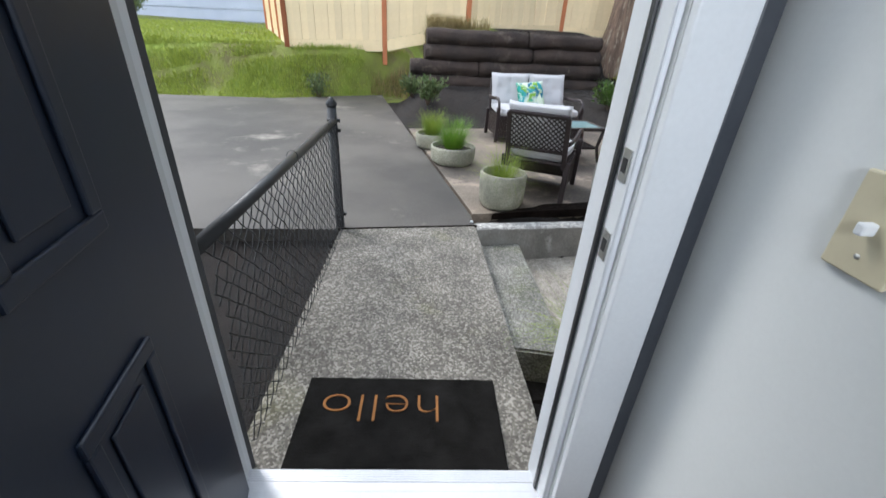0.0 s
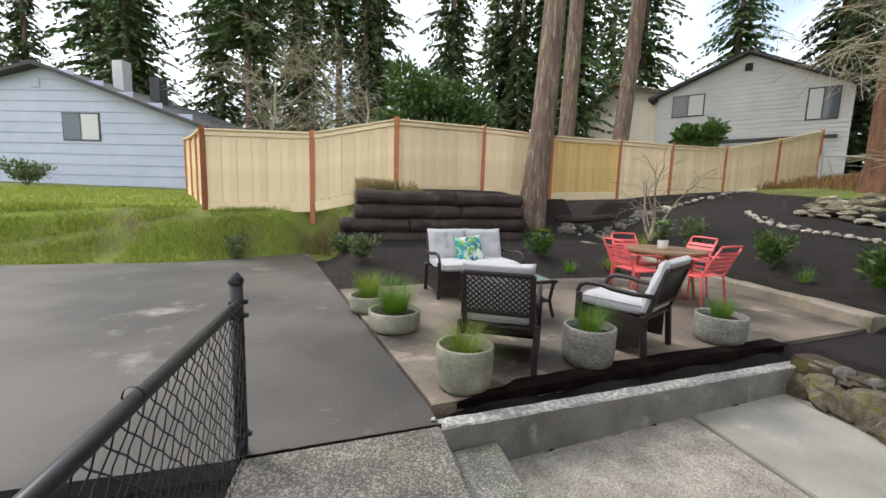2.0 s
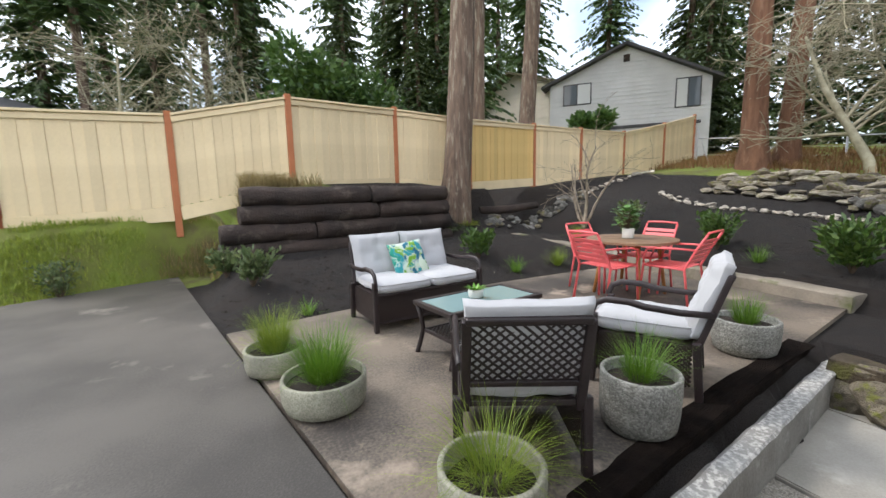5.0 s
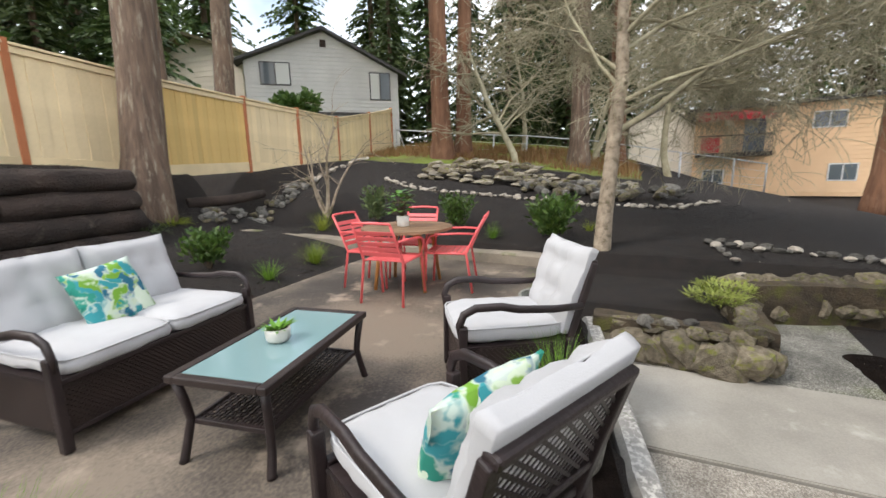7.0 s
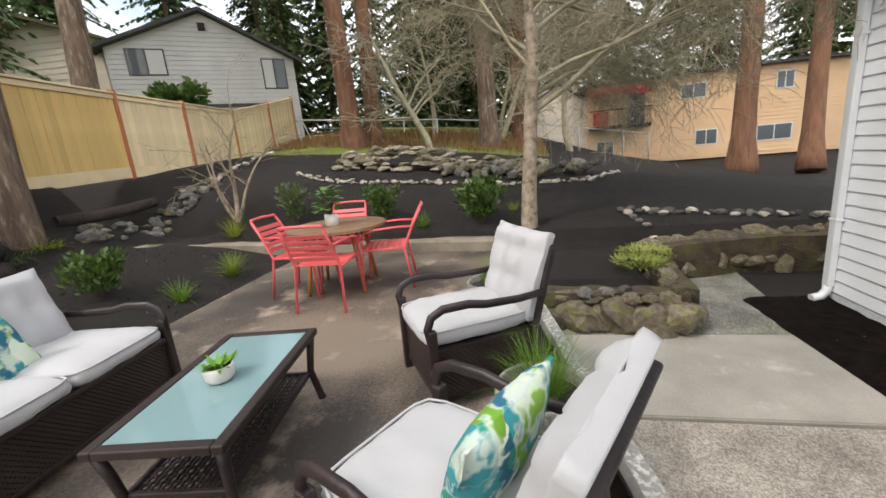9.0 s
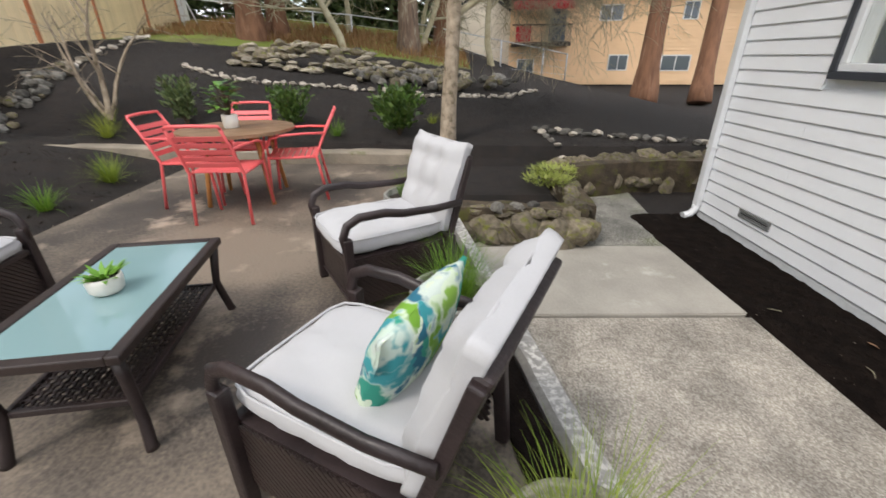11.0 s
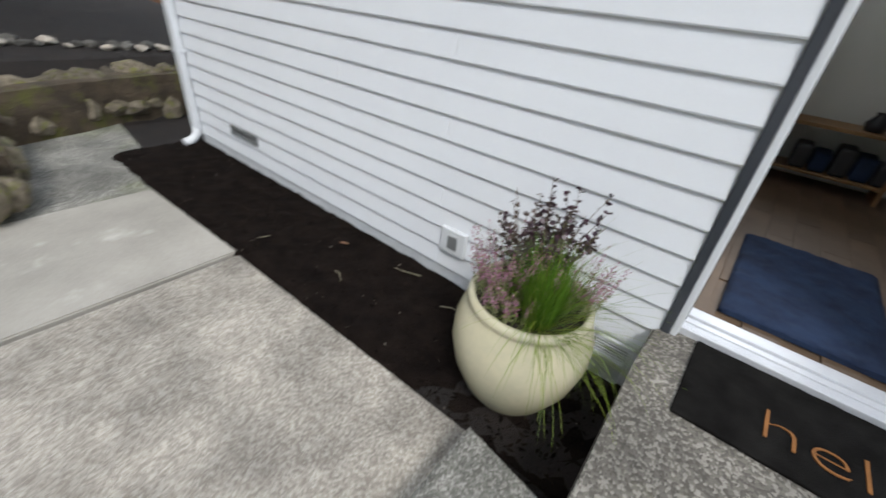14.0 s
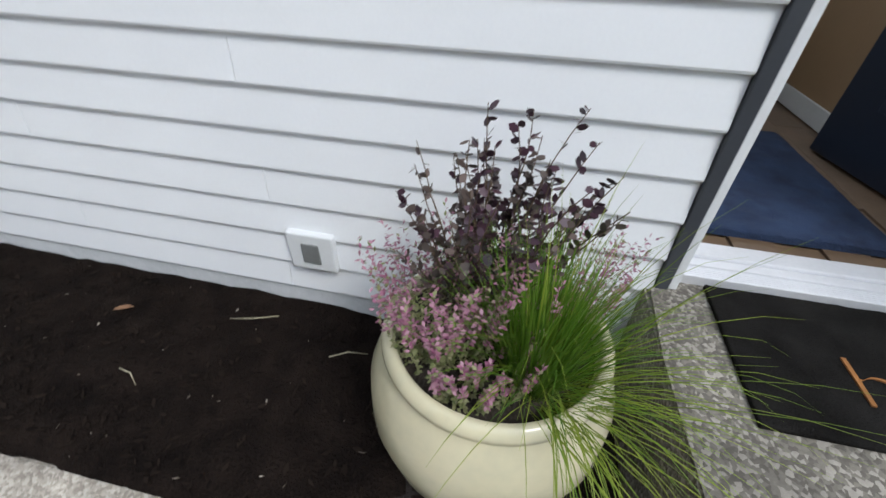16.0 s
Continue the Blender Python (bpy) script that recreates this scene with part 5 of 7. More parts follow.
for z in (1.092, 1.164):
    part("screw", lathe(bm_new(), [(0.0035, 0), (0.0035, 0.0015), (0, 0.002)], 8), M_STEEL, sw, at=pose(0.596, -0.461, z, 0, -90, 0))

# the open door: navy, with raised panels
dr = thing("door_1", "open navy blue six-panel entry door", "door", at=pose(DX0 + 0.012, -0.115, FLOOR_Z + 0.012, 0, 0, -79))
tagged(dr, kind="structure")
DW, DH = 0.90, 2.03
bm = bm_new()
box(bm, 0, -0.022, 0, DW, 0.022, DH, bevel=0.003)
part("leaf", bm, M_DOOR, dr)
for (x0, x1) in ((0.22, 0.435), (0.505, 0.72)):
    for (z0, z1) in ((0.22, 0.78), (0.98, 1.52), (1.66, 1.88)):
        for s in (1, -1):
            bm = bm_new()
            for (a, b, c, d) in ((x0, z0, x1, z0 + 0.03), (x0, z1 - 0.03, x1, z1), (x0, z0 + 0.03, x0 + 0.03, z1 - 0.03), (x1 - 0.03, z0 + 0.03, x1, z1 - 0.03)):
                box(bm, a, min(s * 0.0215, s * 0.031), b, c, max(s * 0.0215, s * 0.031), d, bevel=0.004)
            box(bm, x0 + 0.055, min(s * 0.0215, s * 0.028), z0 + 0.055, x1 - 0.055, max(s * 0.0215, s * 0.028), z1 - 0.055, bevel=0.004)
            part("raised_panel", bm, M_DOOR, dr)
for s in (1, -1):
    bm = lathe(bm_new(), [(0.03, 0), (0.032, 0.006), (0.012, 0.012), (0.012, 0.035), (0.0, 0.036)], 18)
    hd = part("door_handle", bm, M_STEEL, dr, "nickel lever handle", pose(DW - 0.07, s * 0.022, 0.93, -90 * s, 0, 0))
    part("lever", tube(bm_new(), [(0, 0, 0.035), (-0.05, 0, 0.04), (-0.11, 0, 0.036)], [0.009, 0.008, 0.006], 8), M_STEEL, hd)
    bm = lathe(bm_new(), [(0.028, 0), (0.03, 0.008), (0.018, 0.02), (0.0, 0.021)], 18)
    part("deadbolt", bm, M_STEEL, dr, "nickel deadbolt", pose(DW - 0.07, s * 0.022, 1.10, -90 * s, 0, 0))

# low shelf with small things at the back of the entry
sh = thing("low_shelf", "low wooden shelf against the back wall of the entry", "shelf", at=pose(0.08, -2.55, FLOOR_Z))
M_SHELFW = material("stained_pine", (0.30, 0.17, 0.075), (0.22, 0.12, 0.05), 0.5, 4, 40, 0.1, 0.001)
for nm, b in (("side_panel", (-0.36, -0.15, 0, -0.335, 0.15, 0.42)), ("side_panel", (0.335, -0.15, 0, 0.36, 0.15, 0.42)), ("top", (-0.38, -0.16, 0.422, 0.38, 0.16, 0.447)), ("shelf_board", (-0.333, -0.14, 0.10, 0.333, 0.14, 0.12))):
    part(nm, box(bm_new(), *b, bevel=0.003), M_SHELFW, sh)
M_DARKOBJ = plain("dark_glazed", (0.03, 0.03, 0.035), 0.4)
vase = thing("vase", "small dark vase on the shelf", "vase", at=pose(-0.05, -2.52, FLOOR_Z + 0.447))
part("body", lathe(bm_new(), [(0.0, 0), (0.05, 0.0), (0.065, 0.05), (0.03, 0.10), (0.035, 0.12)], 18), M_DARKOBJ, vase)
ringo = thing("ring_ornament", "pale ring ornament on the shelf", "ornament", at=pose(-0.17, -2.47, FLOOR_Z + 0.447))
bm = bm_new()
tube(bm, [(0.055 * math.cos(a * math.pi / 12), 0, 0.075 + 0.055 * math.sin(a * math.pi / 12)) for a in range(25)], 0.018, 8)
part("ring", bm, M_TRIMW, ringo)
for i in range(5):
    bk = thing("folded_cloth", "folded dark cloth on the lower shelf", "cloth", "cloths on the shelf", pose(-0.24 + 0.12 * i, -2.55, FLOOR_Z + 0.12))
    part("cloth", box(bm_new(), -0.055, -0.11, 0, 0.055, 0.11, 0.14 + 0.03 * (i % 3), bevel=0.02), M_RUG if i % 2 else M_DARKOBJ, bk)

# ---- doormat ----
mat = thing("doormat", "black bristle doormat with orange hello lettering", "doormat")
bm = bm_new()
box(bm, -0.38, -0.022, 0.0, 0.38, 0.385, 0.014, bevel=0.004)
bmesh.ops.subdivide_edges(bm, edges=[e for e in bm.edges if e.calc_length() > 0.1], cuts=30, use_grid_fill=True)
for v in bm.verts:
    if v.co.z > 0.01:
        v.co.z += 0.0025 * noise.noise(v.co * 40)
part("bristle_pad", bm, M_MAT, mat)
tx = bpy.data.curves.new("lettering", "FONT")
tx.body = "hello"
tx.size = 0.245
tx.extrude = 0.002
tx.offset = -0.006
tx.align_x = "CENTER"
tx.materials.append(M_MATTXT)
to = new("lettering", tx)
to.parent = mat
to.matrix_basis = pose(-0.075, 0.295, 0.0165, 0, 0, 180) @ Matrix.Diagonal((1.0, 0.78, 1, 1))

# ---- wall fittings ----
def wall_vent(x0, x1, z0, z1, mats, label, louvre=True, name="wall_vent"):
    v = thing(name, label, "vent")
    bm = bm_new()
    w = 0.018
    for b in ((x0, z0, x1, z0 + w), (x0, z1 - w, x1, z1), (x0, z0 + w, x0 + w, z1 - w), (x1 - w, z0 + w, x1, z1 - w)):
        box(bm, b[0], 0.002, b[1], b[2], 0.016, b[3], bevel=0.002)
    part("frame", bm, mats, v)
    part("backing", box(bm_new(), x0 + w, 0.001, z0 + w, x1 - w, 0.0045, z1 - w), M_BLACKM, v)
    if louvre:
        n = max(2, int((z1 - z0 - 2 * w) / 0.014))
        for k in range(n):
            z = z0 + w + (z1 - z0 - 2 * w) * (k + 0.5) / n
            bm = bm_new()
            beam(bm, (x0 + w, 0.009, z), (x1 - w, 0.009, z), 0.010, 0.003)
            part("slat", bm, mats, v)
    return v


M_VENTG = material("grey_vent_metal", (0.20, 0.21, 0.21), (0.15, 0.155, 0.155), 0.6, 4, 60, 0.1, 0.001)
wall_vent(3.40, 3.78, -0.105, -0.03, M_VENTG, "grey louvred crawl-space vent in the siding")
wall_vent(0.55, 0.745, -0.27, -0.15, M_TRIMW, "pale framed crawl-space vent beside the porch")
ob_ = thing("outlet_box", "white outdoor outlet box on the siding", "outlet box")
part("plate", box(bm_new(), 1.437, 0.0, -0.14, 1.594, 0.026, 0.002, bevel=0.006), M_TRIMW, ob_)
part("window_cover", box(bm_new(), 1.485, 0.0265, -0.108, 1.545, 0.032, -0.032, bevel=0.003), M_VENTG, ob_)

# house window with a dark frame
wd = thing("window_1", "double-glazed window with a dark outer frame", "window")
tagged(wd, kind="structure")
x0, x1, z0, z1 = WIN
for nm, mt, g, y0, y1 in (("outer_frame", M_TRIMD, 0.05, 0.0, 0.045), ("sash", M_TRIMW, 0.0, -0.03, 0.03)):
    bm = bm_new()
    t = 0.05
    a0, a1, b0, b1 = x0 - g, x1 + g, z0 - g, z1 + g
    for b in ((a0, b0, a1, b0 + t), (a0, b1 - t, a1, b1), (a0, b0 + t, a0 + t, b1 - t), (a1 - t, b0 + t, a1, b1 - t)):
        box(bm, b[0], y0, b[1], b[2], y1, b[3], bevel=0.004)
    part(nm, bm, mt, wd)
M_PANE = plain("clear_glass", (0.9, 0.95, 0.95), 0.02, 0, 1.0, 1.45)
pn = part("pane", box(bm_new(), x0 + 0.05, -0.004, z0 + 0.05, x1 - 0.05, 0.004, z1 - 0.05), M_PANE, wd)
pn.visible_shadow = False

# eave above the wall
bm = bm_new()
box(bm, WALL_X0, -0.2, WALL_TOP, WALL_X1 + 0.35, 0.40, WALL_TOP + 0.03)
box(bm, WALL_X0, 0.40, WALL_TOP - 0.02, WALL_X1 + 0.35, 0.43, WALL_TOP + 0.18)
structure("eave", bm, M_TRIMW, "white soffit and fascia of the roof edge", "eave")
bm = bm_new()
v = [bm.verts.new(q) for q in ((WALL_X0, 0.44, WALL_TOP + 0.19), (WALL_X1 + 0.36, 0.44, WALL_TOP + 0.19), (WALL_X1 + 0.36, -4.5, WALL_TOP + 1.6), (WALL_X0, -4.5, WALL_TOP + 1.6))]
w = [bm.verts.new(q.co + Vector((0, 0, 0.06))) for q in v]
bm.faces.new(v)
bm.faces.new(w[::-1])
for i in range(4):
    bm.faces.new((v[i], v[(i + 1) % 4], w[(i + 1) % 4], w[i]))
structure("roof", bm, M_ROOF, "dark shingle roof slope", "roof")

# ---- woven garden furniture ----
def weave_material(name, c1, c2, scale):
    m = material(name, c1, c2, 0.5, 6, 80, 0.0)
    n, l = m.node_tree.nodes, m.node_tree.links
    b = n["Principled BSDF"]
    tc = n.new("ShaderNodeTexCoord")
    ck = n.new("ShaderNodeTexChecker")
    ck.inputs["Scale"].default_value = scale
    l.new(tc.outputs["Object"], ck.inputs["Vector"])
    s = n.new("ShaderNodeMath")
    l.new(ck.outputs["Fac"], s.inputs[0])
    s.inputs[1].default_value = 0.0
    bp = n.new("ShaderNodeBump")
    bp.inputs["Strength"].default_value = 0.9
    bp.inputs["Distance"].default_value = 0.006
    l.new(s.outputs[0], bp.inputs["Height"])
    l.new(bp.outputs[0], b.inputs["Normal"])
    return m


M_WICKER = weave_material("dark_brown_wicker", (0.018, 0.011, 0.010), (0.034, 0.021, 0.018), 46)
M_WFRAME = material("dark_brown_wrapped_frame", (0.015, 0.0095, 0.010), (0.03, 0.019, 0.019), 0.45, 8, 70, 0.5, 0.004)
M_CUSH = material("pale_grey_cushion_cloth", (0.47, 0.468, 0.48), (0.42, 0.418, 0.432), 0.95, 3, 260, 0.35, 0.002, sheen=0.2)


def cushion(w, d, h, tufts=(), seed=0, corner=0.06, crisp=0.55, back=0.0):
    """A stuffed cushion lying flat: w by d, h thick in the middle, with buttoned hollows."""
    bm = bm_new()
    bmesh.ops.create_cube(bm, size=2.0)
    bmesh.ops.subdivide_edges(bm, edges=bm.edges, cuts=15, use_grid_fill=True)
    for v in bm.verts:
        x, y, z = v.co
        edge = (1 - abs(x) ** 6) * (1 - abs(y) ** 6)
        k = 1 - 0.06 * (1 - abs(z)) * 0
        r = 1 - corner * (abs(x) ** 4) * (abs(y) ** 4) * 1.2
        bulge = 1 + 0.035 * (1 - z * z)
        px, py = x * w / 2 * r * bulge, y * d / 2 * r * bulge
        pz = z * h / 2 * (crisp + (1 - crisp) * max(0.0, edge) ** 0.5)
        if back and z < 0:
            pz = z * h / 2 * back
        for (tx_, ty_) in tufts:
            dd = (px - tx_) ** 2 + (py - ty_) ** 2
            if z > 0.2:
                pz -= h * 0.20 * math.exp(-dd / 0.004)
                pz -= h * 0.08 * math.exp(-min(abs(px - tx_), abs(py - ty_)) ** 2 / 0.0005) * math.exp(-dd / 0.03)
        nv = Vector((px * 7 + seed, py * 7, pz * 7))
        soft = 0.12 if back and z < 0 else 1.0
        pz += soft * 0.011 * noise.noise(nv) + soft * 0.008 * noise.noise(nv * 2.7) + soft * 0.003 * noise.noise(nv * 5)
        v.co = (px + 0.004 * noise.noise(nv + Vector((9, 0, 0))), py + 0.004 * noise.noise(nv + Vector((0, 9, 0))), pz)
    for f in bm.faces:
        f.smooth = True
    return bm


def piping(w, d, r=0.005, corner=0.06):
    pts = []
    for k in range(41):
        a = 2 * math.pi * k / 40
        c, s = math.cos(a), math.sin(a)
        q = (abs(c) ** 8 + abs(s) ** 8) ** (-1 / 8)
        pts.append((c * q * w / 2 * 1.03, s * q * d / 2 * 1.03, 0))
    return tube(bm_new(), pts, r, 6, caps=False)


def lattice(bm, w, h, pitch, bar=0.011, t=0.006):
    """Open diagonal lattice in the x-z plane, w wide and h high from z = 0."""
    for dirn in (1, -1):
        k = -h
        while k < w:
            a, b = (k, 0.0), (k + h, h)
            lo, hi = max(0.0, k), min(w, k + h)
            if hi - lo > 0.015:
                za, zb = lo - k, hi - k
                xa, xb = (lo, hi) if dirn > 0 else (w - lo, w - hi)
                beam(bm, (xa - w / 2, 0.002 * dirn, za), (xb - w / 2, 0.002 * dirn, zb), bar, t, up=(0, 1, 0))
            k += pitch
    return bm


def woven_seat(name, label, category, W, at, cushions, group=""):
    """An armchair or sofa W wide, facing +y, its seat's middle over the origin."""
    t = thing(name, label, category, group, at)
    hw = W / 2
    yb, yf, top = -0.27, 0.29, 0.765
    for sx in (-1, 1):
        bm = bm_new()
        beam(bm, (sx * hw, yf, 0.0), (sx * hw, yf - 0.005, 0.46), 0.045, 0.045, 0.008)
        part("leg", bm, M_WFRAME, t)
        bm = bm_new()
        beam(bm, (sx * hw, yb - 0.03, 0.0), (sx * hw, yb, 0.36), 0.045, 0.045, 0.008)
        part("leg", bm, M_WFRAME, t)
        # arm: rises from the front leg, bends back and drops gently to the back
        bm = bm_new()
        pts = [(sx * hw, yf, 0.40), (sx * hw, yf + 0.012, 0.47), (sx * hw, yf - 0.01, 0.525), (sx * hw, yf - 0.07, 0.555), (sx * hw, yf - 0.2, 0.555), (sx * hw, 0.0, 0.535), (sx * hw, -0.18, 0.525), (sx * hw * 0.97, yb - 0.07, 0.53)]
        tube(bm, pts, [0.021, 0.021, 0.022, 0.0225, 0.0225, 0.022, 0.021, 0.019], 12, flat=0.72)
        part("armrest", bm, M_WFRAME, t)
        bm = lattice(bm_new(), yf - yb - 0.04, 0.25, 0.027, 0.0145)
        tagged(part("side_panel", bm, M_WICKER, t, "", pose(sx * (hw - 0.016), (yf + yb) / 2, 0.075, 0, 0, 90)), kind="stuff")
    tagged(part("front_panel", lattice(bm_new(), W - 0.044, 0.235, 0.027, 0.0145), M_WICKER, t, "", pose(0, yf - 0.012, 0.088)), kind="stuff")
    part("base_rail", beam(bm_new(), (-hw + 0.02, yf - 0.012, 0.08), (hw - 0.02, yf - 0.012, 0.08), 0.022, 0.022, 0.004), M_WFRAME, t)
    bm = bm_new()
    beam(bm, (-hw + 0.02, yf - 0.01, 0.335), (hw - 0.02, yf - 0.01, 0.335), 0.035, 0.03, 0.006)
    beam(bm, (-hw + 0.02, yb, 0.335), (hw - 0.02, yb, 0.335), 0.035, 0.03, 0.006)
    box(bm, -hw + 0.02, yb + 0.02, 0.32, hw - 0.02, yf - 0.03, 0.335)
    part("seat_frame", bm, M_WFRAME, t)
    lean = math.degrees(math.atan2(0.14, 0.47))
    back = Matrix.Translation((0, yb, 0.30)) @ Matrix.Rotation(radians(lean), 4, "X")
    H = 0.45 / math.cos(radians(lean))
    bw = W - 0.06
    bm = bm_new()
    for sx in (-1, 1):
        beam(bm, (sx * bw / 2, 0, 0.0), (sx * bw / 2 * 0.97, 0, H), 0.034, 0.04, 0.006)
    beam(bm, (-bw / 2, 0, H), (bw / 2, 0, H), 0.045, 0.035, 0.010)
    beam(bm, (-bw / 2, 0, 0.15), (bw / 2, 0, 0.15), 0.026, 0.03, 0.006)
    part("back_frame", bm, M_WFRAME, t, "", back)
    bm = lattice(bm_new(), bw - 0.03, H - 0.18, 0.043, 0.0105, 0.004)
    tagged(part("back_lattice", bm, M_WFRAME, t, "open woven lattice", back @ Matrix.Translation((0, 0, 0.165))), kind="stuff")
    cw = (W - 0.07) / cushions
    for k in range(cushions):
        x = -hw + 0.035 + cw * (k + 0.5)
        c = part("seat_cushion", cushion(cw - 0.008, 0.58, 0.115, (), 3 * k + W), M_CUSH, t, "pale grey seat cushion", pose(x, 0.02, 0.392))
        part("piping", piping(cw - 0.01, 0.575), M_CUSH, c, at=pose(0, 0, 0.035))
        tf = [(sx * cw * 0.18, sy) for sx in (-1, 1) for sy in (-0.05, 0.12)] if cushions == 1 else [(0, -0.05), (0, 0.1), (-0.14, 0.03), (0.14, 0.03)]
        c = part("back_cushion", cushion(cw - (0.03 if cushions > 1 else 0.01), 0.45, 0.125, tf, 5 * k + 1 + W, -0.03, 0.12, 0.72), M_CUSH, t, "tufted pale grey back cushion",
                 back @ Matrix.Translation((x, 0.0475, 0.305)) @ Matrix.Rotation(radians(-89), 4, "X") @ Matrix.Rotation(radians(180), 4, "Z"))
        part("piping", piping(cw - 0.04, 0.44, 0.004), M_CUSH, c)
    return t


SEAT = Matrix.Diagonal((1.03, 1.03, 1.0, 1))
AT_CHAIR1 = pose(1.158, 2.912, 0.006, 0, 0, -27) @ SEAT
AT_CHAIR2 = pose(2.385, 3.066, 0.006, 0, 0, 31) @ SEAT
AT_SOFA = pose(1.55, 5.105, 0.006, 0, 0, -174) @ SEAT
chair1 = woven_seat("garden_armchair", "dark wicker armchair with pale cushions and a leafy pillow", "armchair", 0.55, AT_CHAIR1, 1, "wicker armchairs")
chair2 = woven_seat("garden_armchair", "dark wicker armchair with a pale tufted cushion", "armchair", 0.55, AT_CHAIR2, 1, "wicker armchairs")
sofa = woven_seat("garden_sofa", "dark wicker two-seat garden sofa with pale grey cushions", "sofa", 1.13, AT_SOFA, 2)


def leaf_print():
    """Cotton printed with large overlapping blue and green leaves."""
    m = bpy.data.materials.new("tropical_leaf_print")
    m.use_nodes = True
    n, l = m.node_tree.nodes, m.node_tree.links
    b = n["Principled BSDF"]
    b.inputs["Roughness"].default_value = 0.9
    tc = n.new("ShaderNodeTexCoord")
    ns = n.new("ShaderNodeTexNoise")
    ns.inputs["Scale"].default_value = 9
    ns.inputs["Detail"].default_value = 3
    mixv = n.new("ShaderNodeMix")
    mixv.data_type = "VECTOR"
    mixv.inputs[0].default_value = 0.22
    l.new(tc.outputs["Object"], ns.inputs["Vector"])
    l.new(tc.outputs["Object"], mixv.inputs[4])
    l.new(ns.outputs["Color"], mixv.inputs[5])
    mp = n.new("ShaderNodeMapping")
    mp.inputs["Rotation"].default_value = (0.3, 0.5, 0.7)
    mp.inputs["Scale"].default_value = (24, 10, 14)
    l.new(mixv.outputs[1], mp.inputs["Vector"])
    vo = n.new("ShaderNodeTexVoronoi")
    vo.inputs["Scale"].default_value = 1.0
    l.new(mp.outputs[0], vo.inputs["Vector"])
    sep = n.new("ShaderNodeSeparateColor")
    l.new(vo.outputs["Color"], sep.inputs[0])
    r = n.new("ShaderNodeValToRGB")
    r.color_ramp.interpolation = "CONSTANT"
    stops = ((0.0, (0.015, 0.13, 0.20)), (0.24, (0.15, 0.33, 0.03)), (0.40, (0.02, 0.26, 0.19)), (0.58, (0.60, 0.70, 0.55)), (0.70, (0.22, 0.40, 0.06)), (0.80, (0.03, 0.27, 0.30)))
    r.color_ramp.elements[0].color = (*stops[0][1], 1)
    r.color_ramp.elements[1].position = stops[1][0]
    r.color_ramp.elements[1].color = (*stops[1][1], 1)
    for p, c in stops[2:]:
        e = r.color_ramp.elements.new(p)
        e.color = (*c, 1)
    l.new(sep.outputs[0], r.inputs["Fac"])
    edge = n.new("ShaderNodeMapRange")
    edge.inputs["From Min"].default_value, edge.inputs["From Max"].default_value = 0.50, 0.75
    edge.inputs["To Max"].default_value = 0.75
    l.new(vo.outputs["Distance"], edge.inputs["Value"])
    mx = n.new("ShaderNodeMix")
    mx.data_type = "RGBA"
    l.new(edge.outputs[0], mx.inputs[0])
    l.new(r.outputs["Color"], mx.inputs[6])
    mx.inputs[7].default_value = (0.66, 0.72, 0.62, 1)
    l.new(mx.outputs[2], b.inputs["Base Color"])
    return m


M_PRINT = leaf_print()


def pillow(w, h, t, seed):
    bm = bm_new()
    bmesh.ops.create_cube(bm, size=2.0)
    bmesh.ops.subdivide_edges(bm, edges=bm.edges, cuts=13, use_grid_fill=True)
    for v in bm.verts:
        x, y, z = v.co
        e = max(0.0, (1 - x * x) * (1 - y * y)) ** 0.45
        pin = 1 - 0.07 * (1 - abs(x) ** 3 * abs(y) ** 3) * (abs(x) ** 6 + abs(y) ** 6) * 0.7
        q = Vector((x * 2 + seed, y * 2, z))
        v.co = (x * w / 2 * pin, y * h / 2 * pin, z * (0.004 + t / 2 * e) + 0.006 * noise.noise(q * 1.7))
    for f in bm.faces:
        f.smooth = True
    return bm


def throw_pillow(at, seed):
    p = thing("throw_pillow", "square throw pillow printed with blue and green leaves", "pillow", "leaf-print pillows", at)
    part("cover", pillow(0.385, 0.385, 0.13, seed), M_PRINT, p)
    return p


throw_pillow(AT_CHAIR1 @ pose(0.03, -0.10, 0.535, 112, 0, 0) @ pose(0, 0, 0, 0, 0, 5), 1)
throw_pillow(AT_SOFA @ pose(0.03, -0.10, 0.565, 114, 0, 0) @ pose(0, 0, 0, 0, 0, -6), 4)

# coffee table
ct = thing("coffee_table", "dark wicker coffee table with a frosted glass top", "coffee table", at=pose(1.64, 4.03, 0.004, 0, 0, 9))
TL, TD, TH = 0.93, 0.505, 0.417
M_FROST = plain("frosted_aqua_glass", (0.20, 0.31, 0.32), 0.06)
bm = bm_new()
fw = 0.045
for b in ((-TL / 2, -TD / 2, TL / 2, -TD / 2 + fw), (-TL / 2, TD / 2 - fw, TL / 2, TD / 2), (-TL / 2, -TD / 2 + fw, -TL / 2 + fw, TD / 2 - fw), (TL / 2 - fw, -TD / 2 + fw, TL / 2, TD / 2 - fw)):
    box(bm, b[0], b[1], TH - 0.035, b[2], b[3], TH, bevel=0.006)
part("top_frame", bm, M_WICKER, ct)
part("glass_top", box(bm_new(), -TL / 2 + fw - 0.004, -TD / 2 + fw - 0.004, TH - 0.014, TL / 2 - fw + 0.004, TD / 2 - fw + 0.004, TH - 0.006), M_FROST, ct, "frosted blue-green glass top")
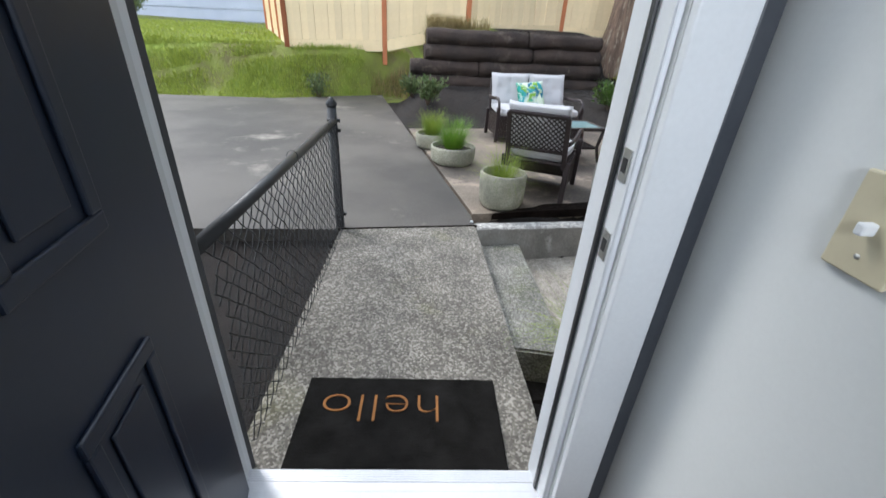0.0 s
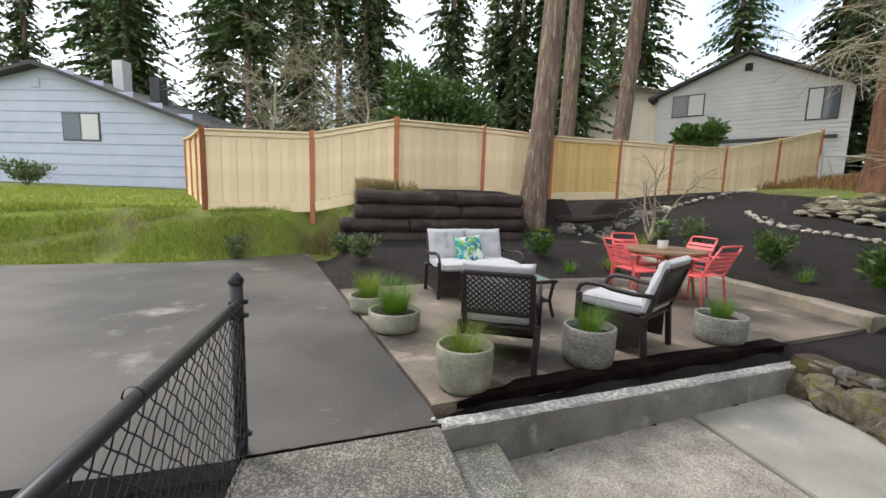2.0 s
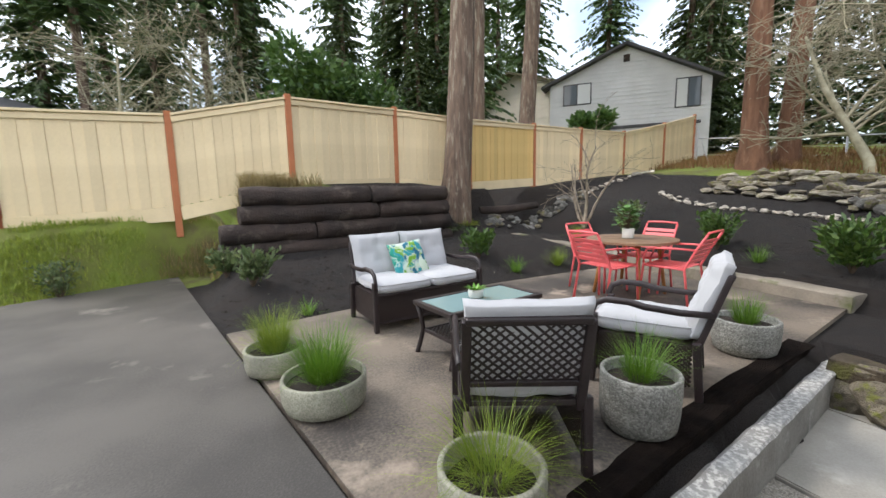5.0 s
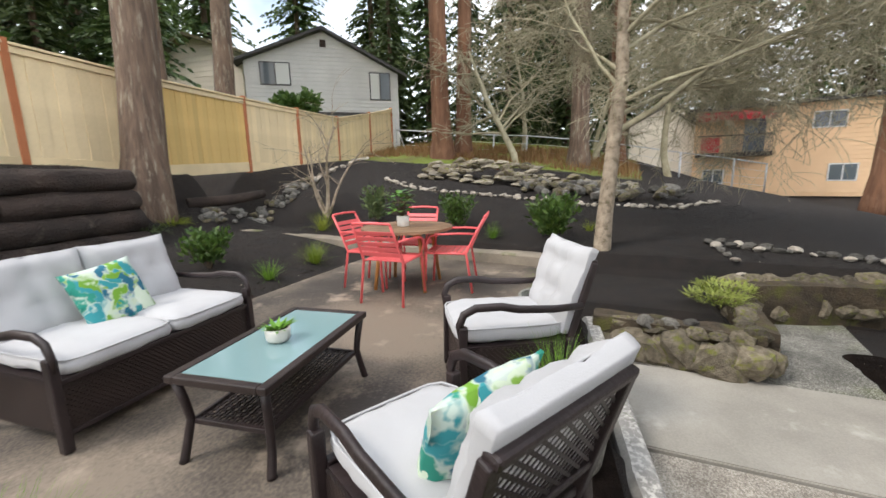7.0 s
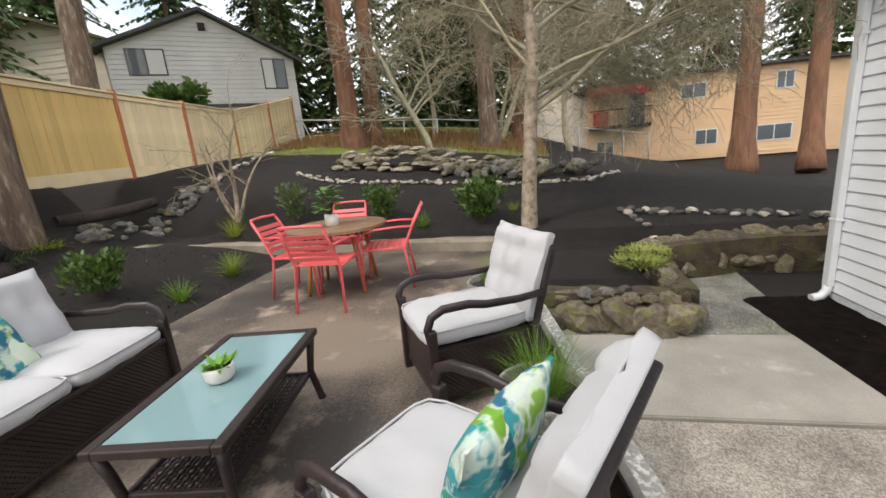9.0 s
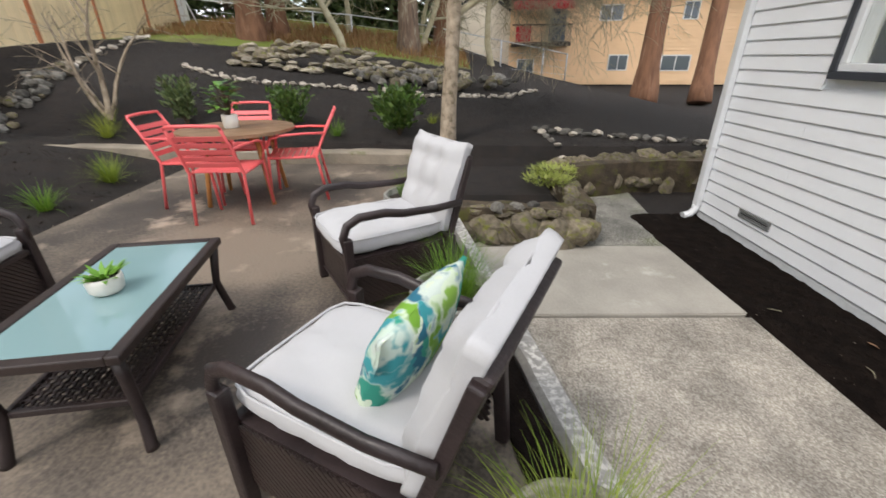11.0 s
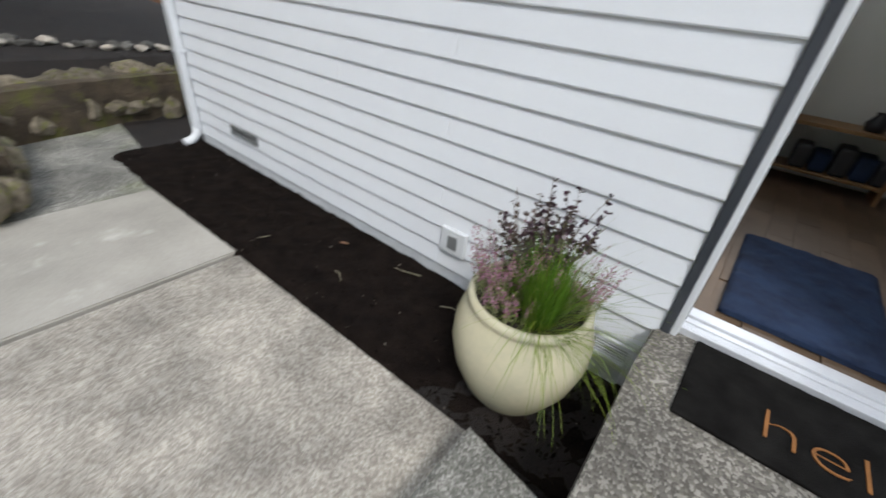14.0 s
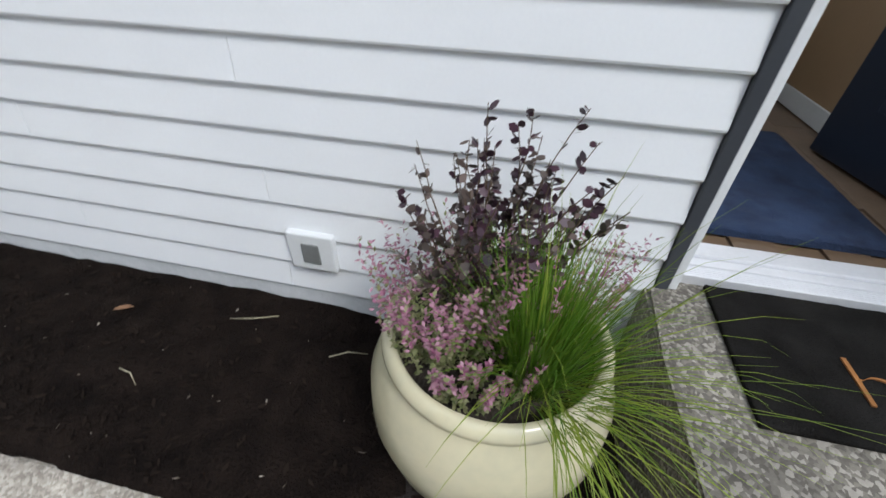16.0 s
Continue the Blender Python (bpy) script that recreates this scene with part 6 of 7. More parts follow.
for sx in (-1, 1):
    for sy in (-1, 1):
        x, y = sx * (TL / 2 - 0.03), sy * (TD / 2 - 0.03)
        bm = bm_new()
        tube(bm, [(x, y, TH - 0.03), (x - sx * 0.02, y - sy * 0.012, 0.28), (x - sx * 0.032, y - sy * 0.02, 0.19), (x - sx * 0.015, y - sy * 0.008, 0.10), (x + sx * 0.01, y + sy * 0.0, 0.012), (x + sx * 0.012, y + sy * 0.003, 0.0)],
             [0.021, 0.02, 0.019, 0.019, 0.02, 0.022], 10)
        part("leg", bm, M_WFRAME, ct)
bm = bm_new()
sl, sd = TL - 0.12, TD - 0.10
for b in ((-sl / 2, -sd / 2, sl / 2, -sd / 2 + 0.02), (-sl / 2, sd / 2 - 0.02, sl / 2, sd / 2), (-sl / 2, -sd / 2 + 0.02, -sl / 2 + 0.02, sd / 2 - 0.02), (sl / 2 - 0.02, -sd / 2 + 0.02, sl / 2, sd / 2 - 0.02)):
    box(bm, b[0], b[1], 0.165, b[2], b[3], 0.19, bevel=0.004)
part("shelf_frame", bm, M_WFRAME, ct)
bm = bm_new()
k = 0
y = -sd / 2 + 0.028
while y < sd / 2 - 0.02:
    pts = [(-sl / 2 + 0.02 + (sl - 0.04) * s / 40, y, 0.18 + (0.004 if (s + k) % 2 else -0.004)) for s in range(41)]
    tube(bm, pts, 0.0085, 5, caps=False, flat=0.4)
    y, k = y + 0.021, k + 1
x = -sl / 2 + 0.03
while x < sl / 2 - 0.02:
    beam(bm, (x, -sd / 2 + 0.02, 0.18), (x, sd / 2 - 0.02, 0.18), 0.012, 0.003)
    x += 0.036
tagged(part("woven_shelf", bm, M_WFRAME, ct), kind="stuff")

# little potted succulent on the table
M_WHITEPOT = material("white_ribbed_ceramic", (0.70, 0.68, 0.63), (0.62, 0.60, 0.55), 0.35, 8, 60, 0.1, 0.001)
M_SOIL = material("potting_soil", (0.02, 0.015, 0.011), (0.045, 0.034, 0.026), 1.0, 12, 90, 1.0, 0.012)
M_SUCC = leafy("succulent_green", (0.10, 0.26, 0.02), (0.17, 0.36, 0.04), 0.4, 0.15)
sp = thing("potted_plant", "bright green succulent in a small white ribbed pot", "potted plant", at=pose(1.612, 4.03, 0.421))
bm = lathe(bm_new(), [(0.0, 0), (0.048, 0.0), (0.058, 0.012), (0.062, 0.05), (0.060, 0.066), (0.054, 0.068), (0.052, 0.055), (0.0, 0.054)], 48)
for v in bm.verts:
    a = math.atan2(v.co.y, v.co.x)
    r = math.hypot(v.co.x, v.co.y)
    if r > 0.0555:
        v.co.x *= 1 + 0.018 * math.sin(24 * a)
        v.co.y *= 1 + 0.018 * math.sin(24 * a)
part("pot", bm, M_WHITEPOT, sp)
part("soil", lathe(bm_new(), [(0.0535, 0.056), (0.03, 0.060), (0, 0.061)], 20), M_SOIL, sp)


def blade(bm, p, d, L, w, droop, n=5, rng=None):
    """A narrow leaf that starts at p along d and bends down."""
    p, d = Vector(p), Vector(d).normalized()
    side = d.cross(Vector((0, 0, 1)))
    if side.length < 0.05:
        side = Vector((1, 0, 0))
    side.normalize()
    prev = None
    for i in range(n + 1):
        ww = w * (1 - (i / n) ** 2) * (0.6 + 0.4 * min(1, i * 2 / n)) + 0.0003
        a, b = bm.verts.new(p - side * ww / 2), bm.verts.new(p + side * ww / 2)
        if prev:
            bm.faces.new((prev[0], prev[1], b, a)).smooth = True
        prev = (a, b)
        d = (d + Vector((0, 0, -droop * (0.4 + 1.4 * i / n)))).normalized()
        p = p + d * L / n


def rosette(bm, rng, n, L, w, spread, r0=0.02, z=0.06):
    for i in range(n):
        a = rng.uniform(0, 2 * math.pi)
        up = rng.uniform(0.25, 1.3) * spread
        rr = r0 * rng.random()
        blade(bm, (rr * math.cos(a), rr * math.sin(a), z), (math.cos(a), math.sin(a), up), L * rng.uniform(0.6, 1.1), w, 0.12, 4)
    return bm


part("leaves", rosette(bm_new(), random.Random(2), 46, 0.075, 0.022, 1.0, 0.04), M_SUCC, sp)

# ---- dining set ----
M_CORAL = material("coral_powder_coat", (0.80, 0.135, 0.14), (0.75, 0.12, 0.125), 0.42, 5, 150, 0.05, 0.001)
M_TEAK = material("oiled_teak", (0.27, 0.165, 0.095), (0.19, 0.115, 0.066), 0.5, 6, 60, 0.2, 0.002, per_object=0.15)
M_TEAKLEG = material("orange_teak_leg", (0.48, 0.21, 0.06), (0.40, 0.17, 0.05), 0.5, 6, 60, 0.15, 0.002)


def coral_chair(at):
    c = thing("garden_chair", "coral red slatted metal garden chair with arms", "chair", "coral chairs round the table", at)
    w = 0.40
    for sx in (-1, 1):
        x = sx * w / 2
        part("front_leg", tube(bm_new(), [(x * 1.08, 0.235, 0.0), (x, 0.21, 0.40), (x, 0.205, 0.42)], 0.0125, 8), M_CORAL, c)
        part("rear_leg", tube(bm_new(), [(x * 1.08, -0.245, 0.0), (x, -0.185, 0.40), (x * 0.95, -0.275, 0.60), (x * 0.92, -0.36, 0.755)], 0.0125, 8), M_CORAL, c)
        part("arm", tube(bm_new(), [(x, 0.205, 0.41), (x * 1.13, 0.20, 0.50), (x * 1.16, 0.165, 0.575), (x * 1.16, 0.08, 0.595), (x * 1.10, -0.12, 0.605), (x * 0.98, -0.27, 0.60)], 0.011, 8, flat=0.8), M_CORAL, c)
        part("seat_rail", tube(bm_new(), [(x, 0.21, 0.40), (x, -0.19, 0.395)], 0.011, 8), M_CORAL, c)
    part("seat_rail", tube(bm_new(), [(-w / 2, 0.21, 0.40), (w / 2, 0.21, 0.40)], 0.011, 8), M_CORAL, c)
    for k in range(8):
        y = -0.165 + k * 0.0515
        bm = bm_new()
        box(bm, -w / 2 + 0.006, y - 0.021, 0.406, w / 2 - 0.006, y + 0.021, 0.412, bevel=0.002)
        for v in bm.verts:
            v.co.z -= 0.02 * (1 - (v.co.x / (w / 2)) ** 2) * (1 if k < 7 else 0.5)
        part("seat_slat", bm, M_CORAL, c)
    for k in range(5):
        z0 = 0.475 + k * 0.052
        bm = bm_new()
        box(bm, -w / 2 * 0.93, -0.004, -0.0205, w / 2 * 0.93, 0.003, 0.0205, bevel=0.0015)
        for v in bm.verts:
            v.co.y -= 0.016 * (1 - (v.co.x / (w / 2)) ** 2)
        y = -0.19 - 0.48 * (z0 - 0.42)
        part("back_slat", bm, M_CORAL, c, "", pose(0, y, z0, 26, 0, 0))
    part("top_rail", tube(bm_new(), [(-w / 2 * 0.92, -0.36, 0.755), (-w / 2 * 0.88, -0.367, 0.775), (0, -0.378, 0.780), (w / 2 * 0.88, -0.367, 0.775), (w / 2 * 0.92, -0.36, 0.755)], 0.0125, 8), M_CORAL, c)
    return c


ch = coral_chair(pose(3.60, 4.52, 0.006, 0, 0, -88) @ Matrix.Diagonal((1.06, 1.06, 1.03, 1)))
for x, y, rz in ((4.52, 4.76, 97), (3.96, 4.97, 178), (4.17, 4.13, 12)):
    copy_thing(ch, pose(x, y, 0.006, 0, 0, rz))
tb = thing("dining_table", "round slatted teak table with splayed orange-brown legs", "table", at=pose(4.10, 4.62, 0.006))
R, TT = 0.50, 0.66
n = 11
for k in range(n):
    xa, xb = -R + 2 * R * k / n + 0.0025, -R + 2 * R * (k + 1) / n - 0.0025
    pts = []
    for s in range(7):
        x = xa + (xb - xa) * s / 6
        pts.append((x, math.sqrt(max(0.0, R * R - x * x))))
    bm = prism(bm_new(), [(x, -y) for x, y in pts] + [(x, y) for x, y in pts[::-1] if y > 1e-3], TT - 0.028, TT)
    part("slat", bm, M_TEAK, tb, "", Matrix.Rotation(radians(30), 4, "Z"))
bm = bm_new()
for a in (0, 90):
    m = Matrix.Rotation(radians(a + 45), 4, "Z")
    box(bm, -0.40, -0.03, TT - 0.075 - 0.001 * a / 90, 0.40, 0.03, TT - 0.029, m, 0.004)
part("apron", bm, M_TEAKLEG, tb)
for k in range(4):
    a = radians(k * 90 + 53)
    c, s = math.cos(a), math.sin(a)
    part("leg", tube(bm_new(), [(0.30 * c, 0.30 * s, TT - 0.03), (0.40 * c, 0.40 * s, 0.0)], [0.024, 0.019], 10), M_TEAKLEG, tb)
wp = thing("potted_plant", "large-leaved green plant in a white pot on the teak table", "potted plant", at=pose(4.09, 4.66, 0.667))
part("pot", lathe(bm_new(), [(0.0, 0), (0.062, 0.0), (0.066, 0.004), (0.068, 0.115), (0.062, 0.117), (0.06, 0.10), (0, 0.1)], 30), M_WHITEPOT, wp)
part("soil", lathe(bm_new(), [(0.0615, 0.101), (0.03, 0.104), (0, 0.105)], 20), M_SOIL, wp)

# ---- planters and plants ----
M_PLANTER = speckled("mossy_concrete_planter", (0.36, 0.35, 0.27), (0.27, 0.265, 0.20), (0.48, 0.46, 0.38), (0.20, 0.20, 0.14), 130, moss=(0.22, 0.235, 0.12), amount=0.35, moss_low=0.56)
M_PLANTER2 = speckled("grey_aggregate_planter", (0.30, 0.295, 0.265), (0.22, 0.215, 0.19), (0.46, 0.45, 0.41), (0.14, 0.14, 0.12), 110, moss=(0.18, 0.19, 0.12), amount=0.5, moss_low=0.6)
M_GRASS = leafy("feather_grass_blades", (0.12, 0.20, 0.015), (0.27, 0.33, 0.045), 0.5, 0.35)
M_GRASSD = leafy("deep_green_grass_blades", (0.07, 0.17, 0.012), (0.17, 0.30, 0.03), 0.5, 0.35)
M_SHRUB = leafy("shrub_leaves", (0.035, 0.085, 0.014), (0.10, 0.165, 0.03), 0.45, 0.2)
M_SHRUB2 = leafy("grey_green_shrub_leaves", (0.06, 0.10, 0.035), (0.15, 0.19, 0.07), 0.5, 0.2)
M_LIME = leafy("lime_green_leaves", (0.20, 0.26, 0.02), (0.32, 0.36, 0.05), 0.5, 0.3)
M_FATSIA = leafy("glossy_large_leaves", (0.04, 0.13, 0.02), (0.12, 0.27, 0.04), 0.3, 0.15)
M_STEM = plain("woody_stem", (0.10, 0.07, 0.045), 0.8)
M_TAG = plain("white_plant_tag", (0.75, 0.75, 0.72), 0.5)


def grass_tuft(seed, n, L, w, up=(0.4, 2.2), r0=0.04, droop=0.13, z=0.0, lean=(0, 0)):
    """A tuft of fine arching blades, some upright, some bent over."""
    rng = random.Random(seed)
    bm = bm_new()
    for i in range(n):
        a = rng.uniform(0, 2 * math.pi)
        rr = r0 * math.sqrt(rng.random())
        b = a + rng.gauss(0, 0.7)
        u = rng.uniform(*up) * (1.6 if rng.random() < 0.3 else 1.0)
        d = Vector((math.cos(b) * 0.6 + lean[0] + rng.gauss(0, 0.12), math.sin(b) * 0.6 + lean[1] + rng.gauss(0, 0.12), u))
        blade(bm, (rr * math.cos(a), rr * math.sin(a), z), d, L * rng.uniform(0.45, 1.15), w * rng.uniform(0.6, 1.2), droop * rng.uniform(0.4, 1.9), 6)
    return bm


def planter(x, y, r, h, mats, label, seed, blades, L, up=(0.3, 1.5), droop=0.16, tag=False, gm=None, soil=0.05):
    p = thing("planter", label, "planter", "concrete planters on the terrace", pose(x, y, 0.004, 0, 0, seed * 50))
    t = 0.026
    prof = [(0.0, 0), (r * 0.80, 0.0), (r * 0.93, h * 0.10), (r * 0.985, h * 0.35), (r, h * 0.75), (r, h - 0.008), (r - 0.006, h), (r - t + 0.006, h), (r - t, h - 0.01), (r - t - 0.004, h - soil - 0.03), (0.0, h - soil - 0.03)]
    part("bowl", lathe(bm_new(), prof, 40, wobble=0.004), mats, p)
    bm = lathe(bm_new(), [(r - t - 0.001, h - soil), (r * 0.6, h - soil + 0.012), (0.0, h - soil + 0.02)], 24)
    for v in bm.verts:
        v.co.z += 0.008 * noise.noise(v.co * 25)
    part("soil", bm, M_SOIL, p)
    part("grass", grass_tuft(seed, blades, L, 0.0027, up, r * 0.36, droop, h - soil), gm or M_GRASS, p, "arching green grass")
    if tag:
        part("plant_tag", box(bm_new(), r * 0.25 - 0.009, -r * 0.45, h - soil, r * 0.25 + 0.009, -r * 0.45 + 0.002, h - soil + 0.075), M_TAG, p, "white plant tag")
    return p


planter(0.72, 2.43, 0.195, 0.30, M_PLANTER, "greenish concrete planter with arching grass at the curb corner", 1, 400, 0.36, (0.2, 1.6), 0.17, soil=0.085)
planter(1.80, 2.67, 0.20, 0.31, M_PLANTER2, "grey concrete planter with grass between the armchairs", 2, 420, 0.30, (0.5, 2.2), 0.13, True, M_GRASSD, 0.06)
planter(0.36, 3.70, 0.25, 0.195, M_PLANTER, "wide low concrete planter with tall bright grass", 3, 1100, 0.37, (0.4, 2.2), 0.115, gm=M_GRASSD)
planter(0.13, 4.37, 0.21, 0.18, M_PLANTER, "low concrete planter with tall bright grass", 4, 900, 0.35, (0.4, 2.2), 0.115, gm=M_GRASS)
planter(3.37, 2.98, 0.22, 0.26, M_PLANTER2, "grey concrete planter with grass near the rock wall", 5, 420, 0.25, (0.6, 2.4), 0.11, gm=M_GRASSD)

# large glazed pot by the door
M_GLAZE = material("cream_crackle_glaze", (0.60, 0.55, 0.38), (0.48, 0.46, 0.33), 0.16, 3, 40, 0.05, 0.001, c3=(0.42, 0.42, 0.34), c3_scale=4, c3_low=0.60)
bp = thing("glazed_pot", "large cream glazed pot with grass, heather and dark foliage", "plant pot", at=pose(0.91, 0.365, -0.385))
prof = [(0.0, 0), (0.125, 0.0), (0.14, 0.015), (0.195, 0.09), (0.243, 0.19), (0.263, 0.28), (0.258, 0.355), (0.236, 0.412), (0.224, 0.43), (0.222, 0.437), (0.229, 0.443), (0.228, 0.453), (0.218, 0.466), (0.206, 0.468), (0.2, 0.458), (0.198, 0.415), (0.0, 0.415)]
prof = [(q, z * 1.128) for q, z in prof]
part("pot", lathe(bm_new(), prof, 56), M_GLAZE, bp)
part("soil", lathe(bm_new(), [(0.197, 0.49), (0.12, 0.503), (0.0, 0.508)], 24), M_SOIL, bp)
part("grass", grass_tuft(9, 900, 0.28, 0.0026, (0.9, 4.2), 0.05, 0.11, 0.0), M_GRASSD, bp, "bright green grass tuft", pose(-0.075, 0.085, 0.49))
part("grass", grass_tuft(10, 190, 0.40, 0.002, (0.5, 1.5), 0.05, 0.22, 0.0, (-0.45, 0.25)), M_GRASS, bp, "long arching grass blades over the rim", pose(-0.10, 0.11, 0.492))
M_HEATH = leafy("heather_flowers", (0.25, 0.08, 0.15), (0.45, 0.26, 0.32), 0.7, 0.2)
M_HEATHG = leafy("heather_green", (0.15, 0.18, 0.06), (0.28, 0.27, 0.15), 0.7, 0.2)
M_PLUM = leafy("dark_plum_leaves", (0.020, 0.010, 0.016), (0.075, 0.032, 0.052), 0.4, 0.1)
M_PLUMG = leafy("bronze_leaves", (0.05, 0.04, 0.035), (0.12, 0.085, 0.075), 0.45, 0.1)
rng = random.Random(77)


def heather(seed, cx, cy, n, h, parent):
    r = random.Random(seed)
    fl, gr = bm_new(), bm_new()
    for i in range(n):
        a, rr = r.uniform(0, 2 * math.pi), 0.085 * math.sqrt(r.random())
        p = Vector((cx + rr * math.cos(a), cy + rr * math.sin(a), 0.49))
        d = Vector((math.cos(a) * 0.28, math.sin(a) * 0.28, 1.0)).normalized()
        L = h * r.uniform(0.6, 1.1)
        for s in range(40):
            q = s / 40
            bmx = fl if q > 0.5 and r.random() < 0.8 else gr
            o = Vector((r.uniform(-1, 1), r.uniform(-1, 1), r.uniform(-0.2, 0.9))).normalized()
            c = p + d * L * q
            e = c + o * 0.012
            sd = o.cross(d)
            if sd.length > 0.01:
                sd = sd.normalized() * 0.003
                m = (c + e) / 2
                bmx.faces.new([bmx.verts.new(t) for t in (c, m + sd, e, m - sd)])
    part("heather_flower", fl, M_HEATH, parent, "pink heather spikes")
    part("heather_foliage", gr, M_HEATHG, parent)


heather(1, 0.10, 0.045, 110, 0.24, bp)
heather(2, -0.12, -0.07, 60, 0.22, bp)
heather(3, 0.03, 0.11, 50, 0.14, bp)


def plum_shrub(seed, n, h, mat, leaf):
    r = random.Random(seed)
    stems, lv = bm_new(), bm_new()
    for i in range(n):
        a = r.uniform(0, 2 * math.pi)
        d = Vector((math.cos(a) * r.uniform(0.05, 0.5), math.sin(a) * r.uniform(0.05, 0.5), 1.0)).normalized()
        p = Vector((0.03 * math.cos(a), 0.03 * math.sin(a), 0))
        L = h * r.uniform(0.55, 1.15)
        pts = [p]
        for s in range(8):
            d = (d + Vector((r.uniform(-1, 1), r.uniform(-1, 1), r.uniform(-0.3, 0.4))) * 0.14).normalized()
            pts.append(pts[-1] + d * L / 8)
        tube(stems, pts, [0.003 - 0.0022 * k / 8 for k in range(9)], 5, caps=False)
        for s in range(30):
            q = r.uniform(0.2, 1.0)
            k = min(7, int(q * 8))
            c = pts[k].lerp(pts[k + 1], q * 8 - k)
            o = Vector((r.uniform(-1, 1), r.uniform(-1, 1), r.uniform(-0.3, 0.8))).normalized()
            sd = o.cross(Vector((r.uniform(-1, 1), r.uniform(-1, 1), r.uniform(-1, 1))))
            if sd.length < 0.05:
                continue
            ll = leaf * r.uniform(0.6, 1.2)
            sd = sd.normalized() * ll * 0.33
            lv.faces.new([lv.verts.new(t) for t in (c, c + o * ll * 0.3 + sd * 0.9, c + o * ll * 0.7 + sd * 0.9, c + o * ll, c + o * ll * 0.7 - sd * 0.9, c + o * ll * 0.3 - sd * 0.9)])
    return stems, lv


stems, lv = plum_shrub(4, 34, 0.38, M_PLUM, 0.022)
part("shrub_stem", stems, M_STEM, bp, "", pose(0.01, -0.07, 0.492))
part("shrub_foliage", lv, M_PLUM, bp, "dark plum foliage", pose(0.01, -0.07, 0.492))
stems, lv = plum_shrub(6, 30, 0.34, M_PLUMG, 0.019)
part("shrub_stem", stems, M_STEM, bp, "", pose(0.05, -0.03, 0.492))
part("shrub_foliage", lv, M_PLUMG, bp, "bronze foliage", pose(0.05, -0.03, 0.492))


# shrubs in the beds
def shrub(x, y, r, h, mat, label, seed, leaf=0.05, n=320, z=None):
    z = ground_height(x, y) if z is None else z
    s = thing("shrub", label, "shrub", at=pose(x, y, z))
    bm = bm_new()
    rr = random.Random(seed)
    tips = []
    for i in range(14):
        a = rr.uniform(0, 2 * math.pi)
        q = rr.random() ** 0.6
        tip = Vector((math.cos(a) * r * 0.8 * q, math.sin(a) * r * 0.8 * q, h * rr.uniform(0.65, 1.0)))
        tips.append(tip)
        tube(bm, [(0, 0, -0.03), (tip.x * 0.4, tip.y * 0.4, tip.z * 0.45), tip], [0.006, 0.004, 0.002], 4, caps=False)
    part("stems", bm, M_STEM, s)
    bm = bm_new()
    for i in range(n):
        t = rr.choice(tips)
        q = rr.uniform(0.25, 1.05)
        c = Vector((t.x * q, t.y * q, t.z * q)) + Vector((rr.gauss(0, r * 0.13), rr.gauss(0, r * 0.13), rr.gauss(0, h * 0.06)))
        c.z = max(0.02, c.z)
        o = Vector((c.x / r * 0.7 + rr.uniform(-0.7, 0.7), c.y / r * 0.7 + rr.uniform(-0.7, 0.7), rr.uniform(0.1, 1.2))).normalized()
        sd = o.cross(Vector((rr.uniform(-1, 1), rr.uniform(-1, 1), rr.uniform(-1, 1)))).normalized() * leaf * 0.22
        L = leaf * rr.uniform(0.7, 1.3)
        bm.faces.new([bm.verts.new(p) for p in (c, c + o * L * 0.5 + sd, c + o * L, c + o * L * 0.5 - sd)])
    part("foliage", bm, mat, s)
    return s


for i, (x, y, r, h, m, lab, leaf, n) in enumerate((
        (6.15, 6.3, 0.28, 0.60, M_SHRUB2, "slim upright green shrub behind the kerb", 0.085, 700),
        (6.2, 4.85, 0.32, 0.55, M_SHRUB, "rounded green shrub behind the kerb", 0.075, 1000),
        (6.2, 3.35, 0.40, 0.56, M_SHRUB, "bushy green shrub near the bare tree", 0.10, 1100),
        (3.35, 6.85, 0.36, 0.46, M_SHRUB, "leafy dark green shrub behind the sofa", 0.075, 1000),
        (0.05, 6.7, 0.34, 0.42, M_SHRUB2, "loose grey-green shrub beside the driveway", 0.09, 520),
        (-0.25, 7.5, 0.26, 0.36, M_SHRUB2, "loose grey-green shrub near the timber wall", 0.09, 360),
        (7.6, 3.4, 0.30, 0.36, M_SHRUB, "low green shrub on the mulch slope", 0.08, 500),
        (-2.2, 8.15, 0.38, 0.5, M_SHRUB2, "twiggy olive shrub on the grassy bank", 0.06, 520),
        (-11.4, 17.2, 0.9, 0.9, M_SHRUB2, "rounded shrub in front of the blue house", 0.14, 900))):
    shrub(x, y, r, h, m, lab, 200 + i, leaf, n)
for i, (x, y, L, m, lab, n) in enumerate(((3.6, 6.2, 0.28, M_GRASSD, "small bright green tuft in the mulch", 150), (4.45, 6.25, 0.34, M_GRASS, "small grass tuft beside the terrace", 260), (6.0, 4.2, 0.28, M_GRASSD, "small green tuft behind the kerb", 120),
                                          (5.72, 7.15, 0.42, M_LIME, "lime green spreading plant under the bare shrub", 160), (0.55, 5.75, 0.22, M_GRASSD, "thin grass tuft near the sofa", 90), (6.9, 2.9, 0.2, M_LIME, "small lime tuft on the slope", 90))):
    t = thing("grass_tuft", lab, "plant", at=pose(x, y, ground_height(x, y)))
    part("foliage", grass_tuft(300 + i, n, L, 0.006, (0.3, 1.8), 0.05, 0.14), m, t)
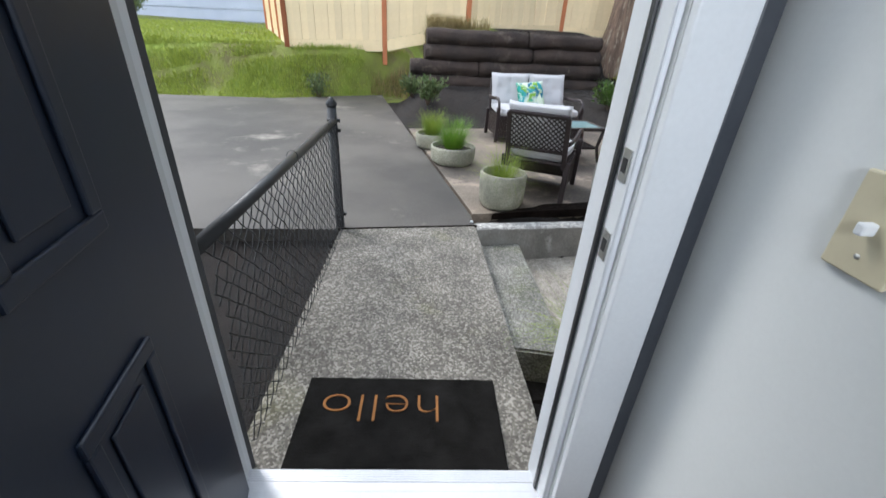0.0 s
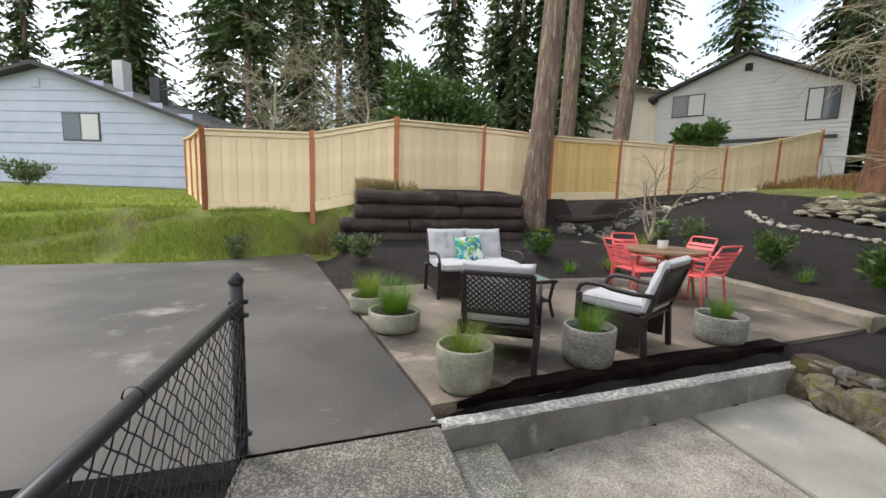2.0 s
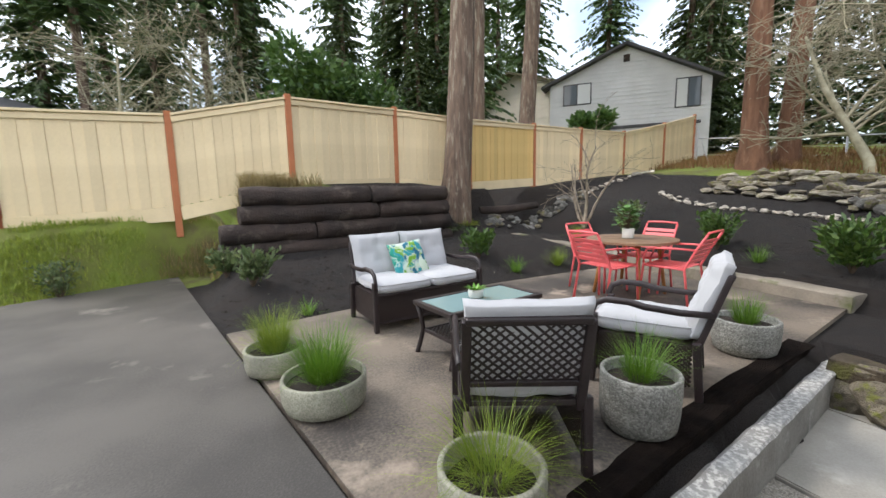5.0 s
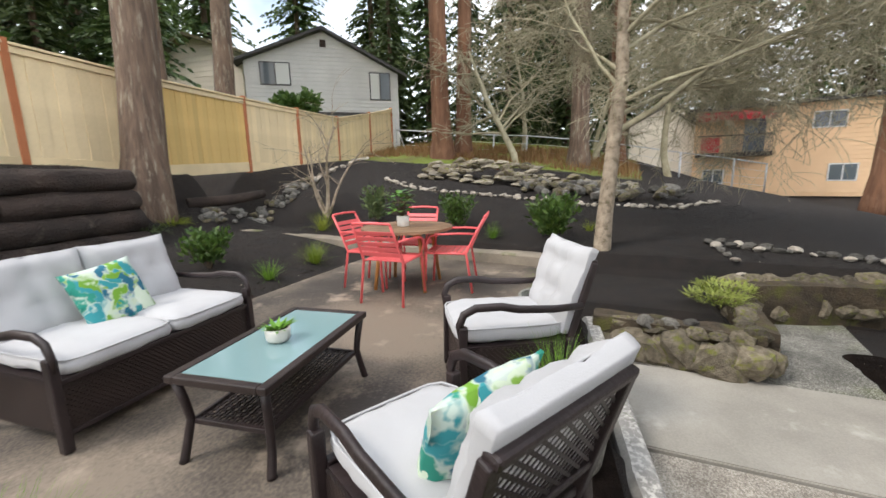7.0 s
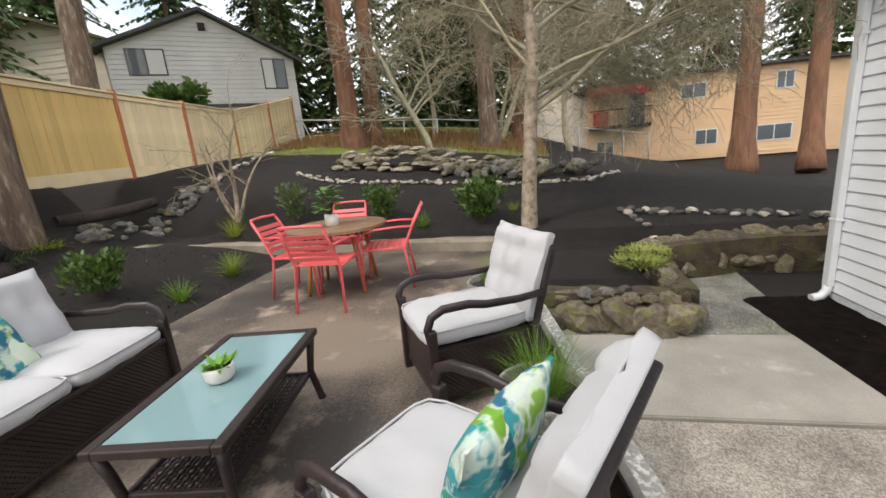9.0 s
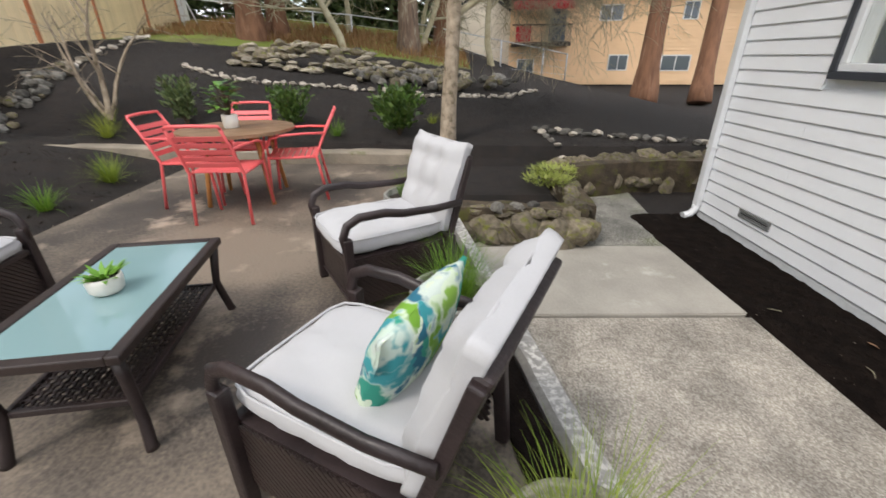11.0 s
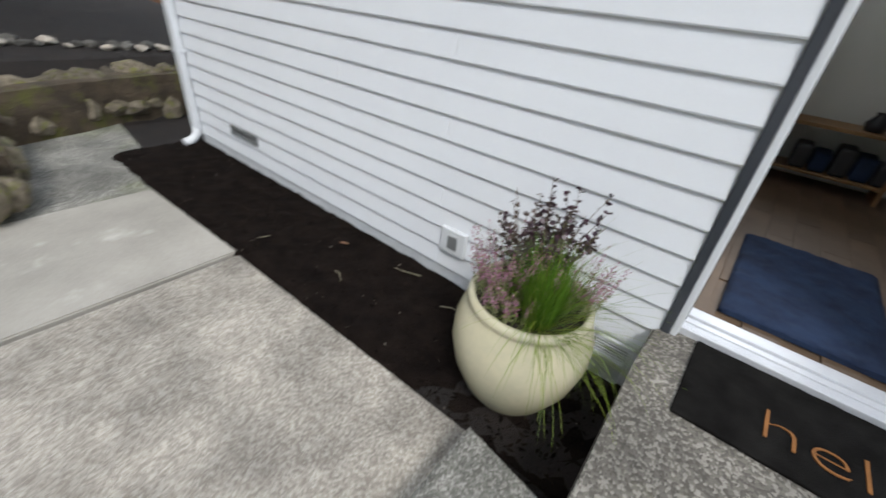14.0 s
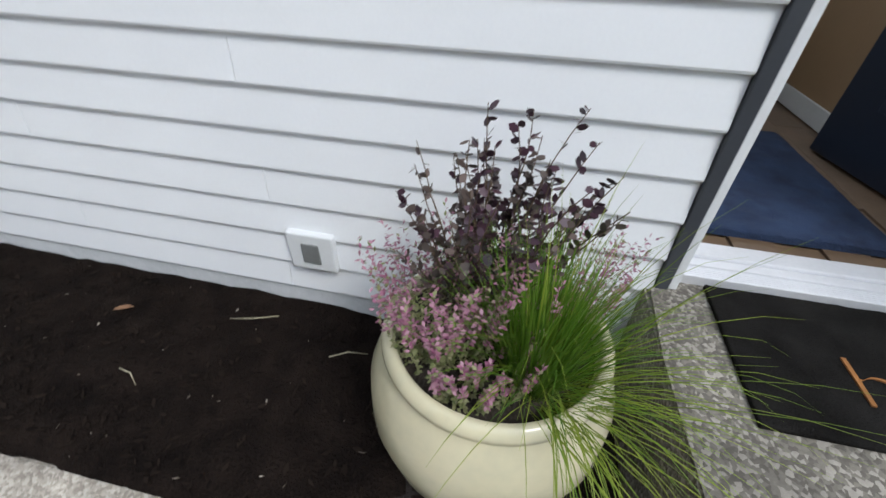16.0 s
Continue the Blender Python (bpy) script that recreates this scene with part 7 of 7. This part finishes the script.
# large-leaved plant in the white pot on the teak table
rr = random.Random(8)
bm, st_ = bm_new(), bm_new()
for i in range(58):
    a, q = rr.uniform(0, 2 * math.pi), rr.random() ** 0.6
    p = Vector((math.cos(a) * 0.10 * q - 0.02, math.sin(a) * 0.10 * q + 0.02, 0.14 + 0.24 * rr.random()))
    o = Vector((math.cos(a), math.sin(a), rr.uniform(-0.2, 0.7))).normalized()
    sd = o.cross(Vector((0, 0, 1))).normalized()
    L = rr.uniform(0.07, 0.125)
    tube(st_, [(0, 0, 0.10), p * 0.6 + Vector((0, 0, 0.05)), p], 0.0025, 4, caps=False)
    dip = Vector((0, 0, 1))
    rim = [bm.verts.new(t) for t in (p, p + o * L * 0.22 + sd * L * 0.26 + dip * 0.006, p + o * L * 0.6 + sd * L * 0.33, p + o * L - dip * 0.022, p + o * L * 0.6 - sd * L * 0.33, p + o * L * 0.22 - sd * L * 0.26 + dip * 0.006)]
    mid = [bm.verts.new(t) for t in (p + o * L * 0.22, p + o * L * 0.6 - dip * 0.008)]
    for f in ((rim[0], rim[1], mid[0]), (rim[0], mid[0], rim[5]), (rim[1], rim[2], mid[1], mid[0]), (rim[5], mid[0], mid[1], rim[4]), (rim[2], rim[3], mid[1]), (rim[4], mid[1], rim[3])):
        bm.faces.new(f)
part("stalk", st_, M_STEM, wp)
part("foliage", bm, M_FATSIA, wp)
M_PALEG = leafy("pale_green_leaves", (0.20, 0.25, 0.045), (0.36, 0.40, 0.10), 0.6, 0.2)
# moss and ferns at the fir's foot and on the rocks
for i, (x, y, z, L, m, lab) in enumerate(((3.8, 8.68, 0.5, 0.22, M_SHRUB2, "small ferny plants at the fir's mossy foot"), (4.25, 8.8, 0.55, 0.2, M_LIME, "bright moss at the foot of the fir"), (4.45, 1.62, 0.06, 0.26, M_PALEG, "pale green low plant spreading over the rocks"), (4.75, 1.5, 0.08, 0.22, M_PALEG, "pale green low plant spreading over the rocks"))):
    t = thing("low_plant", lab, "plant", at=pose(x, y, z))
    part("foliage", grass_tuft(400 + i, 170, L, 0.014, (0.05, 0.9), 0.22, 0.16) if i < 2 else grass_tuft(400 + i, 420, 0.085, 0.016, (0.0, 0.7), 0.25, 0.06), m, t)

# lawn and bank: grass blades, and dry stalks at the fence
def grass_field(name, label, count, region, L, mat, seed, w=0.006):
    rr = random.Random(seed)
    bm_v, bm_f = [], []
    made = 0
    while made < count:
        x, y = rr.uniform(region[0], region[1]), rr.uniform(region[2], region[3])
        if noise.noise((x * 1.3, y * 1.3, seed)) < rr.uniform(-0.5, 0.25) or mulch_cover(x, y) > 0.35 or (x < -0.5 and y < bank_y(x)):
            continue
        if any(abs((x - a[0]) * (b[1] - a[1]) - (y - a[1]) * (b[0] - a[0])) / math.dist(a[:2], b[:2]) < 0.05 for a, b in zip(POSTS, POSTS[1:])):
            continue
        z = ground_height(x, y) - 0.005
        a = rr.uniform(0, 2 * math.pi)
        h = L * rr.uniform(0.4, 1.2)
        c, s = math.cos(a), math.sin(a)
        k = len(bm_v)
        bend = rr.uniform(0.2, 0.9) * h
        bm_v += [(x - s * w, y + c * w, z), (x + s * w, y - c * w, z), (x + c * bend * 0.35 + s * w * 0.7, y + s * bend * 0.35 - c * w * 0.7, z + h * 0.6), (x + c * bend * 0.35 - s * w * 0.7, y + s * bend * 0.35 + c * w * 0.7, z + h * 0.6), (x + c * bend, y + s * bend, z + h)]
        bm_f += [(k, k + 1, k + 2, k + 3), (k + 3, k + 2, k + 4)]
        made += 1
    me = bpy.data.meshes.new(name)
    me.from_pydata(bm_v, [], bm_f)
    me.materials.append(mat)
    return tagged(new(name, me), label, "grass", kind="stuff")


M_LAWN = leafy("lawn_blades", (0.19, 0.26, 0.03), (0.35, 0.40, 0.06), 0.6, 0.3)
M_DRYG = leafy("dry_grass_blades", (0.22, 0.17, 0.07), (0.36, 0.28, 0.13), 0.8, 0.3)
grass_field("bank_grass", "mossy green grass on the bank by the driveway", 16000, (-8.0, -0.2, 7.75, 9.2), 0.10, M_LAWN, 1)
grass_field("lawn_grass", "short green lawn before the blue house", 16000, (-12.0, -3.5, 9.0, 16.5), 0.07, M_LAWN, 2, 0.012)
grass_field("dry_grass", "dry straw-coloured grass below the fence", 2600, (-1.2, 1.4, 8.1, 9.3), 0.22, M_DRYG, 3)
grass_field("dry_grass", "rusty dry grass along the wire fence", 6000, (13.5, 19.0, 1.0, 12.0), 0.30, leafy("rusty_grass", (0.20, 0.10, 0.04), (0.34, 0.20, 0.09), 0.8, 0.3), 4, 0.012)

# litter on the mulch: chips, twigs and leaves
def chips(name, label, count, region, zf, mat, seed, size):
    rr = random.Random(seed)
    v, f = [], []
    for _ in range(count):
        x, y = rr.uniform(region[0], region[1]), rr.uniform(region[2], region[3])
        if zf(x, y) is None:
            continue
        a, L = rr.uniform(0, math.pi), size * rr.uniform(0.4, 1.6)
        c, s = math.cos(a) * L, math.sin(a) * L
        w = rr.uniform(0.2, 0.5)
        z = zf(x, y) + 0.006
        k = len(v)
        t = rr.uniform(-0.3, 0.3) * L
        v += [(x - c, y - s, z - t), (x + s * w, y - c * w, z), (x + c, y + s, z + t + 0.004), (x - s * w, y + c * w, z + 0.003)]
        f.append((k, k + 1, k + 2, k + 3))
    me = bpy.data.meshes.new(name)
    me.from_pydata(v, [], f)
    me.materials.append(mat)
    return tagged(new(name, me), label, "mulch", kind="stuff")


M_CHIP = leafy("bark_chips", (0.006, 0.0045, 0.004), (0.020, 0.0145, 0.0115), 0.95, 0.0)
M_CHIPL = leafy("pale_chips", (0.14, 0.11, 0.085), (0.42, 0.37, 0.31), 0.95, 0.0)
M_CHIP.node_tree.nodes["Principled BSDF"].inputs["Specular IOR Level"].default_value = 0.05
strip = lambda x, y: -0.325 - 0.062 * (1 - smooth(1.1, 1.5, x))
bed = lambda x, y: ground_height(x, y) if mulch_cover(x, y) > 0.6 and (y > 5.6 or x > 5.7) and not (5.0 < x < 5.6 and y < 9) else None
chips("mulch_chips", "fine dark bark chips along the house", 3800, (0.55, 4.4, 0.02, 0.66), strip, M_CHIP, 1, 0.012)
chips("mulch_chips", "pale splinters on the mulch strip", 90, (0.55, 4.4, 0.02, 0.66), strip, M_CHIPL, 2, 0.007)
chips("mulch_chips", "dark bark chips over the garden beds", 15000, (-0.3, 12.0, 0.0, 10.4), bed, M_CHIP, 3, 0.02)
chips("mulch_chips", "scattered pale chips over the garden beds", 700, (-0.3, 12.0, 0.0, 10.4), bed, M_CHIPL, 4, 0.012)
lf = thing("fallen_leaf", "curled tan fallen leaf on the mulch", "leaf", at=pose(2.176, 0.197, -0.312, 12, -8, 40))
bm = bm_new()
vs = [bm.verts.new(p) for p in ((-0.03, 0, 0), (-0.012, 0.014, 0.006), (0.012, 0.013, 0.006), (0.032, 0, 0.004), (0.012, -0.013, 0.007), (-0.012, -0.014, 0.006))]
bm.faces.new(vs)
bmesh.ops.solidify(bm, geom=bm.faces, thickness=0.001)
part("leaf_blade", bm, plain("tan_leaf", (0.45, 0.26, 0.15), 0.8), lf)
for i, (x, y, a, L) in enumerate(((1.72, 0.13, 20, 0.16), (1.95, 0.42, 160, 0.10), (2.55, 0.5, 70, 0.08), (1.35, 0.2, 200, 0.12))):
    t = thing("twig", "thin dry twig on the mulch", "twig", "twigs on the mulch", pose(x, y, -0.312, 0, 0, a))
    part("stick", tube(bm_new(), [(-L / 2, 0, 0), (0, 0.008, 0.006), (L / 2, -0.004, 0.002)], [0.0025, 0.002, 0.001], 5), M_TWIG, t)

# ---- unseen fill light, added to brighten the entry wall and door ----
al = bpy.data.lights.new("entry_fill_light", "AREA")
al.shape, al.size, al.size_y, al.energy, al.color = "RECTANGLE", 0.8, 0.6, 10.5, (0.92, 0.96, 1.0)
al.spread = radians(105)
ao = new("entry_fill_light", al)
ao.matrix_world = look((0.12, -2.70, 1.95), (0.64, -0.4, 1.4))
# made-up frame round the fill light; the wall behind is solid
bm = bm_new()
for b in ((-0.34, 1.60, 0.58, 1.65), (-0.34, 2.25, 0.58, 2.30), (-0.34, 1.65, -0.29, 2.25), (0.53, 1.65, 0.58, 2.25)):
    box(bm, b[0], -2.748, b[1], b[2], -2.69, b[3], bevel=0.004)
structure("fill_light_frame", bm, M_TRIMW, "white frame added round the unseen entry fill light", "window")
